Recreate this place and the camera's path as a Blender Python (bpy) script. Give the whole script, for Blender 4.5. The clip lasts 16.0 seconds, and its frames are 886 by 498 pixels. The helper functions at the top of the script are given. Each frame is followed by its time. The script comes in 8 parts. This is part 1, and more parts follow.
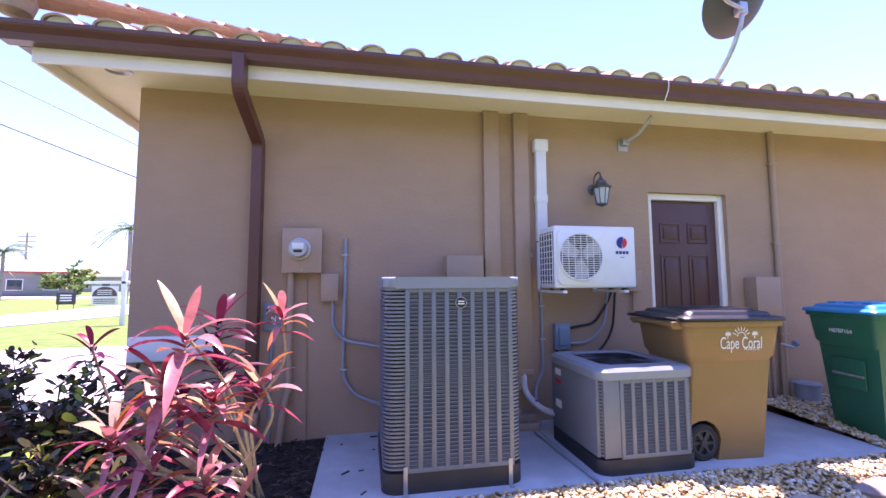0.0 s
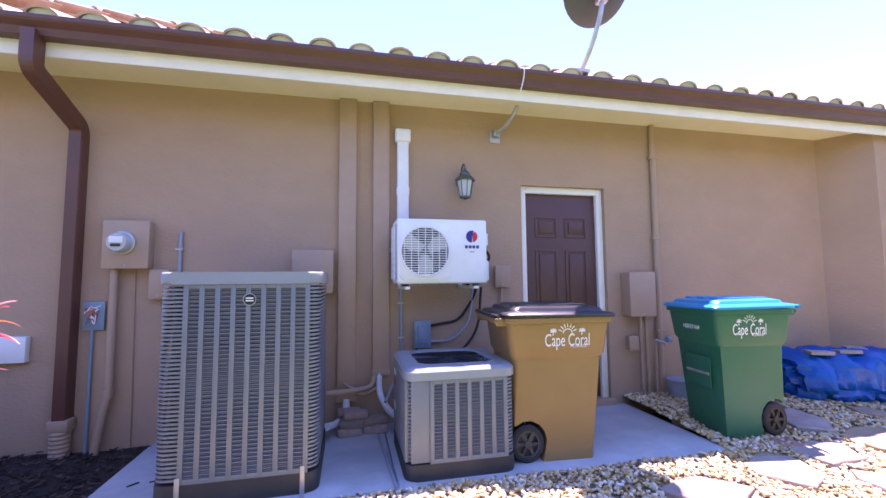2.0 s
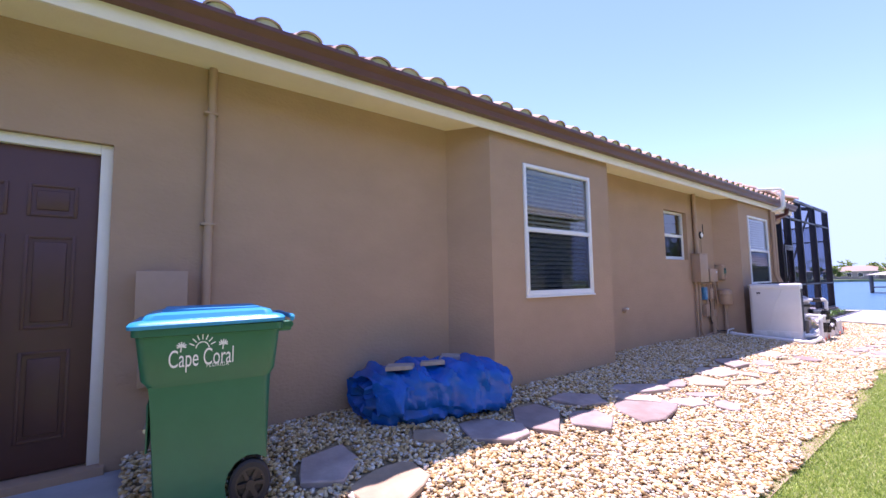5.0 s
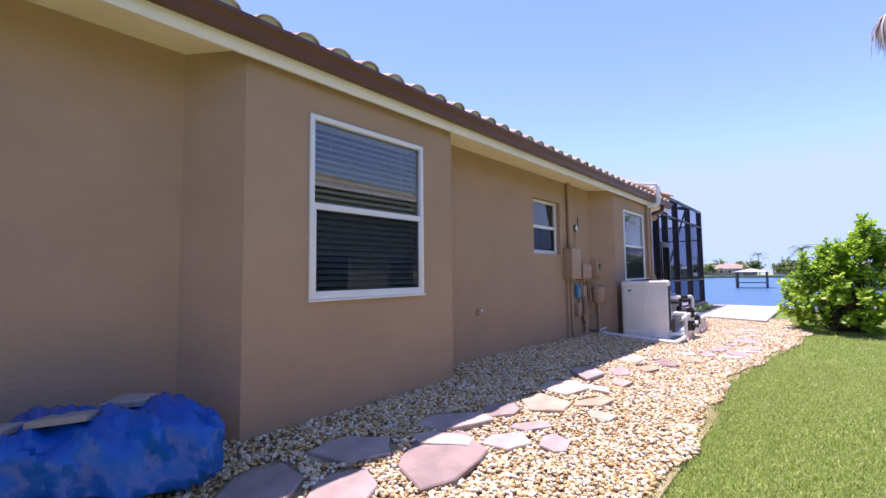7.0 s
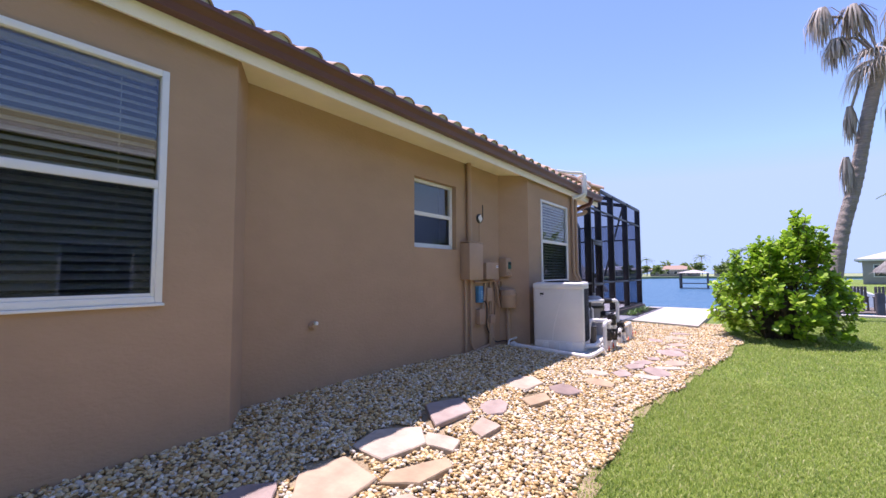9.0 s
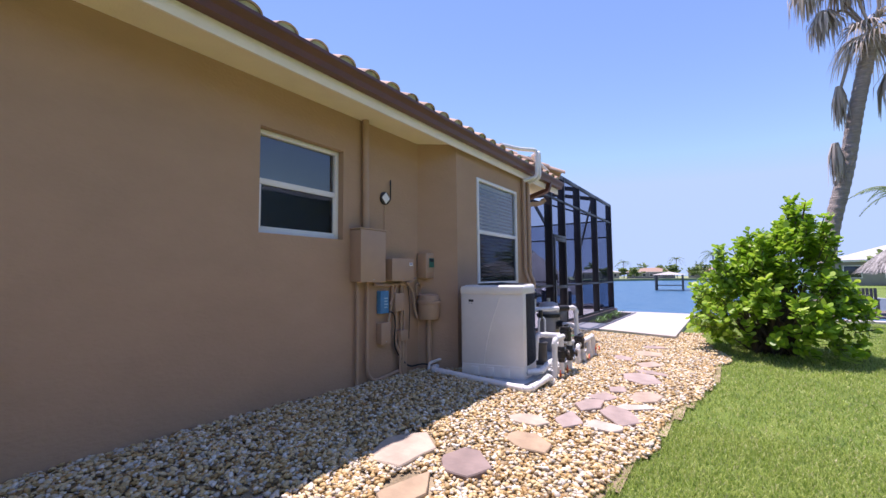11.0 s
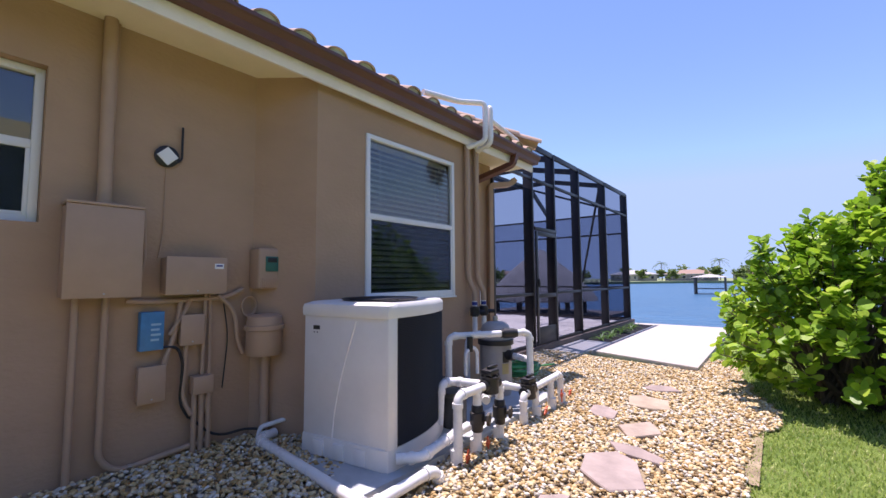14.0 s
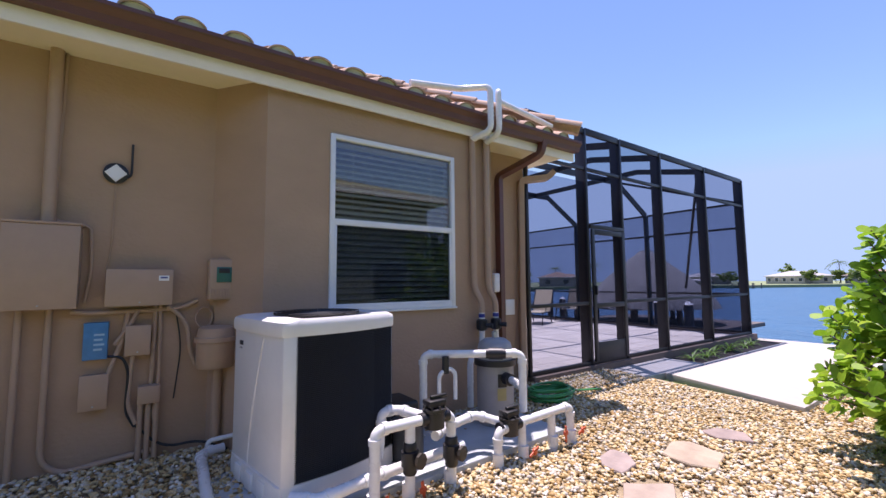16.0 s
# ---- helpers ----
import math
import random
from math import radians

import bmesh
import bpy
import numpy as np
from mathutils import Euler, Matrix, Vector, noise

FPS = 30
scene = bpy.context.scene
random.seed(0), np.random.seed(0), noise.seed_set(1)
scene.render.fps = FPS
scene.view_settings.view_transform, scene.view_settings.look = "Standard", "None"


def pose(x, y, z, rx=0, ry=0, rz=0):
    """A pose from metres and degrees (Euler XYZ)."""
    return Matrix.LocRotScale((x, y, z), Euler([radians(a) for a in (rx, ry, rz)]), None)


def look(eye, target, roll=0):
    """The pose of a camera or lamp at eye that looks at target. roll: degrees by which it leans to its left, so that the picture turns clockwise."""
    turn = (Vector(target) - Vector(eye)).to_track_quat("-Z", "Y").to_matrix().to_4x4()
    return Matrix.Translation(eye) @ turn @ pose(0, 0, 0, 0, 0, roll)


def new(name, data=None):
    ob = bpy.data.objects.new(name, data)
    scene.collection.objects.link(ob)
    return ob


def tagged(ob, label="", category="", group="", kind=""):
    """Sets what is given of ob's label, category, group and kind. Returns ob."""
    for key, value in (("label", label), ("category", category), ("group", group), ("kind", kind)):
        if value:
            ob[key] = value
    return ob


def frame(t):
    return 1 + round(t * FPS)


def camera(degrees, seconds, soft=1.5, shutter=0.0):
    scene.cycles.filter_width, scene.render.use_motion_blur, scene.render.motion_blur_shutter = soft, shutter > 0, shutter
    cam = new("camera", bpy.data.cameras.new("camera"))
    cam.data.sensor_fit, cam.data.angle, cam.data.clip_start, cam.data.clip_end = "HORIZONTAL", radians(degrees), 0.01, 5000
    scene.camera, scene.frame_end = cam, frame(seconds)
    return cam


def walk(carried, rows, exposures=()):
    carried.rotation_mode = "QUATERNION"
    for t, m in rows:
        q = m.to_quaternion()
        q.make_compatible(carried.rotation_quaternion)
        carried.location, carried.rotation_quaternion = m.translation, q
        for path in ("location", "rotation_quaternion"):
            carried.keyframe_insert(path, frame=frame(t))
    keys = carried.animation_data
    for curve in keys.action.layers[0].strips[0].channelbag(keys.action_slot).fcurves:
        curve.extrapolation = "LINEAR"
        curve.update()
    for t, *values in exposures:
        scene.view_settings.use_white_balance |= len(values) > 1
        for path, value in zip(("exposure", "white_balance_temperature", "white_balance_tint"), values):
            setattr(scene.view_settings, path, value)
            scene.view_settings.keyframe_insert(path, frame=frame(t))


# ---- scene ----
cam = camera(93.9, 16.0)
PATH = [
    (0, (-0.032, -0.034, 1.489), (0.333, 1.925, 1.653), -0.3),
    (0.5, (0.186, 0.034, 1.468), (0.543, 1.996, 1.63), -0.2),
    (1, (0.444, 0.03, 1.469), (0.799, 1.991, 1.635), -0.4),
    (1.5, (0.793, -0.074, 1.488), (1.168, 1.884, 1.649), -0.5),
    (2, (1.183, -0.1, 1.464), (1.626, 1.844, 1.617), -0.5),
    (2.5, (1.589, -0.086, 1.472), (2.198, 1.813, 1.62), -0.5),
    (3, (2.08, -0.117, 1.455), (2.826, 1.732, 1.61), -0.3),
    (3.5, (2.55, -0.03, 1.435), (3.346, 1.798, 1.582), -0.3),
    (4, (3.035, 0.004, 1.429), (4.001, 1.749, 1.579), -0.7),
    (4.5, (3.507, 0.008, 1.443), (4.598, 1.677, 1.596), -0.7),
    (5, (3.999, 0.097, 1.43), (5.203, 1.686, 1.586), -0.9),
    (7.5, (6.423, 0.223, 1.432), (7.94, 1.52, 1.551), -0.3),
    (8, (6.945, 0.219, 1.407), (8.495, 1.477, 1.526), -0.1),
    (8.5, (7.474, 0.156, 1.42), (9.031, 1.404, 1.542), -0.3),
    (9, (7.998, 0.177, 1.421), (9.59, 1.382, 1.542), -0.3),
    (9.5, (8.559, 0.22, 1.408), (10.199, 1.358, 1.525), -0.2),
    (12, (11.058, 0.489, 1.376), (12.701, 1.621, 1.517), -0.6),
    (12.5, (11.514, 0.471, 1.422), (13.145, 1.621, 1.557), -0.5),
    (13, (11.953, 0.53, 1.437), (13.579, 1.686, 1.57), -0.2),
    (13.5, (12.382, 0.507, 1.404), (14.0, 1.674, 1.542), -0.1),
    (14, (12.785, 0.397, 1.434), (14.337, 1.65, 1.578), -0.4),
    (14.5, (13.174, 0.313, 1.443), (14.648, 1.656, 1.588), -0.5),
    (15, (13.529, 0.175, 1.421), (14.958, 1.566, 1.576), -0.7),
    (15.5, (13.806, -0.015, 1.47), (15.079, 1.519, 1.634), -0.5),
    (16, (14.094, -0.143, 1.487), (15.236, 1.49, 1.649), -0.5),
]
EXPOSURES = [(0, 1.70, 6190, 53), (2, 1.92, 6160, 52), (3.5, 1.62, 6140, 50), (5, 1.18, 6160, 46), (7.5, 0.82, 6370, 38), (9, 0.72, 6450, 34), (12.5, 0.58, 6480, 31), (16, 0.58, 6480, 31)]
walk(cam, [(t, look(eye, target, roll)) for t, eye, target, roll in PATH], EXPOSURES)

# ---- light ----
world = bpy.data.worlds.new("sky")
scene.world = world
world.use_nodes = True
wn = world.node_tree
sky = wn.nodes.new("ShaderNodeTexSky")
sky.sky_type, sky.sun_disc = "NISHITA", False
sky.sun_elevation, sky.sun_rotation = radians(76), radians(29.7)
sky.air_density, sky.dust_density, sky.ozone_density = 1.0, 0.0, 2.5
wn.nodes["Background"].inputs[1].default_value = 0.135
cool = wn.nodes.new("ShaderNodeMix")
cool.data_type, cool.blend_type = "RGBA", "MULTIPLY"
cool.inputs[0].default_value, cool.inputs[7].default_value = 1.0, (0.88, 0.97, 1.10, 1)
wn.links.new(sky.outputs[0], cool.inputs[6])
haze = wn.nodes.new("ShaderNodeMix")
haze.data_type, haze.blend_type = "RGBA", "DARKEN"
haze.inputs[0].default_value, haze.inputs[7].default_value = 1.0, (2.3, 3.42, 5.0, 1)
wn.links.new(cool.outputs[2], haze.inputs[6])
wn.links.new(haze.outputs[2], wn.nodes["Background"].inputs[0])
sun = new("sun", bpy.data.lights.new("sun", "SUN"))
sun.data.energy, sun.data.angle, sun.data.color = 5.0, radians(0.53), (1.0, 0.96, 0.9)
sun.matrix_world = look((0, 0, 30), (-0.40 * 9.3, -0.70 * 9.3, 0))

# ---- materials ----
def material(name, color, rough=0.6, metal=0.0, vary=0.12, scale=6.0, bump=0.0, bump_scale=60.0, spec=0.5, stain=0.0, stain_color=(0.05, 0.04, 0.03), per_object=0.0, per_island=0.0, coat=0.0, stretch=(1, 1, 1)):
    m = bpy.data.materials.new(name)
    m.use_nodes = True
    nt = m.node_tree
    b = nt.nodes["Principled BSDF"]
    b.inputs["Metallic"].default_value = metal
    b.inputs["Specular IOR Level"].default_value = spec
    b.inputs["Coat Weight"].default_value = coat
    tc = nt.nodes.new("ShaderNodeTexCoord")
    mp = nt.nodes.new("ShaderNodeMapping")
    mp.inputs["Scale"].default_value = stretch
    nt.links.new(tc.outputs["Object"], mp.inputs[0])
    n1 = nt.nodes.new("ShaderNodeTexNoise")
    n1.inputs["Scale"].default_value, n1.inputs["Detail"].default_value, n1.inputs["Roughness"].default_value = scale, 6, 0.65
    nt.links.new(mp.outputs[0], n1.inputs["Vector"])
    mr = nt.nodes.new("ShaderNodeMapRange")
    mr.inputs[1].default_value, mr.inputs[2].default_value = 0.25, 0.75
    mr.inputs[3].default_value, mr.inputs[4].default_value = 1 - vary, 1 + vary
    nt.links.new(n1.outputs[0], mr.inputs[0])
    hsv = nt.nodes.new("ShaderNodeHueSaturation")
    hsv.inputs["Color"].default_value = (*color, 1)
    value = mr.outputs[0]
    for amount, kind, out in ((per_object, "ShaderNodeObjectInfo", "Random"), (per_island, "ShaderNodeNewGeometry", "Random Per Island")):
        if amount:
            info = nt.nodes.new(kind)
            r = nt.nodes.new("ShaderNodeMapRange")
            r.inputs[3].default_value, r.inputs[4].default_value = 1 - amount, 1 + amount
            nt.links.new(info.outputs[out], r.inputs[0])
            mul = nt.nodes.new("ShaderNodeMath")
            mul.operation = "MULTIPLY"
            nt.links.new(value, mul.inputs[0])
            nt.links.new(r.outputs[0], mul.inputs[1])
            value = mul.outputs[0]
    nt.links.new(value, hsv.inputs["Value"])
    col = hsv.outputs[0]
    if stain:
        n2 = nt.nodes.new("ShaderNodeTexNoise")
        n2.inputs["Scale"].default_value, n2.inputs["Detail"].default_value = 1.7, 8
        nt.links.new(tc.outputs["Object"], n2.inputs["Vector"])
        r2 = nt.nodes.new("ShaderNodeMapRange")
        r2.inputs[1].default_value, r2.inputs[2].default_value, r2.inputs[4].default_value = 0.52, 0.75, stain
        nt.links.new(n2.outputs[0], r2.inputs[0])
        mx = nt.nodes.new("ShaderNodeMix")
        mx.data_type = "RGBA"
        mx.inputs[7].default_value = (*stain_color, 1)
        nt.links.new(r2.outputs[0], mx.inputs[0])
        nt.links.new(col, mx.inputs[6])
        col = mx.outputs[2]
    nt.links.new(col, b.inputs["Base Color"])
    rr = nt.nodes.new("ShaderNodeMapRange")
    rr.inputs[3].default_value, rr.inputs[4].default_value = max(0.02, rough - 0.08), min(1.0, rough + 0.08)
    nt.links.new(n1.outputs[0], rr.inputs[0])
    nt.links.new(rr.outputs[0], b.inputs["Roughness"])
    if bump:
        n3 = nt.nodes.new("ShaderNodeTexNoise")
        n3.inputs["Scale"].default_value, n3.inputs["Detail"].default_value = bump_scale, 5
        nt.links.new(mp.outputs[0], n3.inputs["Vector"])
        bp = nt.nodes.new("ShaderNodeBump")
        bp.inputs["Strength"].default_value, bp.inputs["Distance"].default_value = 1.0, bump
        nt.links.new(n3.outputs[0], bp.inputs["Height"])
        nt.links.new(bp.outputs[0], b.inputs["Normal"])
    return m


def ramp_material(name, stops, rough, source="island", grain=0.15, grain_scale=40, bump=0.0, bump_scale=80, spec=0.4, trans=0.0):
    """Colour picked along stops by a random value for each loose piece, or by noise."""
    m = material(name, (0.5, 0.5, 0.5), rough, vary=grain, scale=grain_scale, bump=bump, bump_scale=bump_scale, spec=spec)
    nt = m.node_tree
    cr = nt.nodes.new("ShaderNodeValToRGB")
    el = cr.color_ramp.elements
    while len(el) < len(stops):
        el.new(0.5)
    for e, (p, c) in zip(el, stops):
        e.position, e.color = p, (*c, 1)
    if source == "noise":
        n = nt.nodes.new("ShaderNodeTexNoise")
        n.inputs["Scale"].default_value, n.inputs["Detail"].default_value = 2.5, 9
        tc = nt.nodes.new("ShaderNodeTexCoord")
        nt.links.new(tc.outputs["Object"], n.inputs["Vector"])
        nt.links.new(n.outputs[0], cr.inputs[0])
    else:
        n = nt.nodes.new("ShaderNodeNewGeometry" if source == "island" else "ShaderNodeObjectInfo")
        nt.links.new(n.outputs["Random Per Island" if source == "island" else "Random"], cr.inputs[0])
    hsv = next(x for x in nt.nodes if x.type == "HUE_SAT")
    nt.links.new(cr.outputs[0], hsv.inputs["Color"])
    if trans:
        b = nt.nodes["Principled BSDF"]
        tl = nt.nodes.new("ShaderNodeBsdfTranslucent")
        nt.links.new(hsv.outputs[0], tl.inputs[0])
        mx = nt.nodes.new("ShaderNodeMixShader")
        mx.inputs[0].default_value = trans
        nt.links.new(b.outputs[0], mx.inputs[1])
        nt.links.new(tl.outputs[0], mx.inputs[2])
        nt.links.new(mx.outputs[0], nt.nodes["Material Output"].inputs[0])
    return m


def glass_material(name, color, rough, clear):
    """A pane: gloss over a clear body."""
    m = bpy.data.materials.new(name)
    m.use_nodes = True
    nt = m.node_tree
    for n in list(nt.nodes):
        if n.type == "BSDF_PRINCIPLED":
            nt.nodes.remove(n)
    tr, gl, mx, lw, pw, mr = (nt.nodes.new(k) for k in ("ShaderNodeBsdfTransparent", "ShaderNodeBsdfGlossy", "ShaderNodeMixShader", "ShaderNodeLayerWeight", "ShaderNodeMath", "ShaderNodeMapRange"))
    tr.inputs[0].default_value = (*color, 1)
    gl.inputs["Roughness"].default_value = rough
    lw.inputs[0].default_value = 0.5
    pw.operation, pw.inputs[1].default_value = "POWER", 5.0
    mr.inputs[3].default_value, mr.inputs[4].default_value = clear, 0.9
    nt.links.new(lw.outputs["Facing"], pw.inputs[0])
    nt.links.new(pw.outputs[0], mr.inputs[0])
    nt.links.new(mr.outputs[0], mx.inputs[0])
    nt.links.new(tr.outputs[0], mx.inputs[1])
    nt.links.new(gl.outputs[0], mx.inputs[2])
    nt.links.new(mx.outputs[0], nt.nodes["Material Output"].inputs[0])
    return m


def screen_material(name, dark, opacity):
    """Woven insect screen: a share of the light goes through."""
    m = material(name, dark, 0.6, vary=0.05)
    nt = m.node_tree
    tr, mx = nt.nodes.new("ShaderNodeBsdfTransparent"), nt.nodes.new("ShaderNodeMixShader")
    tr.inputs[0].default_value = (1 - 1.08 * opacity, 1 - opacity, 1 - 0.78 * opacity, 1)
    mx.inputs[0].default_value = 0.05
    nt.links.new(tr.outputs[0], mx.inputs[1])
    nt.links.new(nt.nodes["Principled BSDF"].outputs[0], mx.inputs[2])
    nt.links.new(mx.outputs[0], nt.nodes["Material Output"].inputs[0])
    return m


STUCCO = material("tan_stucco", (0.44, 0.297, 0.196), 0.9, vary=0.08, scale=1.3, bump=0.005, bump_scale=24, spec=0.15, stretch=(1, 1, 1.6))
TANPAINT = material("tan_painted_metal", (0.43, 0.29, 0.192), 0.55, vary=0.05, scale=9, bump=0.0006, bump_scale=90)
CREAM = material("cream_soffit", (0.86, 0.77, 0.56), 0.85, vary=0.05, scale=3, bump=0.004, bump_scale=70, spec=0.2)
FASCIA = material("cream_white_fascia", (0.84, 0.79, 0.69), 0.6, vary=0.05, scale=4, bump=0.0008)
GUTTER = material("brown_gutter", (0.125, 0.047, 0.033), 0.38, vary=0.12, scale=5, bump=0.0005, stain=0.15)
TILE = material("terracotta_roof_tile", (0.45, 0.31, 0.22), 0.85, vary=0.25, scale=9, bump=0.003, bump_scale=60, per_object=0.22, stain=0.35, stain_color=(0.16, 0.10, 0.075))
TILES = material("terracotta_roof_tiles", (0.45, 0.31, 0.22), 0.85, vary=0.25, scale=9, bump=0.003, bump_scale=60, per_island=0.22)
MORTAR = material("white_mortar", (0.72, 0.68, 0.60), 0.9, vary=0.12, scale=20, bump=0.003, bump_scale=70)
DOORBROWN = material("brown_door_paint", (0.105, 0.045, 0.034), 0.45, vary=0.1, scale=5, bump=0.0005)
WHITE = material("white_paint", (0.80, 0.79, 0.76), 0.45, vary=0.04, scale=8, bump=0.0004)
VINYL = material("white_window_frame", (0.78, 0.78, 0.76), 0.4, vary=0.04, scale=8)
PVC = material("white_pvc", (0.80, 0.80, 0.78), 0.28, vary=0.05, scale=11, stain=0.10, stain_color=(0.45, 0.40, 0.32))
PVCGLUE = material("purple_primer_pvc", (0.72, 0.71, 0.72), 0.35, vary=0.12, scale=30)
CONCRETE = material("grey_concrete", (0.42, 0.45, 0.46), 0.85, vary=0.16, scale=4, bump=0.002, bump_scale=90, stain=0.35, stain_color=(0.27, 0.26, 0.25))
PALECONCRETE = material("pale_concrete", (0.46, 0.43, 0.385), 0.85, vary=0.1, scale=4, bump=0.003, bump_scale=90, stain=0.2, stain_color=(0.48, 0.45, 0.40))
ACGREY = material("grey_painted_steel", (0.175, 0.192, 0.205), 0.42, vary=0.06, scale=6, stain=0.1, stain_color=(0.22, 0.2, 0.18))
ACTOP = material("light_grey_painted_steel", (0.26, 0.285, 0.31), 0.34, vary=0.06, scale=7)
# coil fins and fan blades; also the painted shade between louvres
ACDARK = material("dark_fins_and_louvre_shade", (0.055, 0.062, 0.075), 0.5, metal=0.3, vary=0.2, scale=40)
BLACKPLASTIC = material("black_plastic", (0.018, 0.018, 0.02), 0.45, vary=0.2, scale=12, bump=0.0004)
BASEGREY = material("dark_grey_plastic_base", (0.035, 0.034, 0.033), 0.55, vary=0.15, scale=9, stain=0.25, stain_color=(0.2, 0.18, 0.15))
ACWHITE = material("off_white_sheet_metal", (0.80, 0.80, 0.79), 0.35, vary=0.04, scale=5, stain=0.1, stain_color=(0.6, 0.57, 0.5))
HPWHITE = material("cream_white_plastic", (0.76, 0.745, 0.71), 0.4, vary=0.05, scale=4, stain=0.16, stain_color=(0.55, 0.52, 0.46))
STEEL = material("galvanised_steel", (0.45, 0.46, 0.47), 0.4, metal=0.7, vary=0.15, scale=15)
GREYPLASTIC = material("grey_conduit_plastic", (0.30, 0.33, 0.37), 0.5, vary=0.08, scale=10)
BLUEGREY = material("blue_grey_plastic_box", (0.20, 0.28, 0.35), 0.5, vary=0.08, scale=10)
BINTAN = material("tan_moulded_plastic", (0.30, 0.175, 0.062), 0.42, vary=0.06, scale=5, bump=0.0012, bump_scale=180, stain=0.15, stain_color=(0.3, 0.2, 0.1))
BINGREEN = material("green_moulded_plastic", (0.010, 0.125, 0.065), 0.42, vary=0.08, scale=5, bump=0.0012, bump_scale=180, stain=0.15, stain_color=(0.08, 0.17, 0.1))
LIDBLUE = material("bright_blue_plastic", (0.008, 0.26, 0.48), 0.35, vary=0.06, scale=5, bump=0.0008, bump_scale=150)
LIDBLACK = material("black_moulded_plastic", (0.028, 0.026, 0.03), 0.35, vary=0.15, scale=7, bump=0.0008, bump_scale=150)
WHEELGREY = material("dark_grey_wheel_plastic", (0.055, 0.052, 0.05), 0.5, vary=0.2, scale=15)
RUBBER = material("black_rubber", (0.02, 0.02, 0.021), 0.7, vary=0.2, scale=20, stain=0.3, stain_color=(0.10, 0.09, 0.08))
DIRTYBRONZE = material("dusty_bronze_plastic", (0.045, 0.036, 0.025), 0.6, vary=0.2, scale=20)
PRINTWHITE = material("white_print", (0.82, 0.82, 0.80), 0.6, vary=0.04)
LOGOBLUE = material("navy_print", (0.02, 0.03, 0.22), 0.5, vary=0.02)
LOGORED = material("red_print", (0.62, 0.03, 0.05), 0.5, vary=0.02)
TARP = material("blue_tarpaulin", (0.0, 0.10, 0.42), 0.24, vary=0.2, scale=5, bump=0.012, bump_scale=13, spec=0.4)
FLAG = ramp_material("flagstone", [(0.0, (0.25, 0.19, 0.165)), (0.3, (0.34, 0.27, 0.235)), (0.55, (0.39, 0.325, 0.285)), (0.75, (0.37, 0.27, 0.165)), (1.0, (0.46, 0.40, 0.33))], 0.8, source="object", grain=0.3, grain_scale=4, bump=0.007, bump_scale=14)
GRAVEL = ramp_material("river_gravel", [(0.0, (0.12, 0.085, 0.045)), (0.12, (0.40, 0.25, 0.09)), (0.38, (0.58, 0.42, 0.19)), (0.62, (0.70, 0.57, 0.33)), (0.8, (0.46, 0.42, 0.34)), (1.0, (0.86, 0.80, 0.66))], 0.6, grain=0.16, grain_scale=45, spec=0.35)
GRAVELBED = ramp_material("gravel_bed", [(0.25, (0.18, 0.14, 0.08)), (0.5, (0.32, 0.25, 0.15)), (0.75, (0.48, 0.40, 0.26))], 0.9, source="noise", grain=0.35, grain_scale=60, bump=0.02, bump_scale=45)
GRASS = ramp_material("lawn_blades", [(0.0, (0.26, 0.37, 0.07)), (0.5, (0.43, 0.54, 0.13)), (0.85, (0.54, 0.62, 0.20)), (1.0, (0.64, 0.61, 0.32))], 0.5, grain=0.1, trans=0.45)
LAWN = ramp_material("lawn", [(0.3, (0.085, 0.145, 0.02)), (0.5, (0.13, 0.20, 0.03)), (0.7, (0.18, 0.235, 0.048))], 0.9, source="noise", grain=0.35, grain_scale=70, bump=0.02, bump_scale=70)
MULCH = material("dark_bark_mulch", (0.035, 0.024, 0.019), 0.9, vary=0.5, scale=30, bump=0.02, bump_scale=40)
CHIP = ramp_material("bark_chips", [(0.0, (0.018, 0.012, 0.01)), (0.6, (0.05, 0.034, 0.026)), (1.0, (0.14, 0.10, 0.075))], 0.9)
BRONZE = material("dark_bronze_aluminium", (0.020, 0.020, 0.022), 0.4, metal=0.2, vary=0.1, scale=9)
SCREEN = screen_material("dark_insect_screen", (0.02, 0.03, 0.05), 0.30)
GLASS = glass_material("window_glass", (0.80, 0.82, 0.82), 0.01, 0.09)
BLIND = material("blind_slats", (0.58, 0.54, 0.42), 0.6, vary=0.05)
# near-black colour standing in for the shade of unlit rooms
ROOMSHADE = material("painted_room_shade", (0.03, 0.03, 0.03), 0.9, vary=0.1)
FROSTED = material("frosted_pane", (0.26, 0.33, 0.37), 0.25, vary=0.05, scale=2)
WATER = material("canal_water", (0.04, 0.12, 0.21), 0.32, vary=0.15, scale=0.4, bump=0.35, bump_scale=1.6, spec=0.28, stretch=(1.0, 0.45, 1))
PAVER = material("deck_pavers", (0.52, 0.48, 0.44), 0.8, vary=0.15, scale=6, bump=0.002, per_object=0.1, stain=0.2, stain_color=(0.35, 0.3, 0.27))
BRASSY = material("aged_pewter", (0.12, 0.13, 0.12), 0.45, metal=0.6, vary=0.25, scale=30)
LAMPGLASS = material("seeded_glass", (0.5, 0.52, 0.5), 0.1, vary=0.1, spec=0.8)

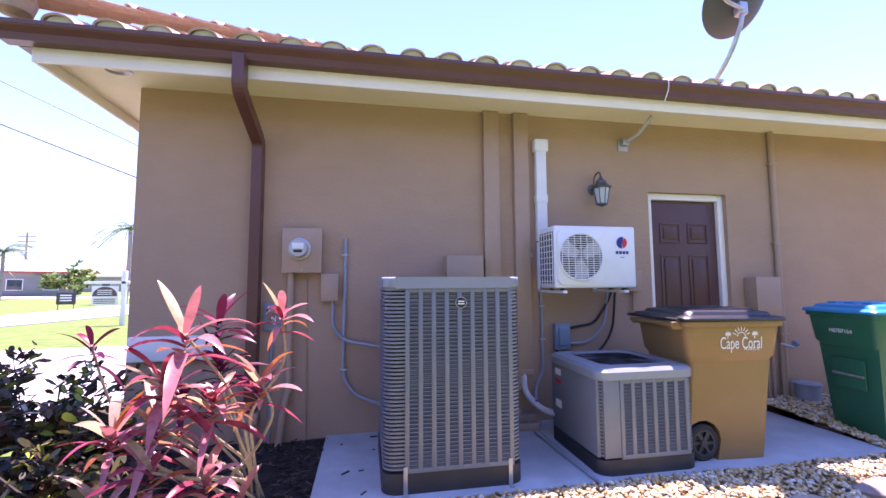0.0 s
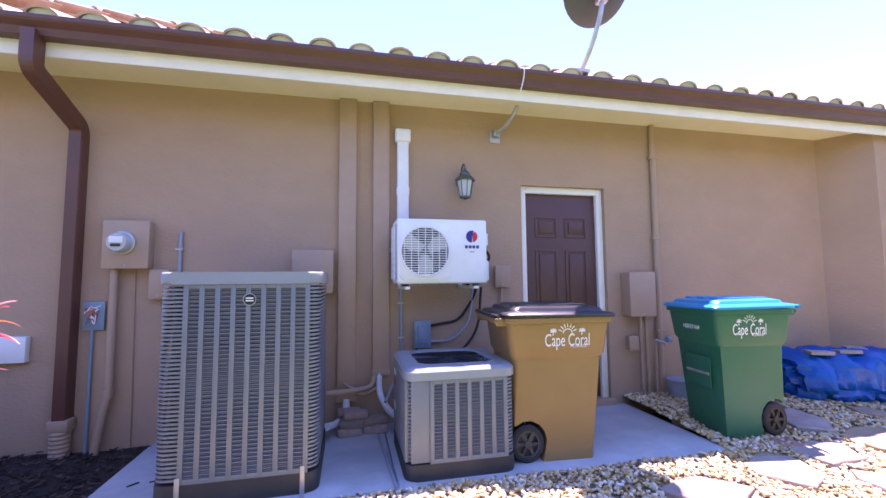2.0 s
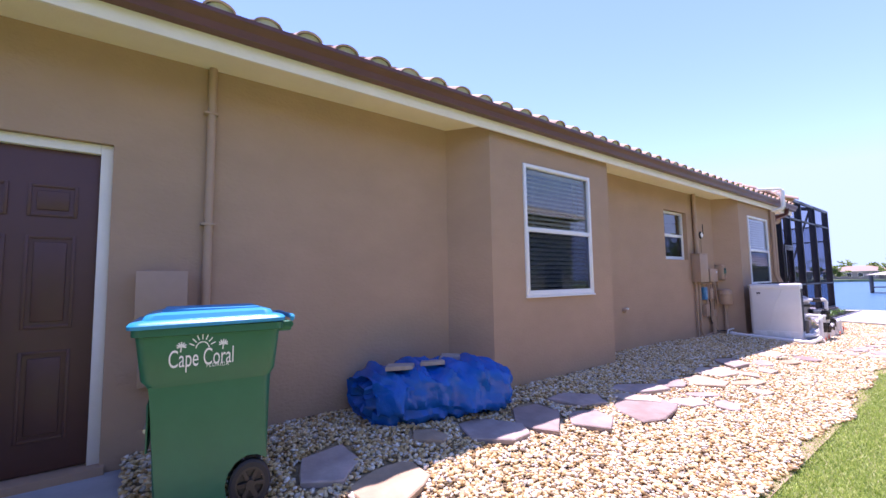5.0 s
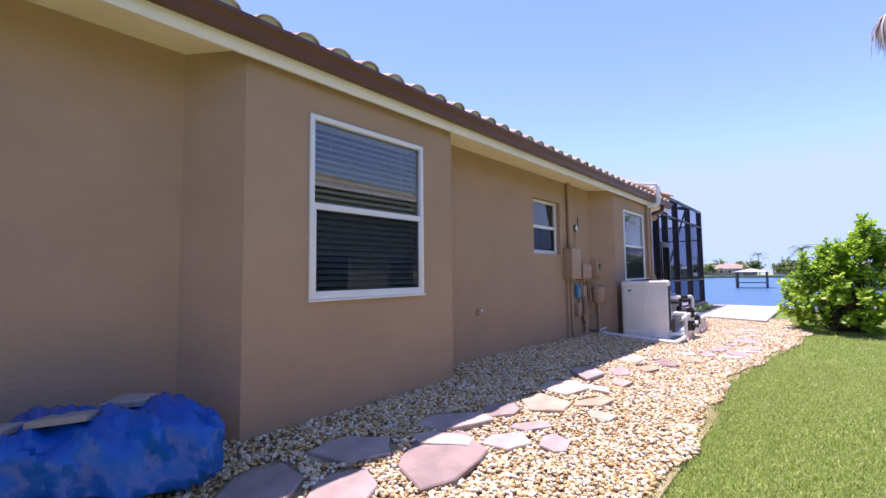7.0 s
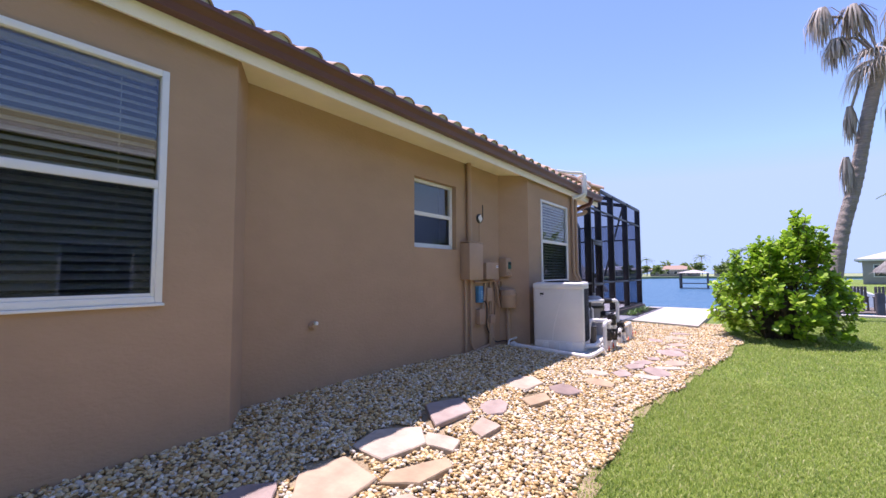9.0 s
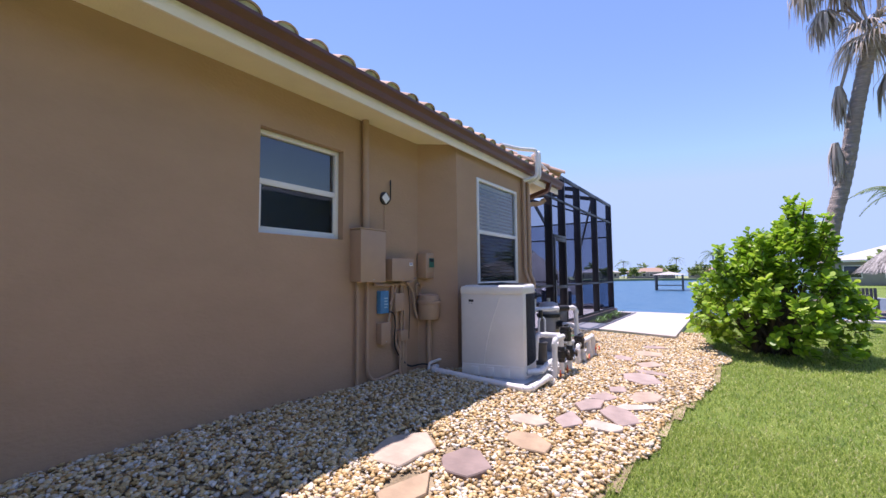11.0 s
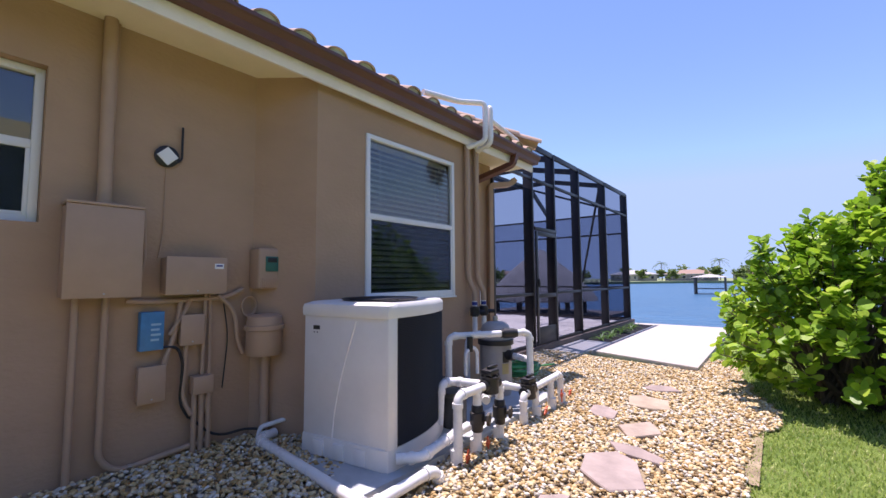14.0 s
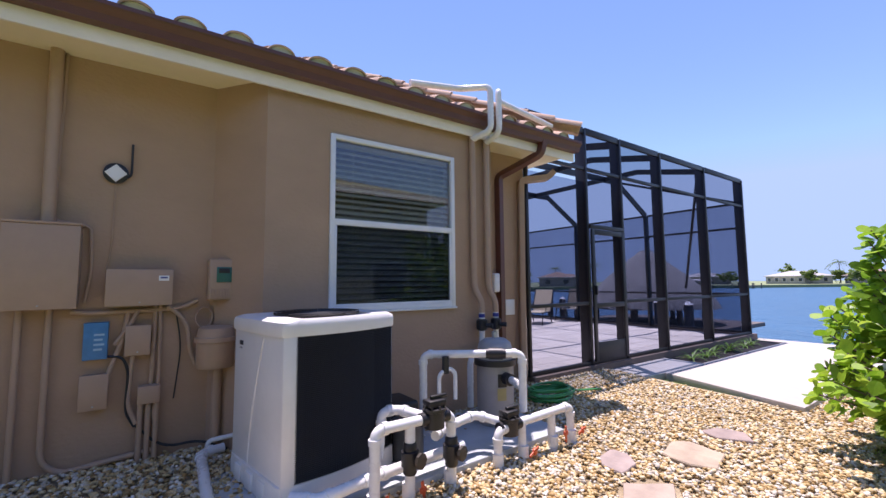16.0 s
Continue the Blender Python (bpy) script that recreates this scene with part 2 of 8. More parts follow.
# ---- mesh helpers ----
def box(bm, x0, x1, y0, y1, z0, z1, bevel=0.0, segs=2, m=None):
    r = bmesh.ops.create_cube(bm, size=1.0)
    vs = r["verts"]
    for v in vs:
        v.co = Vector((x0 + (v.co.x + 0.5) * (x1 - x0), y0 + (v.co.y + 0.5) * (y1 - y0), z0 + (v.co.z + 0.5) * (z1 - z0)))
    if m is not None:
        for v in vs:
            v.co = m @ v.co
    if bevel:
        es = {e for v in vs for e in v.link_edges}
        bmesh.ops.bevel(bm, geom=list(es), offset=bevel, segments=segs, profile=0.5, affect="EDGES")


def cyl(bm, p0, p1, r0, r1=None, segs=16, caps=True):
    p0, p1 = Vector(p0), Vector(p1)
    r1 = r0 if r1 is None else r1
    d = p1 - p0
    q = d.to_track_quat("Z", "Y").to_matrix()
    rings = []
    for p, r in ((p0, r0), (p1, r1)):
        rings.append([bm.verts.new(p + q @ Vector((r * math.cos(2 * math.pi * i / segs), r * math.sin(2 * math.pi * i / segs), 0))) for i in range(segs)])
    for i in range(segs):
        bm.faces.new((rings[0][i], rings[0][(i + 1) % segs], rings[1][(i + 1) % segs], rings[1][i]))
    if caps:
        bm.faces.new(rings[0][::-1])
        bm.faces.new(rings[1])


def lathe(bm, profile, origin=(0, 0, 0), segs=24, m=None):
    """Turn (r, z) points about the z axis."""
    rings = []
    for r, z in profile:
        ring = []
        for i in range(segs):
            a = 2 * math.pi * i / segs
            p = Vector((r * math.cos(a), r * math.sin(a), z))
            p = (m @ p) if m is not None else p + Vector(origin)
            ring.append(bm.verts.new(p))
        rings.append(ring)
    for a, b in zip(rings, rings[1:]):
        for i in range(segs):
            bm.faces.new((a[i], a[(i + 1) % segs], b[(i + 1) % segs], b[i]))
    if profile[0] != profile[-1]:
        bm.faces.new(rings[0][::-1])
        bm.faces.new(rings[-1])


def fillet(points, radius, steps=5):
    pts = [Vector(p) for p in points]
    out = [pts[0]]
    for a, b, c in zip(pts, pts[1:], pts[2:]):
        u, v = (a - b), (c - b)
        r = min(radius, u.length * 0.49, v.length * 0.49)
        u, v = b + u.normalized() * r, b + v.normalized() * r
        for i in range(steps + 1):
            s = i / steps
            out.append(u * (1 - s) ** 2 + b * 2 * s * (1 - s) + v * s * s)
    out.append(pts[-1])
    return out


def tube(bm, points, r, segs=10, radius=0.0, flat=None, caps=True):
    """Sweep a round (or flat: width, depth) section along a line whose corners are rounded."""
    pts = fillet(points, radius) if radius else [Vector(p) for p in points]
    rings = []
    up = None
    for i, p in enumerate(pts):
        d = (pts[min(i + 1, len(pts) - 1)] - pts[max(i - 1, 0)]).normalized()
        if up is None:
            up = Vector((0, 0, 1)) if abs(d.z) < 0.9 else Vector((1, 0, 0))
        side = d.cross(up).normalized()
        up = side.cross(d).normalized()
        rr = r(i / (len(pts) - 1)) if callable(r) else r
        if flat:
            w, h = flat
            sec = [(w / 2, h / 2), (-w / 2, h / 2), (-w / 2, -h / 2), (w / 2, -h / 2)]
            rings.append([bm.verts.new(p + side * a + up * b) for a, b in sec])
        else:
            rings.append([bm.verts.new(p + side * rr * math.cos(2 * math.pi * k / segs) + up * rr * math.sin(2 * math.pi * k / segs)) for k in range(segs)])
    n = len(rings[0])
    for a, b in zip(rings, rings[1:]):
        for k in range(n):
            bm.faces.new((a[k], a[(k + 1) % n], b[(k + 1) % n], b[k]))
    if caps:
        bm.faces.new(rings[0][::-1])
        bm.faces.new(rings[-1])


def prism(bm, outline, z0, z1, bevel=0.0, plane="xy"):
    """Extrude an outline; plane xy goes up z, plane xz goes along y."""
    def place(a, b, c):
        return (a, b, c) if plane == "xy" else ((a, c, b) if plane == "xz" else (c, a, b))
    lo = [bm.verts.new(place(a, b, z0)) for a, b in outline]
    hi = [bm.verts.new(place(a, b, z1)) for a, b in outline]
    n = len(lo)
    fs = [bm.faces.new(lo[::-1]), bm.faces.new(hi)]
    fs += [bm.faces.new((lo[i], lo[(i + 1) % n], hi[(i + 1) % n], hi[i])) for i in range(n)]
    if bevel:
        bmesh.ops.bevel(bm, geom=list({e for f in fs for e in f.edges}), offset=bevel, segments=2, profile=0.5, affect="EDGES")


def finish(name, bm, mat, smooth=False):
    bmesh.ops.recalc_face_normals(bm, faces=bm.faces)
    me = bpy.data.meshes.new(name)
    bm.to_mesh(me)
    bm.free()
    me.materials.append(mat)
    if smooth:
        me.polygons.foreach_set("use_smooth", [True] * len(me.polygons))
        me.set_sharp_from_angle(angle=radians(40))
    return new(name, me)


def part(name, bm, mat, parent, label="", smooth=True):
    ob = finish(name, bm, mat, smooth)
    if parent is not None:
        ob.parent = parent
        ob.matrix_parent_inverse = parent.matrix_world.inverted()
    return tagged(ob, label)


def thing(name, label, category, group="", kind=""):
    ob = new(name)
    ob.empty_display_size = 0.1
    return tagged(ob, label, category, group, kind)


def solid(name, bm, mat, label="", category="", group="", kind="", smooth=True):
    return tagged(finish(name, bm, mat, smooth), label, category, group, kind)


def pbox(name, parent, mat, x0, x1, y0, y1, z0, z1, bevel=0.004, label="", segs=2):
    bm = bmesh.new()
    box(bm, x0, x1, y0, y1, z0, z1, bevel, segs)
    return part(name, bm, mat, parent, label)


def ptube(name, parent, mat, points, r, radius=0.05, segs=12, label=""):
    bm = bmesh.new()
    tube(bm, points, r, segs, radius)
    return part(name, bm, mat, parent, label)


def pcyl(name, parent, mat, p0, p1, r0, r1=None, segs=20, label=""):
    bm = bmesh.new()
    cyl(bm, p0, p1, r0, r1, segs)
    return part(name, bm, mat, parent, label)


def raw_mesh(name, verts, faces, mat, smooth=False):
    me = bpy.data.meshes.new(name)
    me.vertices.add(len(verts))
    me.vertices.foreach_set("co", np.asarray(verts, dtype=np.float32).ravel())
    faces = np.asarray(faces, dtype=np.int32)
    k = faces.shape[1]
    me.loops.add(faces.size)
    me.loops.foreach_set("vertex_index", faces.ravel())
    me.polygons.add(len(faces))
    me.polygons.foreach_set("loop_start", np.arange(0, faces.size, k, dtype=np.int32))
    me.polygons.foreach_set("use_smooth", np.full(len(faces), smooth, dtype=bool))
    me.update(calc_edges=True)
    me.materials.append(mat)
    return new(name, me)


def lettering(text, size, mat, m, parent, name="lettering", label="", shear=0.0, space=1.0, stretch=1.0):
    cu = bpy.data.curves.new(name, "FONT")
    cu.body, cu.size, cu.align_x, cu.align_y, cu.extrude, cu.shear, cu.space_character = text, size, "CENTER", "CENTER", 0.0008, shear, space
    tmp = bpy.data.objects.new(name, cu)
    me = bpy.data.meshes.new_from_object(tmp)
    me.materials.clear()
    me.materials.append(mat)
    ob = new(name, me)
    ob.parent = parent
    ob.matrix_world = m @ Matrix.Diagonal((stretch, 1, 1, 1))
    return tagged(ob, label)


rng = random.Random(7)

# ---- the house ----
WALL, BAY, SOFFIT = 3.84, 3.42, 3.19
GROUND = 0.08


def gravel_height(x, y):
    """The bed climbs gently to the wall."""
    s = min(1.0, max(0.0, (y - 1.0) / 2.8))
    return 0.065 + (0.175 - 0.085 * min(1.0, max(0.0, (x - 11.5) / 4))) * s * s * (3 - 2 * s) + 0.012 * noise.noise((x * 0.8, y * 0.8, 0))


def wall_with_holes(name, a, b, z0, z1, holes, thick=0.2, label="", mat=STUCCO):
    """A wall from plan point a to b, its outer face on that line, thickness to its left; holes are (along0, along1, z0, z1)."""
    a, b = Vector((*a, 0)), Vector((*b, 0))
    L = (b - a).length
    u = (b - a) / L
    n = Vector((-u.y, u.x, 0))
    xs = sorted({0, L, *[h[0] for h in holes], *[h[1] for h in holes]})
    zs = sorted({z0, z1, *[h[2] for h in holes], *[h[3] for h in holes]})
    bm = bmesh.new()
    m = Matrix(((u.x, n.x, 0, a.x), (u.y, n.y, 0, a.y), (0, 0, 1, 0), (0, 0, 0, 1)))
    filled = {}
    for i in range(len(xs) - 1):
        for k in range(len(zs) - 1):
            cx, cz = (xs[i] + xs[i + 1]) / 2, (zs[k] + zs[k + 1]) / 2
            filled[i, k] = not any(h[0] < cx < h[1] and h[2] < cz < h[3] for h in holes)
    V = {}

    def v(i, k, d):
        if (i, k, d) not in V:
            V[i, k, d] = bm.verts.new(m @ Vector((xs[i], d * thick, zs[k])))
        return V[i, k, d]
    for (i, k), f in filled.items():
        if not f:
            continue
        for d in (0, 1):
            bm.faces.new((v(i, k, d), v(i + 1, k, d), v(i + 1, k + 1, d), v(i, k + 1, d)))
        for di, dk, e in ((-1, 0, ((i, k), (i, k + 1))), (1, 0, ((i + 1, k), (i + 1, k + 1))), (0, -1, ((i, k), (i + 1, k))), (0, 1, ((i, k + 1), (i + 1, k + 1)))):
            if not filled.get((i + di, k + dk), False):
                (p, q), (r, s) = e
                bm.faces.new((v(p, q, 0), v(r, s, 0), v(r, s, 1), v(p, q, 1)))
    return solid(name, bm, mat, label, "wall", kind="structure", smooth=False)


TOPZ = 3.34
DOOR = (2.912, 3.878, 0.20, 2.447)
wall_with_holes("wall_north_garage", (-1.96, WALL), (6.9, WALL), -0.1, TOPZ, [(DOOR[0] + 1.96, DOOR[1] + 1.96, DOOR[2], DOOR[3])], label="tan stucco house wall beside the concrete pad")
BAYS = [(6.9, 7.2, 9.58, 9.88, 7.735, 9.10, 1.235, 2.845), (14.49, 14.82, 17.27, 17.6, 15.355, 16.735, 1.235, 2.845)]
for i, (x0, x1, x2, x3, w0, w1, s0, s1) in enumerate(BAYS):
    wall_with_holes("wall_bay_%d_side_a" % (i + 1), (x0, WALL), (x1, BAY), -0.1, TOPZ, [], thick=0.15, label="tan stucco slanted side of a shallow bay")
    wall_with_holes("wall_bay_%d" % (i + 1), (x1, BAY), (x2, BAY), -0.1, TOPZ, [(w0 - x1, w1 - x1, s0, s1)], label="tan stucco bay wall round a large window")
    wall_with_holes("wall_bay_%d_side_b" % (i + 1), (x2, BAY), (x3, WALL), -0.1, TOPZ, [], thick=0.15, label="tan stucco slanted side of a shallow bay")
W2 = (12.20, 13.18, 1.79, 2.765)
wall_with_holes("wall_north_middle", (9.88, WALL), (14.49, WALL), -0.1, TOPZ, [(W2[0] - 9.88, W2[1] - 9.88, W2[2], W2[3])], label="tan stucco house wall with a small window")
wall_with_holes("wall_north_lanai", (17.6, WALL), (18.24, WALL), -0.1, TOPZ, [], label="tan stucco wall end beside the screened deck")
wall_with_holes("wall_west", (-1.96, 14.0), (-1.96, 4.042), -0.1, TOPZ, [], label="tan stucco end wall of the house")
wall_with_holes("wall_east", (18.24, 4.042), (18.24, 14.0), -0.1, TOPZ, [], label="tan stucco wall facing the screened deck")
wall_with_holes("wall_south", (18.24, 14.0), (-1.96, 14.0), -0.1, TOPZ, [], label="tan stucco far wall of the house")
# unseen floor, its near-black colour carrying the indoor gloom
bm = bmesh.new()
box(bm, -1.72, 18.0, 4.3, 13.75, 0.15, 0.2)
solid("floor_indoors", bm, ROOMSHADE, "unseen floor inside the house, painted near-black for the unlit room", "floor", kind="structure")

# soffit, fascia and gutter
EX0, EX1 = -2.43, 18.70
bm = bmesh.new()
box(bm, EX0 + 0.03, EX1 - 0.02, 3.36, 4.3, SOFFIT, SOFFIT + 0.012)
box(bm, EX0 + 0.03, -1.9, 4.303, 14.5, SOFFIT, SOFFIT + 0.012)
box(bm, -1.897, 18.6, 4.303, 14.4, 3.2, 3.212)
solid("ceiling_soffit", bm, CREAM, "pale yellow textured stucco soffit under the eave", "soffit", kind="structure")
bm = bmesh.new()
box(bm, EX0, EX1, 3.335, 3.36, 3.105, 3.345, 0.003)
solid("trim_fascia_north", bm, FASCIA, "cream-white painted fascia board under the gutter", "fascia", kind="structure")
bm = bmesh.new()
box(bm, EX0, EX0 + 0.028, 3.363, 14.5, 3.105, 3.345, 0.003)
solid("trim_fascia_west", bm, FASCIA, "cream-white painted fascia board at the house end", "fascia", kind="structure")


def gutter_profile():
    return [(0.0, 0.0), (-0.088, 0.0), (-0.092, 0.018), (-0.100, 0.05), (-0.130, 0.085), (-0.138, 0.10), (-0.138, 0.128), (-0.128, 0.128), (-0.128, 0.104), (-0.122, 0.09), (-0.092, 0.055), (-0.084, 0.02), (-0.080, 0.008), (0.0, 0.008)]


gutter_thing = thing("gutter", "glossy brown aluminium gutter along the eave", "gutter")
bm = bmesh.new()
prism(bm, [(3.333 + y, 3.212 + z) for y, z in gutter_profile()], EX0 - 0.14, EX1 - 0.0, plane="yz")
part("trough", bm, GUTTER, gutter_thing, smooth=False)
for xe in (EX0 - 0.14, EX1):
    bm = bmesh.new()
    prism(bm, [(3.331, 3.212), (3.245, 3.212), (3.233, 3.262), (3.203, 3.297), (3.195, 3.34), (3.331, 3.34)], xe - 0.004, xe + 0.004, plane="yz")
    part("end_cap", bm, GUTTER, gutter_thing, smooth=False)
west_gutter = thing("gutter", "glossy brown aluminium gutter round the house end", "gutter")
bm = bmesh.new()
prism(bm, [(EX0 - 0.002 + y, 3.212 + z) for y, z in gutter_profile()], 3.34, 14.4, plane="xz")
part("trough", bm, GUTTER, west_gutter, smooth=False)

# roof deck: a hipped roof
PITCH = math.tan(radians(25.0))
EY, EZ = 3.27, 3.352
bm = bmesh.new()
ridge = 5.2
c = [bm.verts.new(p) for p in ((EX0 - 0.06, EY, EZ), (EX1, EY, EZ), (EX1, 14.6, EZ), (EX0 - 0.06, 14.6, EZ), (EX0 - 0.06 + ridge, EY + 5.66, EZ + ridge * PITCH), (EX1 - 5.0, EY + 5.66, EZ + ridge * PITCH))]
for f in ((0, 1, 5, 4), (1, 2, 5), (2, 3, 4, 5), (3, 0, 4)):
    bm.faces.new([c[i] for i in f])
bm.faces.new([c[i] for i in (3, 2, 1, 0)])
roof = solid("roof", bm, TILES, "terracotta barrel-tile hipped roof with white mortared eave", "roof", kind="structure", smooth=False)


def tile_mesh(name, length=0.40, r=0.108, h=0.068, wall=0.016, segs=9):
    """A barrel tile with a flat pan lip beside it; it runs up along y."""
    bm = bmesh.new()
    out = [(-r * math.cos(math.pi * i / segs), h * math.sin(math.pi * i / segs)) for i in range(segs + 1)]
    inn = [(-(r - wall) * math.cos(math.pi * i / segs), (h - wall) * math.sin(math.pi * i / segs)) for i in range(segs + 1)]
    ring = out + [(r + 0.105, 0.004), (r + 0.105, -0.012), (r - wall + 0.006, -0.012)] + inn[::-1]
    taper = 0.9
    lo = [bm.verts.new((x, 0, z + 0.022)) for x, z in ring]
    hi = [bm.verts.new((x * taper, length, z * taper)) for x, z in ring]
    n = len(ring)
    for i in range(n):
        bm.faces.new((lo[i], lo[(i + 1) % n], hi[(i + 1) % n], hi[i]))
    for i in range(segs):
        bm.faces.new((lo[i], lo[i + 1], lo[n - 2 - i], lo[n - 1 - i]))
    bmesh.ops.recalc_face_normals(bm, faces=bm.faces)
    me = bpy.data.meshes.new(name)
    bm.to_mesh(me)
    bm.free()
    me.materials.append(TILE)
    me.polygons.foreach_set("use_smooth", [True] * len(me.polygons))
    me.set_sharp_from_angle(angle=radians(50))
    return me


STEP = 0.3163
tile_me = tile_mesh("tile")
bm = bmesh.new()
prism(bm, [(0.088 * math.cos(math.pi * i / 8), 0.021 + 0.053 * math.sin(math.pi * i / 8)) for i in range(9)], 0.012, 0.05, plane="xz")
bmesh.ops.recalc_face_normals(bm, faces=bm.faces)
stop_me = bpy.data.meshes.new("mortar_stop")
bm.to_mesh(stop_me)
bm.free()
stop_me.materials.append(MORTAR)
x = -2.2
k = 0
ROWS_OF_TILES = 4
pitch_m = pose(0, 0, 0, 25.0)
tiles_made = 0
while x < EX1 - 0.1:
    for row in range(ROWS_OF_TILES):
        up = row * 0.345
        yy, zz = EY - 0.04 + up * math.cos(radians(25)), EZ - 0.03 + up * math.sin(radians(25))
        if yy - EY > (x - EX0) * 1.0 or yy - EY > (EX1 - x) * 1.0:
            continue
        ob = new("tile", tile_me)
        ob.parent = roof
        ob.matrix_world = Matrix.Translation((x + rng.uniform(-0.006, 0.006), yy + rng.uniform(-0.008, 0.008), zz)) @ pitch_m @ pose(0, 0, 0, 0, rng.uniform(-1.5, 1.5), rng.uniform(-1, 1))
        if row == 0:
            st = new("mortar_stop", stop_me)
            st.parent = roof
            st.matrix_world = Matrix.Translation((x, yy + 0.004, zz)) @ pitch_m
    x += STEP
# hip cap tiles climbing from both eave corners
hip_me = tile_mesh("hip_tile", 0.42, 0.12, 0.10)
for sx, cx in ((1, EX0 - 0.10), (-1, EX1 + 0.02)):
    for i in range(14):
        d = i * 0.36
        ob = new("hip_tile", hip_me)
        ob.parent = roof
        slope = math.degrees(math.atan(PITCH / math.sqrt(2)))
        ob.matrix_world = Matrix.Translation((cx + sx * d * 0.69, EY - 0.03 + d * 0.69, EZ + 0.15 + d * 0.69 * PITCH)) @ pose(0, 0, 0, 0, 0, -45 * sx) @ pose(0, 0, 0, slope)
bm = bmesh.new()
lathe(bm, [(0.02, -0.11), (0.10, -0.09), (0.125, 0.0), (0.10, 0.08), (0.03, 0.10)], segs=14, m=Matrix.Translation((EX0 - 0.08, EY + 0.0, EZ + 0.16)))
part("hip_starter", bm, TILE, roof)

# ---- windows and door ----
HALFSCREEN = screen_material("window_insect_screen", (0.02, 0.022, 0.02), 0.22)


def window(name, x0, x1, z0, z1, y, label, blinds, depth=0.06):
    """A white single-hung window whose frame's outer face is at y."""
    w = thing(name, label, "window", kind="structure")
    f = 0.045
    bm = bmesh.new()
    for a in ((x0, x0 + f, z0, z1), (x1 - f, x1, z0, z1), (x0 + f, x1 - f, z1 - f, z1), (x0 + f, x1 - f, z0, z0 + f)):
        box(bm, a[0], a[1], y, y + depth, a[2], a[3], 0.004)
    part("window_frame", bm, VINYL, w)
    zm = z0 + (z1 - z0) * 0.5
    bm = bmesh.new()
    box(bm, x0 + f, x1 - f, y + 0.004, y + depth - 0.01, zm - 0.028, zm + 0.028, 0.004)
    part("meeting_rail", bm, VINYL, w)
    bm = bmesh.new()
    s = 0.022
    for a in ((x0 + f, x0 + f + s, z0 + f, zm - 0.028), (x1 - f - s, x1 - f, z0 + f, zm - 0.028), (x0 + f + s, x1 - f - s, z0 + f, z0 + f + s)):
        box(bm, a[0], a[1], y + 0.008, y + depth - 0.015, a[2], a[3], 0.003)
    part("lower_sash", bm, VINYL, w)
    for a, b, yy in ((z0 + f, zm - 0.028, y + 0.022), (zm + 0.028, z1 - f, y + 0.034)):
        bm = bmesh.new()
        box(bm, x0 + f, x1 - f, yy, yy + 0.005, a, b)
        p = part("pane", bm, GLASS, w)
        p.visible_shadow = False
    bm = bmesh.new()
    box(bm, x0 - 0.01, x1 + 0.01, y - 0.014, y + 0.02, z0 - 0.02, z0 - 0.001, 0.003)
    part("window_sill", bm, VINYL, w)
    pbox("insect_screen", w, HALFSCREEN, x0 + f + 0.003, x1 - f - 0.003, y + 0.014, y + 0.016, z0 + f + 0.003, zm - 0.03, 0)
    if blinds:
        b = thing("window_blind", "beige horizontal slatted blind, closed, behind the panes", "blind")
        n = int((z1 - z0 - 0.08) / 0.056)
        for i in range(n):
            zc = z0 + 0.07 + i * 0.056
            bm = bmesh.new()
            prism(bm, [(-0.031, -0.004), (-0.016, 0.001), (0.0, 0.0025), (0.016, 0.001), (0.031, -0.004), (0.031, -0.002), (0.016, 0.003), (0.0, 0.0045), (-0.016, 0.003), (-0.031, -0.002)], x0 + 0.05, x1 - 0.05, plane="yz")
            ob = part("slat", bm, BLIND, b)
            ob.matrix_world = pose(0, y + 0.092 + rng.uniform(-0.002, 0.002), zc, 37 + rng.uniform(-3, 3))
        pbox("headrail", b, BLIND, x0 + 0.05, x1 - 0.05, y + 0.09, y + 0.14, z1 - 0.085, z1 - 0.045, 0.003)
        for xx in (x0 + 0.25, x1 - 0.25):
            pbox("ladder_tape", b, BLIND, xx - 0.0015, xx + 0.0015, y + 0.088, y + 0.091, z0 + 0.06, z1 - 0.05, 0)
    # added backing sheet; behind blinds its near-black colour paints the unlit room
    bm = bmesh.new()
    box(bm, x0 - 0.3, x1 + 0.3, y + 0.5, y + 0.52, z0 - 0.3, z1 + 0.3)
    solid("backing_sheet_behind_" + name, bm, ROOMSHADE if blinds else FROSTED, "added backing sheet behind the window panes", "wall", kind="structure")
    return w


window("window_1", 7.737, 9.098, 1.237, 2.843, BAY - 0.02, "white-framed single-hung window with closed beige blinds", True)
window("window_2", 12.202, 13.178, 1.792, 2.763, WALL + 0.075, "small white-framed single-hung window, recessed in the stucco", False)
window("window_3", 15.357, 16.733, 1.237, 2.843, BAY - 0.02, "white-framed single-hung window with closed beige blinds beside the pool heater", True)

door = thing("door_1", "dark brown six-panel side door, shut, in a white frame", "door", kind="structure")
dx0, dx1, dz0, dz1 = DOOR
yd = WALL + 0.065
bm = bmesh.new()
for a in ((dx0 + 0.001, dx0 + 0.07, dz0, dz1 - 0.001), (dx1 - 0.07, dx1 - 0.001, dz0, dz1 - 0.001), (dx0 + 0.07, dx1 - 0.07, dz1 - 0.07, dz1 - 0.001)):
    box(bm, a[0], a[1], yd - 0.02, yd + 0.08, a[2], a[3], 0.004)
part("door_frame", bm, FASCIA, door, "cream-white painted door frame")
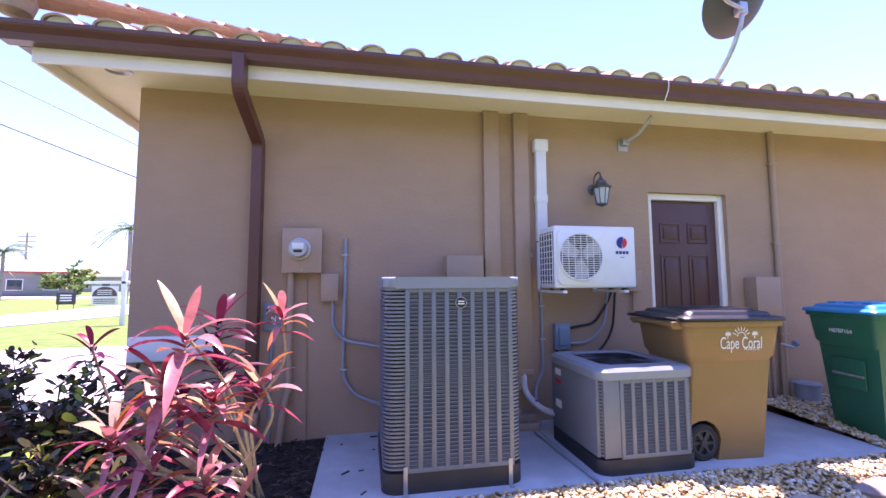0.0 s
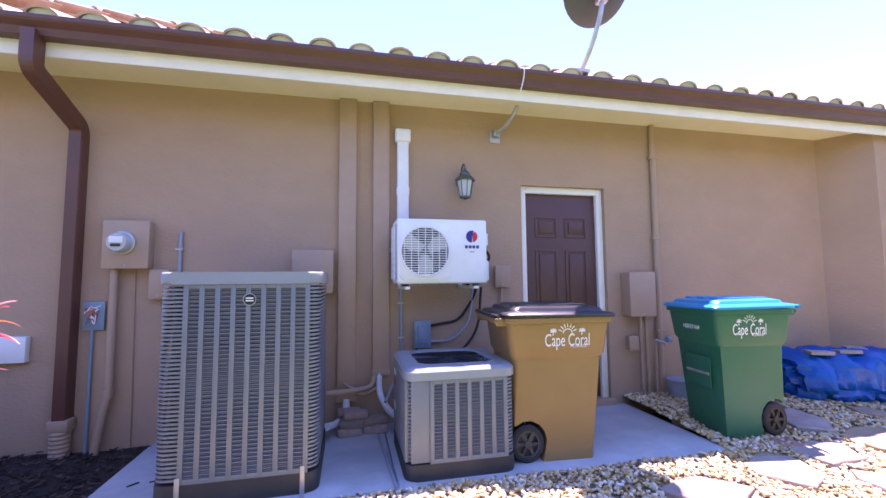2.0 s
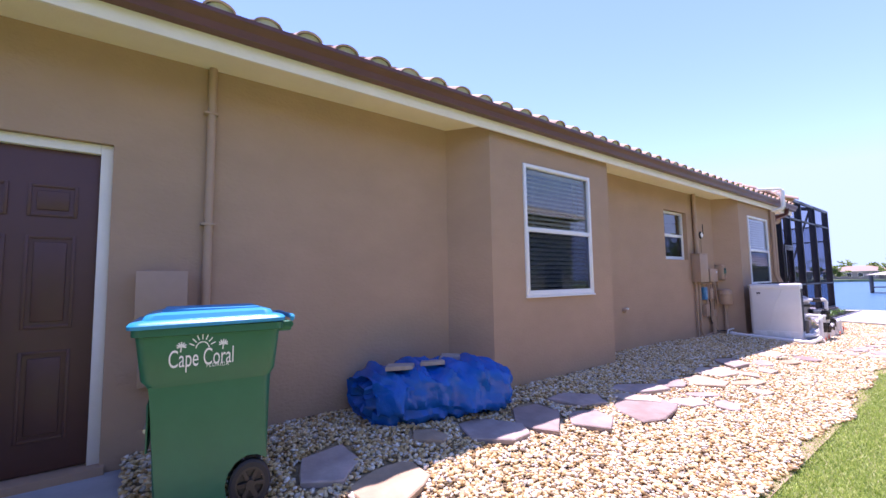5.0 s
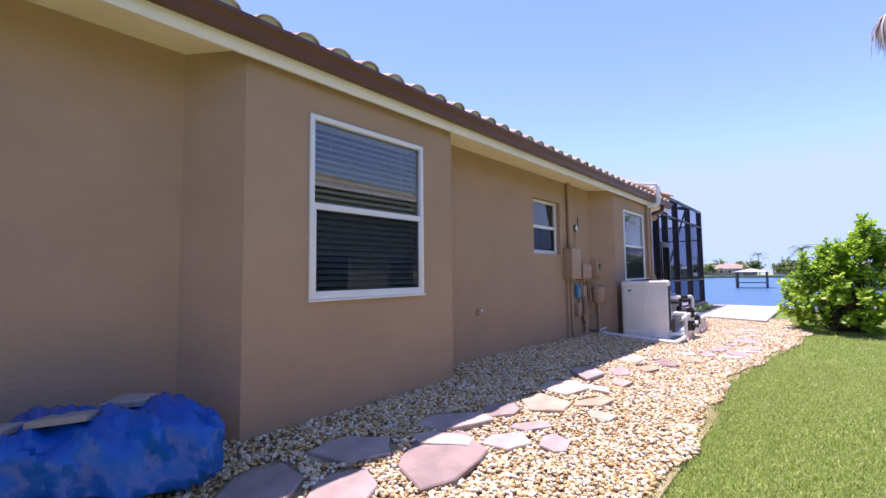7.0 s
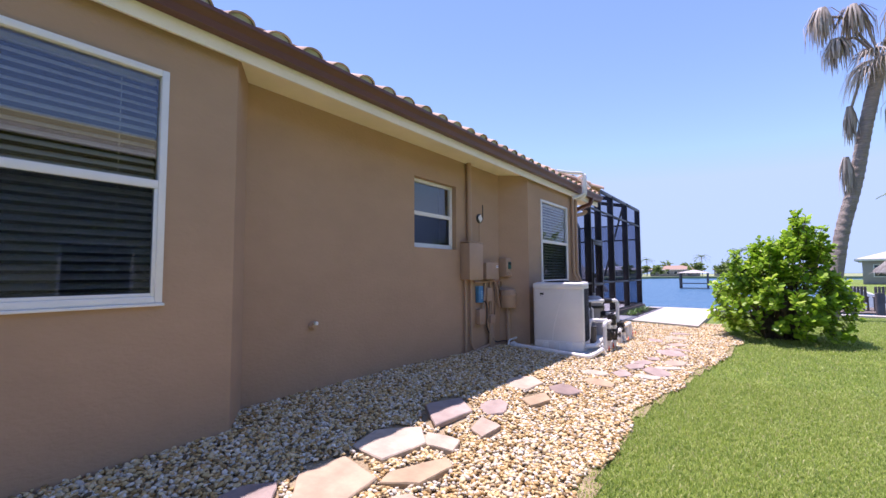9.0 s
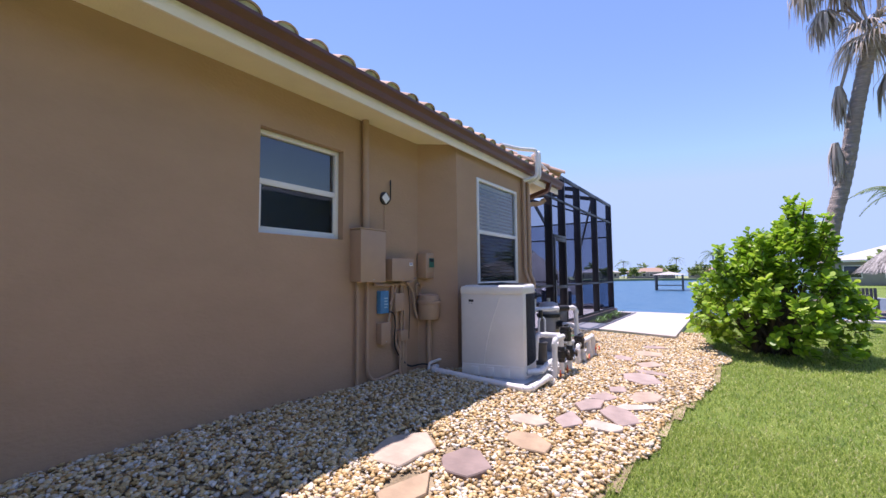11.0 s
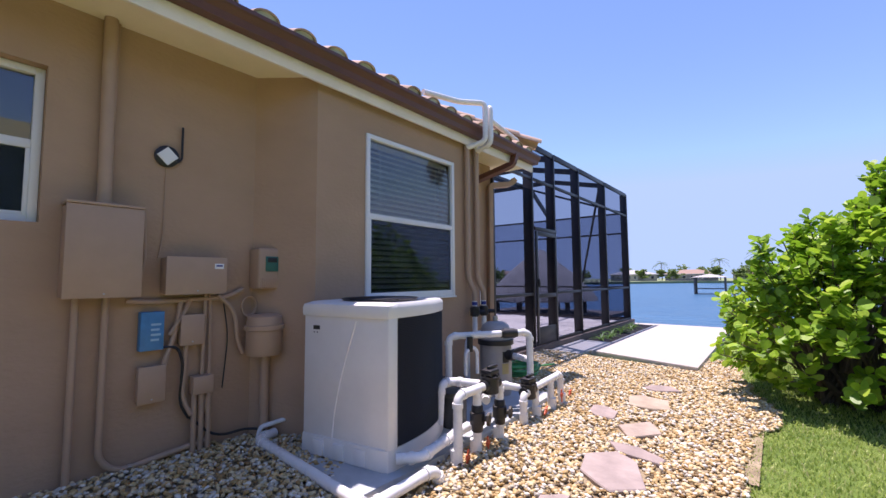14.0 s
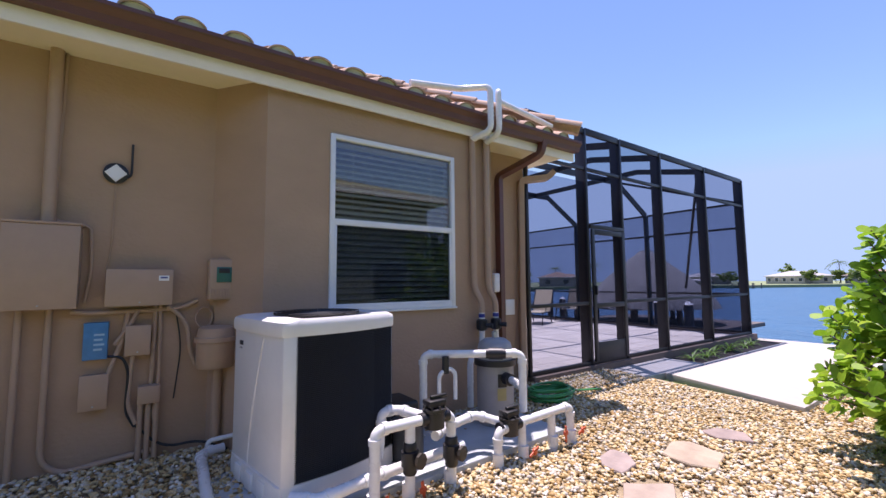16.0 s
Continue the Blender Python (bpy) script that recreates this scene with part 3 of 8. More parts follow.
lx0, lx1, lz0, lz1 = dx0 + 0.073, dx1 - 0.073, dz0 + 0.03, dz1 - 0.073
bm = bmesh.new()
box(bm, lx0, lx1, yd + 0.02, yd + 0.06, lz0, lz1, 0.002)
leaf = part("door_leaf", bm, DOORBROWN, door)
lw = lx1 - lx0
for cx in (lx0 + lw * 0.29, lx0 + lw * 0.71):
    for z0, z1 in ((lz0 + 0.20, lz0 + 0.78), (lz0 + 0.93, lz0 + 1.55), (lz0 + 1.68, lz0 + 1.90)):
        hw = lw * 0.155
        bm = bmesh.new()
        for a in ((cx - hw, cx - hw + 0.02, z0, z1), (cx + hw - 0.02, cx + hw, z0, z1), (cx - hw + 0.02, cx + hw - 0.02, z1 - 0.02, z1), (cx - hw + 0.02, cx + hw - 0.02, z0, z0 + 0.02)):
            box(bm, a[0], a[1], yd + 0.011, yd + 0.019, a[2], a[3], 0.003)
        box(bm, cx - hw + 0.045, cx + hw - 0.045, yd + 0.011, yd + 0.019, z0 + 0.045, z1 - 0.045, 0.006)
        part("door_panel", bm, DOORBROWN, leaf)
bm = bmesh.new()
lathe(bm, [(0.03, 0), (0.03, 0.006), (0.012, 0.012), (0.012, 0.035), (0.026, 0.045), (0.028, 0.06), (0.018, 0.072), (0.002, 0.074)], segs=18, m=Matrix.Translation((lx0 + 0.06, yd + 0.02, lz0 + 0.90)) @ pose(0, 0, 0, 90))
part("door_knob", bm, STEEL, leaf, "brushed nickel round door knob")
bm = bmesh.new()
box(bm, dx0 - 0.03, dx1 + 0.03, WALL - 0.05, yd + 0.06, dz0 - 0.1, dz0 + 0.022, 0.006)
part("threshold", bm, STUCCO, door)

# ---- ground, water and far shore ----
def sheet(name, x0, x1, y0, y1, nx, ny, height, mat, label, category, inside=None):
    xs, ys = np.linspace(x0, x1, nx + 1), np.linspace(y0, y1, ny + 1)
    verts = [(x, y, height(x, y)) for y in ys for x in xs]
    faces = [(j * (nx + 1) + i, j * (nx + 1) + i + 1, (j + 1) * (nx + 1) + i + 1, (j + 1) * (nx + 1) + i) for j in range(ny) for i in range(nx) if inside is None or inside((xs[i] + xs[i + 1]) / 2, (ys[j] + ys[j + 1]) / 2)]
    ob = raw_mesh(name, verts, faces, mat, True)
    return tagged(ob, label, category, kind="structure")


SHORE = 25.9
xs = sorted({-1500, -400, -120, *range(-60, 25, 3), SHORE})
bm = bmesh.new()
ys = [-1500, -400, -120, -60, -40, -25, -16, -10, -7, -5, -3, -1, 1, 3, 5, 8, 12, 16, 25, 40, 60, 120, 400, 1500]
grid = [[bm.verts.new((x, y, 0.03 + 0.02 * noise.noise((x * 0.3, y * 0.3, 0)) if abs(x) < 60 else 0.0)) for x in xs] for y in ys]
for j in range(len(ys) - 1):
    for i in range(len(xs) - 1):
        bm.faces.new((grid[j][i], grid[j][i + 1], grid[j + 1][i + 1], grid[j + 1][i]))
solid("ground", bm, LAWN, "green lawn spreading round the house to the street", "lawn", kind="structure")
bm = bmesh.new()
vs = [bm.verts.new(p) for p in ((SHORE + 0.1, -1500, -0.95), (1500, -1500, -0.95), (1500, 1500, -0.95), (SHORE + 0.1, 1500, -0.95))]
bm.faces.new(vs)
solid("water", bm, WATER, "blue rippled canal water", "water", kind="structure")
bm = bmesh.new()
box(bm, SHORE - 0.25, SHORE + 0.12, -60, 60, -1.6, 0.10, 0.01)
solid("seawall", bm, PALECONCRETE, "pale concrete seawall cap along the canal", "seawall", kind="structure")


def lawn_edge(x):
    """Where the gravel bed ends and the lawn begins."""
    pts = ((4.0, 1.75), (5.5, 1.3), (7.2, 1.09), (9.0, 1.05), (10.7, 1.08), (12.2, 1.17), (14.5, 0.90), (16.6, 0.58), (17.2, 0.62), (18.2, 0.45), (19.9, 0.9))
    if x <= pts[0][0]:
        return 1.75
    for (a, b), (c, d) in zip(pts, pts[1:]):
        if x <= c:
            return b + (d - b) * (x - a) / (c - a)
    return 0.9


SLAB = 0.17


def in_gravel(x, y):
    if not (-0.5 < x < 21.2):
        return False
    top = BAY if (7.2 < x < 9.58 or 14.82 < x < 17.27) else WALL
    if y > (top if x < 18.3 else 3.78) or y < lawn_edge(x) + 0.05 * math.sin(x * 3.1) + 0.03 * math.sin(x * 7.7):
        return False
    if x < 4.0 and y > 2.57:
        return False
    if x < 0.6 and y > 1.2 and x < 0.2 + (2.6 - y) * 0.0:
        return False
    return not (x > 19.8 and y > 1.4)


sheet("gravel_bed", -0.6, 20.6, 0.3, 4.0, 280, 56, lambda x, y: gravel_height(x, y) - 0.012, GRAVELBED, "sandy bed under the river gravel", "ground", inside=lambda x, y: y > lawn_edge(x) - 0.03 and not (x > 19.9 and y > 1.5) and not (x < 4.045 and y > 2.6))
sheet("mulch_bed", -6.5, 0.4, -1.6, 3.95, 40, 32, lambda x, y: 0.09 + 0.03 * noise.noise((x * 2.1, y * 2.1, 3)) + 0.05 * max(0, min(1, (y - 1.5) / 2)), MULCH, "dark bark mulch planting bed at the house corner", "ground", inside=lambda x, y: not (x > -0.3 and y < 1.6))

# concrete pad under the condensers
pad = thing("concrete_pad", "grey concrete equipment pad with a broom finish along the wall", "pad", kind="structure")
for a, b in ((-0.36, 1.497), (1.503, 4.02)):
    bm = bmesh.new()
    box(bm, a, b, 2.57 + (0.0 if a > 0 else 0.02), WALL - 0.002, 0.0, SLAB, 0.012)
    part("slab", bm, CONCRETE, pad)

# patio by the water
patio = thing("patio", "pale broom-finished concrete patio slab by the canal", "patio", kind="structure")
bm = bmesh.new()
prism(bm, [(19.80, 1.36), (25.6, 1.36), (25.6, 3.10), (20.35, 3.10)], 0.0, 0.135, 0.01)
part("slab", bm, PALECONCRETE, patio)
bm = bmesh.new()
prism(bm, [(19.15, 3.18), (20.36, 3.112), (21.55, 3.112), (21.55, 3.74), (19.15, 3.74)], 0.0, 0.13, 0.01)
part("slab", bm, PALECONCRETE, patio)
bm = bmesh.new()
box(bm, 21.56, 25.58, 3.115, 3.74, 0.0, 0.10)
solid("planting_bed", bm, MULCH, "dark mulch planting strip beside the screen", "planting bed", kind="structure")

# ---- screened deck ----
cage = thing("pool_cage", "dark bronze aluminium pool enclosure with black screening", "screen enclosure")
CY, CTOP, CB = 3.80, 3.90, 0.25
CX1, CY1 = 25.77, 15.2
bm = bmesh.new()
box(bm, 18.27, CX1 + 0.1, CY - 0.06, CY + 0.14, -0.2, CB - 0.03, 0.006)
box(bm, CX1 - 0.1, CX1 + 0.1, CY + 0.143, CY1, -0.2, CB - 0.03, 0.006)
solid("deck_curb", bm, material("brown_curb", (0.17, 0.12, 0.09), 0.8, vary=0.2, scale=5, bump=0.002), "brown painted concrete curb under the screen", "curb", kind="structure")
POSTS = [18.30, 19.64, 20.60, 21.93, 23.76, 25.75]
for i, px in enumerate(POSTS):
    w = 0.05
    pbox("post", cage, BRONZE, px - w, px, CY, CY + (0.05 if i == 0 else 0.19), CB - 0.03, CTOP if i else 3.1, 0.004)
for z, x0 in ((CTOP - 0.02, 19.59), (3.26, 19.59), (1.15, 18.3), (CB, 18.3)):
    for a, b in zip(POSTS, POSTS[1:]):
        if b < x0 or (z == 1.15 and a == 19.64):
            continue
        h = 0.05 if z != CTOP - 0.02 else 0.10
        pbox("rail", cage, BRONZE, a + 0.001, b - w - 0.001, CY + 0.01, CY + 0.06, z - h / 2, z + h / 2, 0.003)
ends = [CY + 0.0, 6.2, 8.6, 11.0, 13.2, CY1]
for y in ends[1:]:
    pbox("post", cage, BRONZE, CX1 - 0.19, CX1, y - 0.025, y + 0.025, CB - 0.03, CTOP - 0.55, 0.004)
for a, b in zip(ends, ends[1:]):
    for z in (CB, 1.15, 2.75, CTOP - 0.55):
        pbox("rail", cage, BRONZE, CX1 - 0.06, CX1 - 0.01, a + 0.06, b - 0.03, z - 0.025, z + 0.025, 0.003)
# mansard roof beams
for y in ends[1:]:
    bm = bmesh.new()
    tube(bm, [(CX1 - 0.1, y, CTOP - 0.55), (24.3, y, CTOP + 0.25), (18.9, y, CTOP + 0.25)], 0.05, flat=(0.05, 0.15))
    part("roof_beam", bm, BRONZE, cage, smooth=False)
for px in POSTS[2:5]:
    bm = bmesh.new()
    tube(bm, [(px - 0.025, CY + 0.1, CTOP - 0.06), (px - 0.025, CY + 1.5, CTOP + 0.25), (px - 0.025, CY1, CTOP + 0.25)], 0.05, flat=(0.05, 0.12))
    part("roof_beam", bm, BRONZE, cage, smooth=False)
for (a, b) in (((CX1 - 0.1, 3.9, CTOP - 0.55), (24.3, 6.2, CTOP + 0.25)), ((23.76, 3.95, CTOP - 0.08), (CX1 - 0.1, 5.2, 1.3))):
    bm = bmesh.new()
    tube(bm, [a, b], 0.03, flat=(0.05, 0.05))
    part("brace", bm, BRONZE, cage, smooth=False)
for a, b in zip(POSTS, POSTS[1:]):
    top = CTOP if a > 19 else 3.1
    pbox("screen", cage, SCREEN, a, b - w, CY + 0.03, CY + 0.032, CB, top - 0.05, 0)
for a, b in zip(ends, ends[1:]):
    pbox("screen", cage, SCREEN, CX1 - 0.036, CX1 - 0.034, a, b, CB, CTOP - 0.57, 0)
gate = thing("screen_door", "dark bronze screen door with a kick plate, shut", "door")
gx0, gx1 = 19.66, 20.54
for a in ((gx0, gx0 + 0.07, CB + 0.02, 2.30), (gx1 - 0.07, gx1, CB + 0.02, 2.30), (gx0 + 0.071, gx1 - 0.071, 2.22, 2.30), (gx0 + 0.071, gx1 - 0.071, 1.08, 1.15)):
    pbox("stile", gate, BRONZE, a[0], a[1], CY - 0.03, CY + 0.005, a[2], a[3], 0.004)
pbox("kick_plate", gate, BRONZE, gx0 + 0.071, gx1 - 0.071, CY - 0.02, CY, CB + 0.02, 0.55, 0.002)
pbox("door_header", gate, BRONZE, gx0 - 0.02, gx1 + 0.01, CY - 0.03, CY + 0.009, 2.31, 2.37, 0.003)
pbox("door_handle", gate, BLACKPLASTIC, gx0 + 0.02, gx0 + 0.05, CY - 0.07, CY - 0.031, 1.28, 1.42, 0.006)

deck = thing("pool_deck", "pinkish-beige paver pool deck inside the screen", "deck", kind="structure")
bm = bmesh.new()
box(bm, 18.26, CX1 - 0.11, 3.95, CY1, -0.1, 0.178)
part("deck_base", bm, material("deck_joints", (0.24, 0.20, 0.18), 0.9, vary=0.2), deck)
bm = bmesh.new()
box(bm, 0.004, 0.596, 0.004, 0.396, 0.0, 0.022, 0.004, 1)
pv = bpy.data.meshes.new("paver")
bmesh.ops.recalc_face_normals(bm, faces=bm.faces)
bm.to_mesh(pv)
bm.free()
pv.materials.append(PAVER)
for j in range(28):
    for i in range(12):
        if i * 0.6 + (j % 2) * 0.3 + 18.27 + 0.6 > CX1 - 0.1 or 3.96 + j * 0.4 > CY1 - 0.4:
            continue
        ob = new("paver", pv)
        ob.parent = deck
        ob.location = (18.27 + i * 0.6 + (j % 2) * 0.3, 3.96 + j * 0.4, 0.178 + rng.uniform(-0.0015, 0.0015))

# ---- equipment on the concrete pad ----
def rounded_rect(x0, x1, y0, y1, r, n=5):
    out = []
    for cx, cy, a0 in ((x1 - r, y0 + r, -90), (x1 - r, y1 - r, 0), (x0 + r, y1 - r, 90), (x0 + r, y0 + r, 180)):
        for i in range(n + 1):
            a = radians(a0 + 90 * i / n)
            out.append((cx + r * math.cos(a), cy + r * math.sin(a)))
    return out


def ring_strip(bm, outline, z0, z1, thick):
    """A thin closed band standing on an outline."""
    n = len(outline)
    cx, cy = sum(p[0] for p in outline) / n, sum(p[1] for p in outline) / n
    def inner(p):
        d = Vector((p[0] - cx, p[1] - cy))
        d = d * (1 - thick / d.length)
        return (cx + d.x, cy + d.y)
    V = [[bm.verts.new((*p, z)) for p in line] for line, z in ((outline, z0), (outline, z1), ([inner(p) for p in outline], z1), ([inner(p) for p in outline], z0))]
    for k in range(4):
        a, b = V[k], V[(k + 1) % 4]
        for i in range(n):
            bm.faces.new((a[i], a[(i + 1) % n], b[(i + 1) % n], b[i]))


def condenser(label, x0, x1, y0, y1, z0, z1, cols, cx0, pitch, base_h, fan, rib):
    c = thing("air_conditioner_condenser", label, "air conditioner")
    out = rounded_rect(x0, x1, y0, y1, 0.075)
    bm = bmesh.new()
    prism(bm, rounded_rect(x0 - 0.006, x1 + 0.006, y0 - 0.006, y1 + 0.006, 0.08), z0 + 0.0, z0 + base_h, 0.008)
    base = part("base_pan", bm, BASEGREY, c, "dark grey plastic base pan")
    bm = bmesh.new()
    prism(bm, rounded_rect(x0 + 0.05, x1 - 0.05, y0 + 0.045, y1 - 0.05, 0.05), z0 + base_h, z1 - 0.05)
    part("coil", bm, ACDARK, c, "dark aluminium coil behind the louvres")
    top = z1 - 0.07
    z = z0 + base_h + 0.02
    while z < top:
        bm = bmesh.new()
        ring_strip(bm, out, z, z + rib * 0.55, 0.012)
        part("guard_rib", bm, ACGREY, c)
        z += rib
    # front louvre panel, standing proud of the wrap
    fx0, fx1 = cx0, x1 - 0.075
    w = (fx1 - fx0) / cols
    for i in range(cols + 1):
        xx = fx0 + i * w
        bm = bmesh.new()
        box(bm, xx - w * 0.17, xx + w * 0.17, y0 - 0.010, y0 + 0.004, z0 + base_h + 0.01, top, 0.002)
        part("upright_strip", bm, ACGREY, c)
    for i in range(cols):
        bm = bmesh.new()
        z = z0 + base_h + 0.03
        while z < top - 0.03:
            m = Matrix.Translation((fx0 + (i + 0.5) * w, y0 + 0.001, z)) @ pose(0, 0, 0, 35)
            box(bm, -w * 0.33, w * 0.33, -0.007, 0.007, -0.0016, 0.0016, m=m)
            z += pitch
        part("louvre_bank", bm, BLUEGREY_STEEL, c, smooth=False)
        # added dark strip: the shade between louvres put into colour
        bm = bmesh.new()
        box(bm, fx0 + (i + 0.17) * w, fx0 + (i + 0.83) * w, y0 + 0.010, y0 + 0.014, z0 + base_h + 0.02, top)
        part("louvre_shade_strip", bm, ACDARK, c)
    for zz in (z0 + base_h + 0.012, top - 0.018):
        bm = bmesh.new()
        box(bm, fx0 - w * 0.17, fx1 + w * 0.17, y0 - 0.0085, y0 + 0.002, zz - 0.012, zz + 0.018, 0.002)
        part("cross_strip", bm, ACGREY, c)
    if fan:
        bm = bmesh.new()
        box(bm, x0 + 0.03, cx0 - w * 0.18, y0 - 0.006, y0 + 0.02, z0 + base_h + 0.01, top, 0.006)
        part("service_panel", bm, ACGREY, c, "plain grey service panel")
        bm = bmesh.new()
        box(bm, x0 - 0.006, x0 + 0.02, y0 + 0.03, y1 - 0.05, z0 + base_h + 0.01, top, 0.006)
        part("side_panel", bm, ACGREY, c, "plain grey side panel")
        for zz, hh, mm in ((z1 - 0.16, 0.05, PRINTWHITE), (z1 - 0.23, 0.035, LOGORED), (z1 - 0.42, 0.06, PRINTWHITE)):
            pbox("warning_label", c, mm, x0 - 0.0085, x0 - 0.0065, y1 - 0.22, y1 - 0.12, zz, zz + hh, 0)
    bm = bmesh.new()
    if fan:
        o, i_ = rounded_rect(x0 - 0.012, x1 + 0.012, y0 - 0.018, y1 + 0.012, 0.09, 6), None
        cx, cy, r = (x0 + x1) / 2, (y0 + y1) / 2, min(x1 - x0, y1 - y0) / 2 - 0.028
        n = len(o)
        circ = [(cx + r * math.cos(math.atan2(p[1] - cy, p[0] - cx)), cy + r * math.sin(math.atan2(p[1] - cy, p[0] - cx))) for p in o]
        rings = [[bm.verts.new((*p, zz)) for p in line] for line, zz in ((o, z1 - 0.075), (o, z1 - 0.022), ([(p[0] + (cx - p[0]) * 0.05, p[1] + (cy - p[1]) * 0.05) for p in o], z1), (circ, z1 + 0.008), ([(p[0] + (cx - p[0]) * 0.04, p[1] + (cy - p[1]) * 0.04) for p in circ], z1 - 0.05))]
        for a, b in zip(rings, rings[1:]):
            for k in range(n):
                bm.faces.new((a[k], a[(k + 1) % n], b[(k + 1) % n], b[k]))
        part("top_cover", bm, ACTOP, c, "light grey rounded top cover")
        bm = bmesh.new()
        for q in range(1, 15):
            rr = r * q / 14.5
            pts = [(cx + rr * math.cos(2 * math.pi * k / 36), cy + rr * math.sin(2 * math.pi * k / 36), z1 - 0.012 + 0.012 * (1 - q / 14.5)) for k in range(37)]
            tube(bm, pts, 0.0028, 5, caps=False)
        for k in range(8):
            a = 2 * math.pi * k / 8
            tube(bm, [(cx, cy, z1 - 0.004), (cx + r * math.cos(a), cy + r * math.sin(a), z1 - 0.014)], 0.004, 5)
        part("fan_guard", bm, BLACKPLASTIC, c, "black round wire fan guard")
        bm = bmesh.new()
        lathe(bm, [(0.01, z1 - 0.09), (0.12, z1 - 0.09), (0.12, z1 - 0.03), (0.01, z1 - 0.028)], (cx, cy, 0), 20)
        part("fan_motor", bm, BLACKPLASTIC, c)
        for k in range(3):
            bm = bmesh.new()
            m = Matrix.Translation((cx, cy, z1 - 0.08)) @ pose(0, 0, 0, 0, 0, 40 + 120 * k) @ pose(0, 0, 0, 22)
            box(bm, 0.1, r * 0.93, -0.09, 0.09, -0.003, 0.003, 0.002, m=m)
            part("fan_blade", bm, ACDARK, c)
    else:
        prism(bm, rounded_rect(x0 - 0.014, x1 + 0.014, y0 - 0.018, y1 + 0.014, 0.09, 6), z1 - 0.075, z1, 0.02)
        part("top_cover", bm, ACTOP, c, "light grey rounded top cover")
        bm = bmesh.new()
        cx = (x0 + x1) / 2 + 0.045
        lathe(bm, [(0.003, 0.006), (0.030, 0.006), (0.038, 0.003), (0.038, 0.0)], segs=24, m=Matrix.Translation((cx, y0 - 0.010, z1 - 0.17)) @ pose(0, 0, 0, 90))
        badge = part("badge", bm, BLACKPLASTIC, c, "round black badge with a pale rim")
        bm = bmesh.new()
        tube(bm, [(cx + 0.036 * math.cos(2 * math.pi * k / 28), y0 - 0.015, z1 - 0.17 + 0.036 * math.sin(2 * math.pi * k / 28)) for k in range(29)], 0.003, 5)
        part("badge_rim", bm, STEEL, badge)
        for dz in (0.008, -0.008):
            pbox("badge_bar", badge, PRINTWHITE, cx - 0.022, cx + 0.022, y0 - 0.0185, y0 - 0.0165, z1 - 0.17 + dz - 0.004, z1 - 0.17 + dz + 0.004, 0)
        for xx in (x0 + 0.14, x1 - 0.09):
            bm = bmesh.new()
            box(bm, xx - 0.014, xx + 0.014, y0 - 0.016, y0 - 0.012, z0 + 0.0, z0 + 0.17, 0.002)
            box(bm, xx - 0.014, xx + 0.014, y0 - 0.05, y0 - 0.016, z0, z0 + 0.005)
            part("anchor_strap", bm, STEEL, c, "perforated steel hurricane strap")
    return c


BLUEGREY_STEEL = material("grey_louvre_steel", (0.11, 0.12, 0.135), 0.45, vary=0.08, scale=9)
condenser("tall grey air-conditioning condenser with louvred steel sides", 0.085, 1.005, 2.675, 3.52, SLAB, 1.53, 8, 0.085 + 0.15, 0.0125, 0.125, False, 0.0245)
condenser("low grey air-conditioning condenser with a black fan guard on top", 1.555, 2.312, 2.645, 3.42, SLAB, 0.885, 6, 1.555 + 0.17, 0.0115, 0.105, True, 0.024)

# white wall-hung outdoor unit
ac = thing("mini_split_outdoor_unit", "white wall-hung mini-split outdoor unit on steel brackets", "air conditioner")
ux0, ux1, uy0, uy1, uz0, uz1 = 1.566, 2.345, 3.29, 3.60, 1.44, 1.985
bm = bmesh.new()
box(bm, ux0, ux1, uy0, uy1, uz0, uz1, 0.018, 3)
body = part("casing", bm, ACWHITE, ac)
fcx, fcz, fr = ux0 + 0.235, uz0 + 0.27, 0.205
bm = bmesh.new()
for a in ((ux0 + 0.02, ux0 + 0.45, uz0 + 0.03, uz1 - 0.035),):
    prism(bm, rounded_rect(a[0], a[1], a[2], a[3], 0.05), uy0 - 0.012, uy0 + 0.01, 0.006, plane="xz")
part("fan_surround", bm, ACWHITE, ac)
bm = bmesh.new()
lathe(bm, [(0.002, 0.0), (fr, 0.0), (fr, 0.004), (0.002, 0.004)], segs=40, m=Matrix.Translation((fcx, uy0 - 0.0125, fcz)) @ pose(0, 0, 0, 90))
part("fan_opening", bm, BLACKPLASTIC, ac, "dark fan opening")
for k in range(3):
    bm = bmesh.new()
    m = Matrix.Translation((fcx, uy0 - 0.019, fcz)) @ pose(0, 0, 0, 90) @ pose(0, 0, 0, 0, 0, 25 + 120 * k)
    prism(bm, [(0.03, -0.035), (0.19, -0.05), (0.195, 0.06), (0.11, 0.075), (0.03, 0.03)], -0.001, 0.001)
    for v in bm.verts:
        v.co = m @ v.co
    part("fan_blade", bm, material("pale_grey_plastic", (0.36, 0.36, 0.35), 0.5), ac)
bm = bmesh.new()
n = 21
for i in range(n):
    zz = fcz - fr + 2 * fr * (i + 0.5) / n
    hw = math.sqrt(max(0.0, fr * fr - (zz - fcz) ** 2))
    tube(bm, [(fcx - hw, uy0 - 0.022, zz), (fcx + hw, uy0 - 0.022, zz)], 0.0034, 5)
for i in range(7):
    xx = fcx - fr + 2 * fr * (i + 0.5) / 7
    hw = math.sqrt(max(0.0, fr * fr - (xx - fcx) ** 2))
    tube(bm, [(xx, uy0 - 0.026, fcz - hw), (xx, uy0 - 0.026, fcz + hw)], 0.0034, 5)
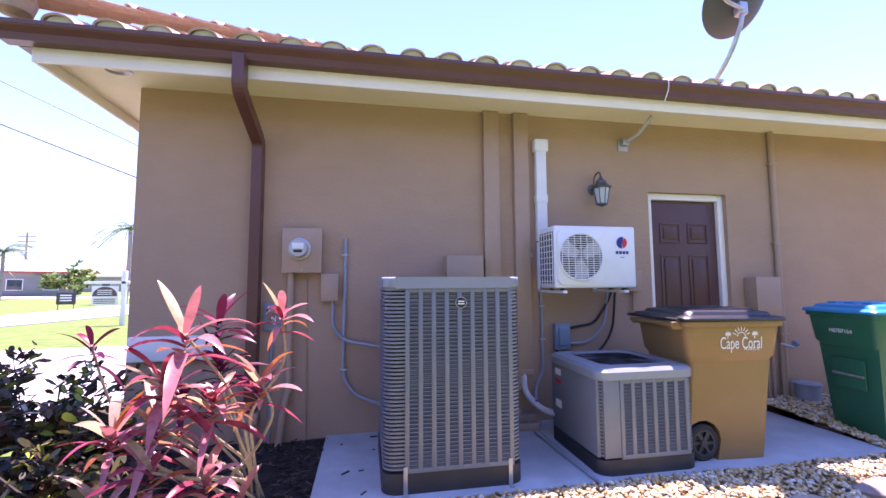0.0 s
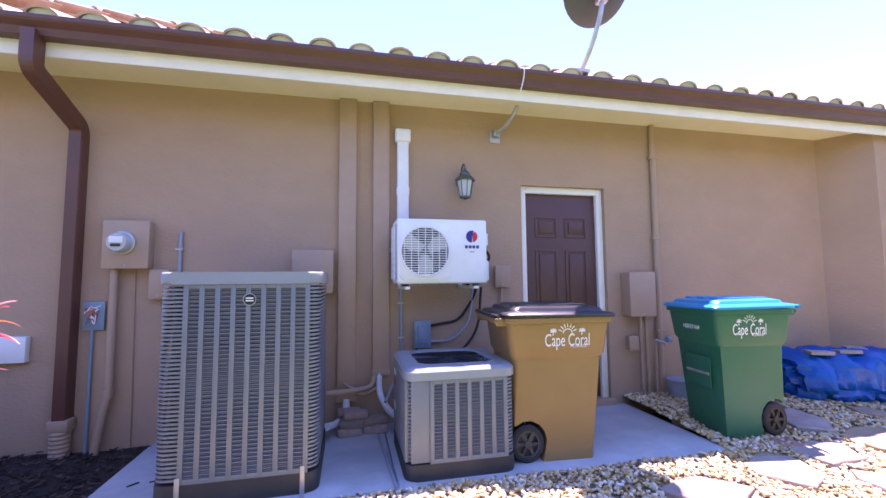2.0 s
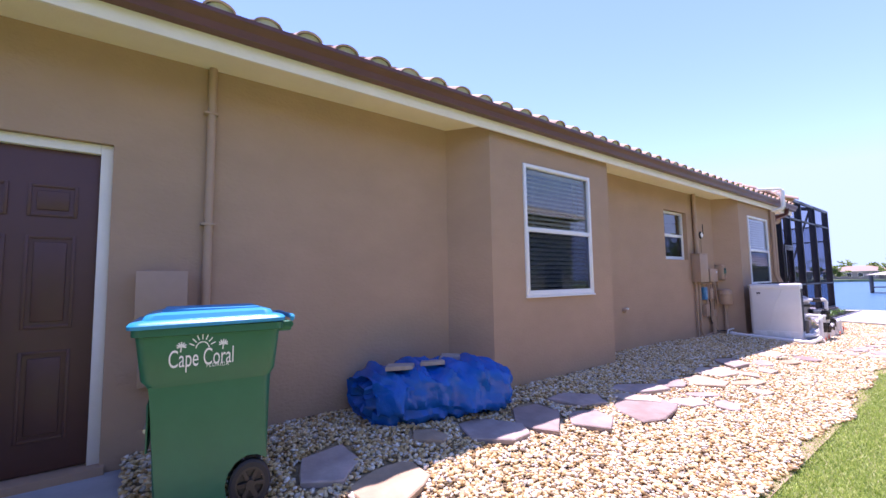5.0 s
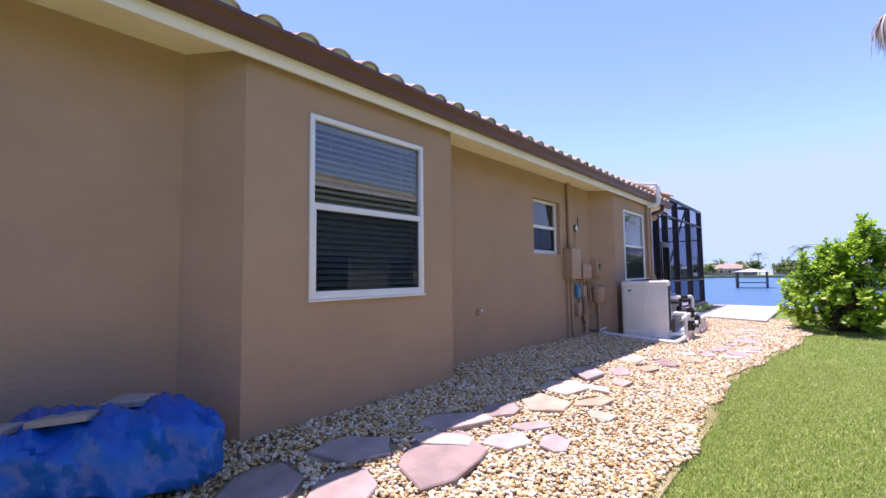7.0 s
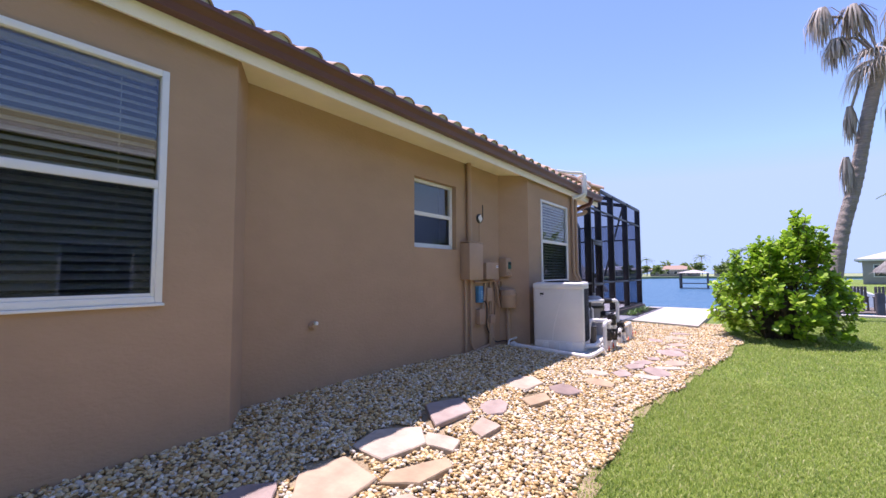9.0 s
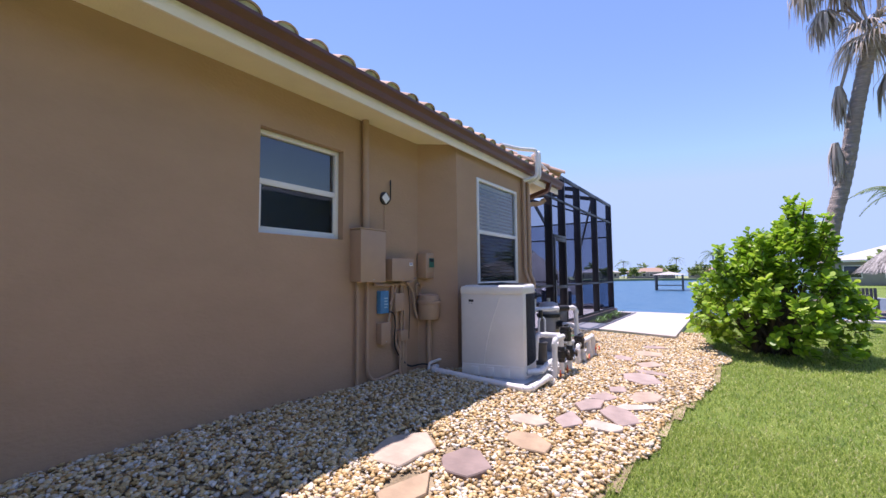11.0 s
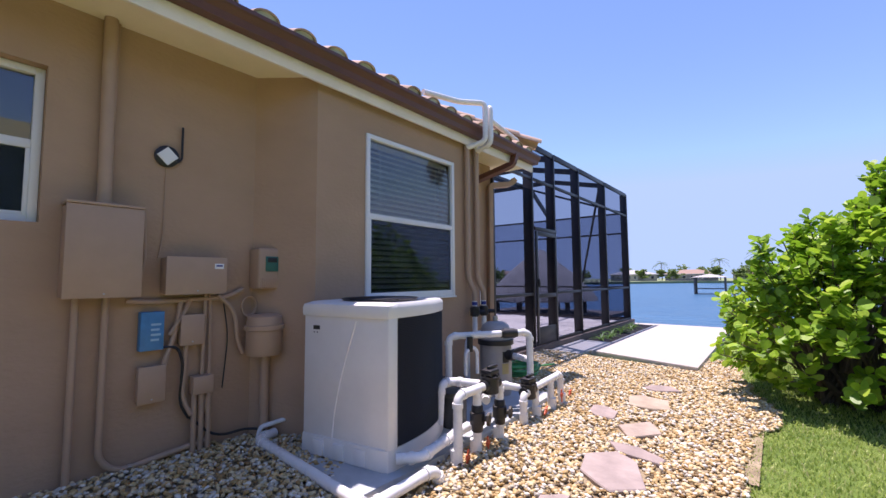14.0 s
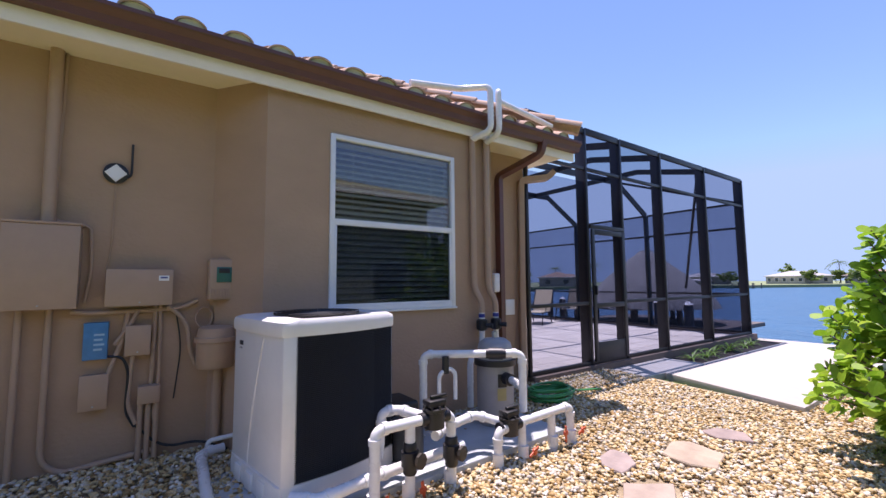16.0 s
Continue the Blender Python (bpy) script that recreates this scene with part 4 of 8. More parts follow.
tube(bm, [(fcx + fr * math.cos(2 * math.pi * k / 40), uy0 - 0.024, fcz + fr * math.sin(2 * math.pi * k / 40)) for k in range(41)], 0.007, 6)
part("fan_grille", bm, ACWHITE, ac, "white plastic fan grille")
bm = bmesh.new()
for i in range(9):
    zz = uz0 + 0.06 + i * 0.052
    tube(bm, [(ux0 - 0.012, uy0 + 0.02, zz), (ux0 - 0.012, uy1 - 0.02, zz)], 0.004, 5)
for i in range(6):
    yy = uy0 + 0.02 + i * 0.054
    tube(bm, [(ux0 - 0.012, yy, uz0 + 0.04), (ux0 - 0.012, yy, uz1 - 0.05)], 0.004, 5)
part("side_grille", bm, ACWHITE, ac)
pbox("side_coil", ac, ACDARK, ux0 - 0.006, ux0 - 0.001, uy0 + 0.02, uy1 - 0.02, uz0 + 0.04, uz1 - 0.05, 0)
bm = bmesh.new()
box(bm, ux1 - 0.002, ux1 + 0.05, uy0 + 0.09, uy1 - 0.03, uz0 + 0.02, uz0 + 0.2, 0.015)
box(bm, ux1 - 0.002, ux1 + 0.035, uy0 + 0.07, uy1 - 0.08, uz0 + 0.33, uz0 + 0.44, 0.01)
part("valve_cover", bm, ACWHITE, ac)
lx, lz = ux1 - 0.135, uz0 + 0.40
bm = bmesh.new()
prism(bm, [(lx + 0.052 * math.cos(a), lz + 0.052 * math.sin(a)) for a in [radians(70 + 200 * k / 16) for k in range(17)]] + [(lx, lz - 0.012)], uy0 - 0.004, uy0 - 0.0005, plane="xz")
part("logo_mark", bm, LOGOBLUE, ac, "navy logo shape", smooth=False)
bm = bmesh.new()
prism(bm, [(lx + 0.050 * math.cos(a), lz + 0.050 * math.sin(a)) for a in [radians(-80 + 140 * k / 12) for k in range(13)]] + [(lx + 0.004, lz + 0.015)], uy0 - 0.004, uy0 - 0.0005, plane="xz")
part("logo_mark", bm, LOGORED, ac, "red logo shape", smooth=False)
for k in range(4):
    pbox("logo_bar", ac, LOGOBLUE, lx - 0.062 + k * 0.033, lx - 0.037 + k * 0.033, uy0 - 0.003, uy0 - 0.0005, lz - 0.102, lz - 0.076, 0)
pbox("logo_bar", ac, GREYPLASTIC, lx - 0.02, lx + 0.02, uy0 - 0.003, uy0 - 0.0005, lz - 0.135, lz - 0.127, 0)
for xx in (ux0 + 0.09, ux1 - 0.10):
    bm = bmesh.new()
    box(bm, xx - 0.02, xx + 0.02, uy0 + 0.0, WALL - 0.003, uz0 - 0.045, uz0 - 0.022, 0.003)
    box(bm, xx - 0.02, xx + 0.02, WALL - 0.03, WALL - 0.003, uz0 - 0.02, uz1 - 0.1, 0.003)
    part("wall_bracket", bm, ACWHITE, ac, "white steel wall bracket")
    for yy in (uy0 + 0.05, uy1 - 0.05):
        pcyl("rubber_foot", ac, BLACKPLASTIC, (xx, yy, uz0 - 0.022), (xx, yy, uz0 + 0.003), 0.018)
pbox("wall_rail", ac, STEEL, ux0 - 0.14, ux0 + 0.02, WALL - 0.028, WALL - 0.008, uz0 + 0.30, uz0 + 0.335, 0.003, "galvanised mounting rail")
ptube("refrigerant_line", ac, BLACKPLASTIC, [(ux1 + 0.03, uy0 + 0.14, uz0 + 0.30), (ux1 + 0.09, uy0 + 0.18, uz0 + 0.24), (ux1 + 0.07, WALL - 0.1, uz0 + 0.05), (ux1 + 0.02, WALL - 0.05, uz0 - 0.15), (ux1 - 0.12, WALL - 0.03, uz0 - 0.36), (1.94, WALL - 0.03, uz0 - 0.40)], 0.013, 0.08)

cover = thing("line_cover", "white plastic refrigerant line cover rising from the mini-split", "line cover")
pbox("duct", cover, WHITE, 1.625, 1.735, WALL - 0.075, WALL - 0.002, 1.90, 2.80, 0.012)
pbox("cap", cover, WHITE, 1.605, 1.755, WALL - 0.095, WALL - 0.002, 2.795, 2.925, 0.02, segs=3)
pbox("joint_sleeve", cover, WHITE, 1.62, 1.74, WALL - 0.08, WALL - 0.003, 2.28, 2.36, 0.006)

# ---- wheeled carts ----
def cart(label, body_mat, lid_mat, wheel_mat, number, spot, turn, size=(1, 1, 1)):
    c = thing("wheeled_bin", label, "bin", "wheeled bins on the side yard")
    # lower body: a side profile with the wheel arch cut out, its sides leaning outward
    prof = [(-0.335, 0.27)] + [(-0.235 + 0.150 * math.cos(radians(a)), 0.135 + 0.150 * math.sin(radians(a))) for a in (130, 105, 80, 55, 30, 5)] + [(-0.112, 0.0), (0.270, 0.0), (0.292, 0.025), (0.328, 0.66), (0.335, 0.70), (-0.352, 0.70)]
    def half(z):
        return 0.222 + 0.068 * z
    bm = bmesh.new()
    sides = [[bm.verts.new((x, sy * half(z), z)) for x, z in prof] for sy in (-1, 1)]
    n = len(prof)
    bm.faces.new(sides[0])
    bm.faces.new(sides[1][::-1])
    for i in range(n):
        bm.faces.new((sides[0][i], sides[0][(i + 1) % n], sides[1][(i + 1) % n], sides[1][i]))
    bmesh.ops.recalc_face_normals(bm, faces=bm.faces)
    tall = [e for e in bm.edges if abs(e.verts[0].co.y - e.verts[1].co.y) < 0.1 and e.calc_length() > 0.25 and abs(e.verts[0].co.z - e.verts[1].co.z) > 0.2]
    bmesh.ops.bevel(bm, geom=tall, offset=0.06, segments=4, profile=0.5, affect="EDGES")
    body = part("body", bm, body_mat, c)
    levels = [(0.695, 0.35, 0.345, 0.272), (0.705, 0.352, 0.35, 0.275), (0.735, 0.37, 0.375, 0.300), (0.945, 0.395, 0.405, 0.322), (0.95, 0.415, 0.425, 0.342), (0.985, 0.415, 0.425, 0.342)]
    bm = bmesh.new()
    rings = []
    for z, hb, hf, hy in levels:
        rings.append([bm.verts.new((x, y, z)) for x, y in rounded_rect(-hb, hf, -hy, hy, 0.055, 4)])
    n = len(rings[0])
    for a, b in zip(rings, rings[1:]):
        for i in range(n):
            bm.faces.new((a[i], a[(i + 1) % n], b[(i + 1) % n], b[i]))
    bm.faces.new(rings[0][::-1])
    bm.faces.new(rings[-1])
    part("collar", bm, body_mat, body)
    bm = bmesh.new()
    tube(bm, [(-0.235, -0.21, 0.125), (-0.235, 0.21, 0.125)], 0.011, 10)
    part("axle", bm, STEEL, c)
    for sy in (-1, 1):
        bm = bmesh.new()
        m = Matrix.Translation((-0.235, sy * 0.212, 0.128)) @ pose(0, 0, 0, 90)
        lathe(bm, [(0.114, -0.028), (0.127, -0.016), (0.127, 0.016), (0.114, 0.028), (0.086, 0.028), (0.086, -0.028), (0.114, -0.028)], segs=28, m=m)
        wh = part("wheel", bm, RUBBER, c, "black plastic wheel")
        bm = bmesh.new()
        lathe(bm, [(0.004, -0.034), (0.026, -0.034), (0.03, -0.020), (0.03, 0.020), (0.026, 0.034), (0.004, 0.034)], segs=16, m=m)
        for k in range(6):
            mm = m @ pose(0, 0, 0, 0, 0, 60 * k)
            box(bm, 0.02, 0.086, -0.011, 0.011, -0.027, 0.027, 0.003, m=mm)
        lathe(bm, [(0.078, -0.0295), (0.09, -0.0295), (0.09, 0.0295), (0.078, 0.0295), (0.078, -0.0295)], segs=28, m=m)
        part("spokes", bm, wheel_mat, wh)
        bm = bmesh.new()
        lathe(bm, [(0.002, -0.006), (0.076, -0.006), (0.076, 0.006), (0.002, 0.006)], segs=24, m=m)
        part("hub_plate", bm, BLACKPLASTIC, wh)
    # lid: a shallow dome with raised ribs
    bm = bmesh.new()
    prof = [(0.985, 0.435, 0.36), (1.002, 0.437, 0.362), (1.015, 0.425, 0.35), (1.022, 0.37, 0.30), (1.045, 0.355, 0.285), (1.056, 0.30, 0.23), (1.060, 0.10, 0.08)]
    rings = []
    for z, hx, hy in prof:
        rings.append([bm.verts.new((x + 0.01, y, z + 0.02 * (0.4 - x) * 0.5)) for x, y in rounded_rect(-hx, hx, -hy, hy, min(0.06, hy * 0.5), 4)])
    n = len(rings[0])
    for a, b in zip(rings, rings[1:]):
        for i in range(n):
            bm.faces.new((a[i], a[(i + 1) % n], b[(i + 1) % n], b[i]))
    bm.faces.new(rings[0][::-1])
    bm.faces.new(rings[-1])
    lid = part("lid", bm, lid_mat, c)
    for y in (-0.16, 0.0, 0.16):
        bm = bmesh.new()
        box(bm, -0.28, 0.28, y - 0.045, y + 0.045, 1.045, 1.072, 0.008)
        part("lid_rib", bm, lid_mat, lid)
    for sy in (-1, 1):
        bm = bmesh.new()
        box(bm, -0.475, -0.37, sy * 0.25 - 0.03, sy * 0.25 + 0.03, 0.93, 0.985, 0.012)
        part("hinge", bm, body_mat, body)
    bm = bmesh.new()
    tube(bm, [(-0.47, -0.28, 0.965), (-0.47, 0.28, 0.965)], 0.016, 12)
    part("handle", bm, body_mat, body)
    bm = bmesh.new()
    tube(bm, [(-0.465, -0.33, 1.0), (-0.49, -0.25, 1.005), (-0.49, 0.25, 1.005), (-0.465, 0.33, 1.0)], 0.014, 10, 0.04)
    part("lid_handle", bm, lid_mat, lid)
    # grab bar in the front recess
    bm = bmesh.new()
    box(bm, 0.335, 0.347, -0.15, 0.15, 0.36, 0.60, 0.004)
    part("front_recess", bm, body_mat, body)
    bm = bmesh.new()
    tube(bm, [(0.35, -0.14, 0.47), (0.35, 0.14, 0.47)], 0.011, 10)
    part("grab_bar", bm, STEEL, body)
    # printed mark on both long sides
    for sy in (-1, 1):
        lean = 4.2
        base = pose(0, 0, 0, 0, 0, 0 if sy < 0 else 180) @ Matrix.Translation((0.06 * (1 if sy < 0 else -1), -0.3155, 0.842)) @ pose(0, 0, 0, 90 + lean)
        lettering("Cape Coral", 0.122, PRINTWHITE, base @ Matrix.Translation((0, -0.014, 0.0)), c, label="white printed words", stretch=0.62)
        lettering("FLORIDA", 0.026, PRINTWHITE, base @ Matrix.Translation((0.085, -0.055, 0.001)), c, space=1.25, label="white printed word")
        bm = bmesh.new()
        for k in range(7):
            a = radians(25 + 130 * k / 6)
            tube(bm, [(0.048 * math.cos(a), 0.030 + 0.048 * math.sin(a), 0.001), (0.078 * math.cos(a), 0.030 + 0.075 * math.sin(a), 0.001)], 0.003, flat=(0.006, 0.001))
        tube(bm, [(0.036 * math.cos(radians(10 + 16 * k)), 0.030 + 0.036 * math.sin(radians(10 + 16 * k)), 0.001) for k in range(11)], 0.003, flat=(0.006, 0.001))
        for px in (-0.115, 0.11):
            tube(bm, [(px, 0.022, 0.001), (px + 0.004, 0.048, 0.001)], 0.003, flat=(0.007, 0.001))
            for k in range(7):
                a = radians(-20 + 220 * k / 6)
                tube(bm, [(px + 0.004, 0.05, 0.001), (px + 0.004 + 0.026 * math.cos(a), 0.052 + 0.020 * math.sin(a), 0.001)], 0.003, flat=(0.007, 0.001))
        for v in bm.verts:
            v.co = base @ v.co
        part("sun_and_palm_print", bm, PRINTWHITE, c, "white printed sun and palm trees", smooth=False)
    if number:
        lettering(number, 0.05, PRINTWHITE, pose(0, 0, 0, 0, 0, 90) @ Matrix.Translation((0, -0.398, 0.83)) @ pose(0, 0, 0, 97), c, "number_print", "white printed serial number")
    c.matrix_world = pose(*spot, 0, 0, turn) @ Matrix.Diagonal((*size, 1))
    return c


cart("tan wheeled rubbish bin with a black lid on the pad", BINTAN, LIDBLACK, WHEELGREY, "", (2.675, 2.935, SLAB), -4, (0.97, 0.97, 1.04))
cart("green wheeled recycling bin with a bright blue lid on gravel", BINGREEN, LIDBLUE, DIRTYBRONZE, "H0707164", (4.40, 2.91, 0.185), 174, (0.85, 0.92, 1.045))

# ---- rolled blue tarpaulin ----
bm = bmesh.new()
nu, nv = 60, 48
L0, L1 = Vector((5.66, 3.50, 0.20)), Vector((6.90, 3.16, 0.20))
rows = []
for i in range(nu + 1):
    s = i / nu
    c = L0.lerp(L1, s)
    end = min(1.0, 0.55 + 3.2 * min(s, 1 - s)) ** 0.6
    ring = []
    for j in range(nv):
        a = 2 * math.pi * j / nv
        ry, rz = 0.36 * end, 0.235 * end
        ca, sa = math.cos(a), math.sin(a)
        y = ry * math.copysign(abs(ca) ** 0.75, ca)
        z = rz * math.copysign(abs(sa) ** 0.7, sa)
        fold = 0.075 * noise.noise((s * 9.0, math.cos(a) * 1.4, math.sin(a) * 1.4)) + 0.075 * abs(noise.noise((s * 17 + 3 * math.sin(a), a * 1.3, 5.0))) + 0.016 * noise.noise((s * 40, ca * 4, sa * 4))
        crease = -0.05 * math.exp(-((math.sin(a * 1.0 + 2.6 + 0.4 * math.sin(s * 5)) - 0.1) / 0.13) ** 2) * (1 if ca < 0 else 0.2)
        d = Vector((0, ca, sa))
        p = c + Vector((0.03 * noise.noise((s * 6, a, 2)), y, 0.235 + z)) + d * (fold + crease)
        p.z = max(p.z, 0.185)
        ring.append(bm.verts.new(p))
    rows.append(ring)
for a, b in zip(rows, rows[1:]):
    for j in range(nv):
        bm.faces.new((a[j], a[(j + 1) % nv], b[(j + 1) % nv], b[j]))
for ring, sgn in ((rows[0], -1), (rows[-1], 1)):
    # folded layers at the open ends
    cen = sum((v.co for v in ring), Vector()) / nv
    prev = ring
    for q, dx in ((0.75, -0.05), (0.5, 0.03), (0.25, -0.04)):
        cur = [bm.verts.new(cen + (v.co - cen) * q + Vector((sgn * dx, 0.02 * noise.noise((k * 0.4, q * 9, 0)), 0.03 * noise.noise((k * 0.5, q * 7, 1))))) for k, v in enumerate(ring)]
        for j in range(nv):
            bm.faces.new((prev[j], prev[(j + 1) % nv], cur[(j + 1) % nv], cur[j]))
        prev = cur
    bm.faces.new(prev)
solid("tarpaulin_roll", bm, TARP, "rolled bright blue tarpaulin lying against the wall on gravel", "tarpaulin")


def flagstone(name, pts, z, thick, label, group="", mat=None, tilt=(0, 0)):
    bm = bmesh.new()
    cx, cy = sum(p[0] for p in pts) / len(pts), sum(p[1] for p in pts) / len(pts)
    # subdivide the outline a little so that edges are broken, not ruled
    fine = []
    for (a, b) in zip(pts, pts[1:] + pts[:1]):
        for s in (0, 0.33, 0.67):
            x, y = a[0] + (b[0] - a[0]) * s, a[1] + (b[1] - a[1]) * s
            fine.append((x - cx + 0.014 * noise.noise((x * 9, y * 9, 1)), y - cy + 0.014 * noise.noise((x * 9, y * 9, 2))))
    n = len(fine)
    top = [bm.verts.new((x * 0.97, y * 0.97, thick + 0.004 * noise.noise((x * 8 + cx, y * 8, 0)))) for x, y in fine]
    mid = [bm.verts.new((x, y, thick * 0.8)) for x, y in fine]
    low = [bm.verts.new((x * 0.985, y * 0.985, 0)) for x, y in fine]
    c = bm.verts.new((0, 0, thick + 0.004))
    for k in range(n):
        bm.faces.new((top[k], top[(k + 1) % n], c))
        bm.faces.new((mid[k], mid[(k + 1) % n], top[(k + 1) % n], top[k]))
        bm.faces.new((low[k], low[(k + 1) % n], mid[(k + 1) % n], mid[k]))
    bm.faces.new(low[::-1])
    ob = solid(name, bm, mat or FLAG, label, "stone", group, smooth=False)
    ob.matrix_world = pose(cx, cy, z, *tilt, 0)
    return ob


for cx, cy, sx, sy, z, tx in ((5.90, 3.28, 0.17, 0.12, 0.675, -3), (6.22, 3.24, 0.16, 0.11, 0.675, -6), (6.52, 3.36, 0.15, 0.09, 0.675, 4)):
    flagstone("flat_stone", [(cx - sx, cy - sy * 0.6), (cx + sx * 0.5, cy - sy), (cx + sx, cy + sy * 0.2), (cx - sx * 0.2, cy + sy)], z, 0.035, "flat grey stone weighing down the blue tarpaulin", "stones on the tarpaulin", material("grey_slate", (0.30, 0.27, 0.24), 0.8, vary=0.25, scale=9, bump=0.004, bump_scale=25), (tx, 3))

# ---- fittings on the house wall ----
def downspout(label, mat, pts, w=0.085, d=0.065):
    ob = thing("downspout", label, "downspout")
    bm = bmesh.new()
    tube(bm, pts, 0.05, flat=(w, d), radius=0.06)
    part("pipe", bm, mat, ob, smooth=False)
    for k in range(5):
        xk = pts[-1][0] - w * 0.36 + w * 0.72 * k / 4
        ptube("flute", ob, mat, [(xk, pts[-1][1] - d / 2 - 0.001, pts[-1][2] + 0.02), (xk, pts[-1][1] - d / 2 - 0.001, pts[-2][2] - 0.08)], 0.003, 0, 4)
    return ob


downspout("glossy brown fluted downspout with a double bend at the eave", GUTTER, [(-1.0, 3.26, 3.24), (-1.0, 3.26, 2.98), (-0.975, WALL - 0.06, 2.74), (-0.975, WALL - 0.06, 0.42)], 0.115, 0.085)
adaptor = thing("drain_adaptor", "tan corrugated drain pipe adaptor under the downspout", "drain pipe")
pbox("socket", adaptor, TANPAINT, -1.045, -0.905, WALL - 0.13, WALL - 0.005, 0.33, 0.42, 0.01)
bm = bmesh.new()
lathe(bm, [(0.062 + (0.006 if k % 2 else 0), 0.08 + k * 0.016) for k in range(17)], (-0.975, WALL - 0.075, 0), 20)
part("corrugated_pipe", bm, TANPAINT, adaptor)


def wall_box(name, label, x0, x1, z0, z1, depth, mat=TANPAINT, cover=True, category="electrical box"):
    b = thing(name, label, category)
    pbox("enclosure", b, mat, x0, x1, WALL - depth, WALL - 0.002, z0, z1, 0.006)
    if cover:
        pbox("cover", b, mat, x0 - 0.006, x1 + 0.006, WALL - depth - 0.008, WALL - depth + 0.012, z0 - 0.006, z1 + 0.006, 0.004)
        pcyl("latch", b, STEEL, ((x0 + x1) / 2, WALL - depth - 0.014, z0 + 0.02), ((x0 + x1) / 2, WALL - depth - 0.006, z0 + 0.02), 0.006, segs=8)
    return b


meter = wall_box("electric_meter", "tan electric meter box with a round glass meter", -0.74, -0.42, 1.59, 1.97, 0.11, category="electric meter")
bm = bmesh.new()
m = Matrix.Translation((-0.60, WALL - 0.118, 1.79)) @ pose(0, 0, 0, 90)
lathe(bm, [(0.095, 0.0), (0.095, 0.02), (0.082, 0.024), (0.082, 0.03)], segs=28, m=m)
part("meter_ring", bm, STEEL, meter)
bm = bmesh.new()
lathe(bm, [(0.078, 0.03), (0.078, 0.085), (0.068, 0.105), (0.004, 0.11)], segs=28, m=m)
part("meter_dome", bm, LAMPGLASS, meter, "clear glass meter dome")
pbox("meter_face", meter, PRINTWHITE, -0.648, -0.552, WALL - 0.232, WALL - 0.226, 1.785, 1.835, 0.004)
pbox("meter_face", meter, BLACKPLASTIC, -0.635, -0.565, WALL - 0.232, WALL - 0.227, 1.755, 1.777, 0.003)
ptube("service_pipe", meter, TANPAINT, [(-0.68, WALL - 0.05, 1.60), (-0.68, WALL - 0.05, 0.58), (-0.715, WALL - 0.06, 0.42), (-0.75, WALL - 0.07, 0.10)], 0.03, 0.1)
pcyl("pipe_coupling", meter, TANPAINT, (-0.68, WALL - 0.05, 0.56), (-0.68, WALL - 0.05, 0.63), 0.038)
ptube("ground_wire", meter, TANPAINT, [(-0.55, WALL - 0.01, 1.59), (-0.53, WALL - 0.01, 0.15)], 0.006, 0)
sw = wall_box("disconnect_box", "small tan disconnect box beside the electric meter", -0.415, -0.28, 1.34, 1.57, 0.07)
ptube("flexible_conduit", sw, GREYPLASTIC, [(-0.32, WALL - 0.03, 1.34), (-0.32, WALL - 0.03, 1.10), (-0.22, WALL - 0.03, 0.98), (0.10, WALL - 0.12, 0.93)], 0.014, 0.12)
rise = thing("grey_conduit", "grey flexible conduit curving down to the tall condenser", "conduit")
ptube("conduit_pipe", rise, GREYPLASTIC, [(-0.215, WALL - 0.02, 1.90), (-0.225, WALL - 0.02, 0.66), (-0.12, WALL - 0.03, 0.50), (0.11, WALL - 0.10, 0.43)], 0.015, 0.14)
for zz in (1.74, 0.72):
    pbox("pipe_clip", rise, STEEL, -0.25, -0.19, WALL - 0.04, WALL - 0.002, zz, zz + 0.016, 0.002)
tel = thing("telephone_box", "open blue-grey wiring box with tangled coloured wires", "wiring box")
pbox("enclosure", tel, BLUEGREY, -0.90, -0.745, WALL - 0.03, WALL - 0.002, 1.09, 1.32, 0.006)
for k in range(9):
    pts = [(-0.88 + rng.random() * 0.12, WALL - 0.035 - rng.random() * 0.02, 1.12 + rng.random() * 0.17) for _ in range(4)]
    ptube("wire", tel, (LOGORED, PRINTWHITE, TANPAINT)[k % 3], pts, 0.004, 0.03, 6)
ptube("wire_conduit", tel, BLUEGREY, [(-0.83, WALL - 0.02, 1.09), (-0.835, WALL - 0.02, 0.10)], 0.013, 0, 8, "blue-grey plastic conduit")
board = thing("white_board", "plain white board fixed low on the stucco corner", "board")
pbox("panel", board, WHITE, -1.93, -1.25, WALL - 0.06, WALL - 0.003, 0.86, 1.06, 0.006)
wall_box("junction_box", "square tan junction box behind the tall condenser", 0.70, 1.05, 1.36, 1.745, 0.14, cover=False)

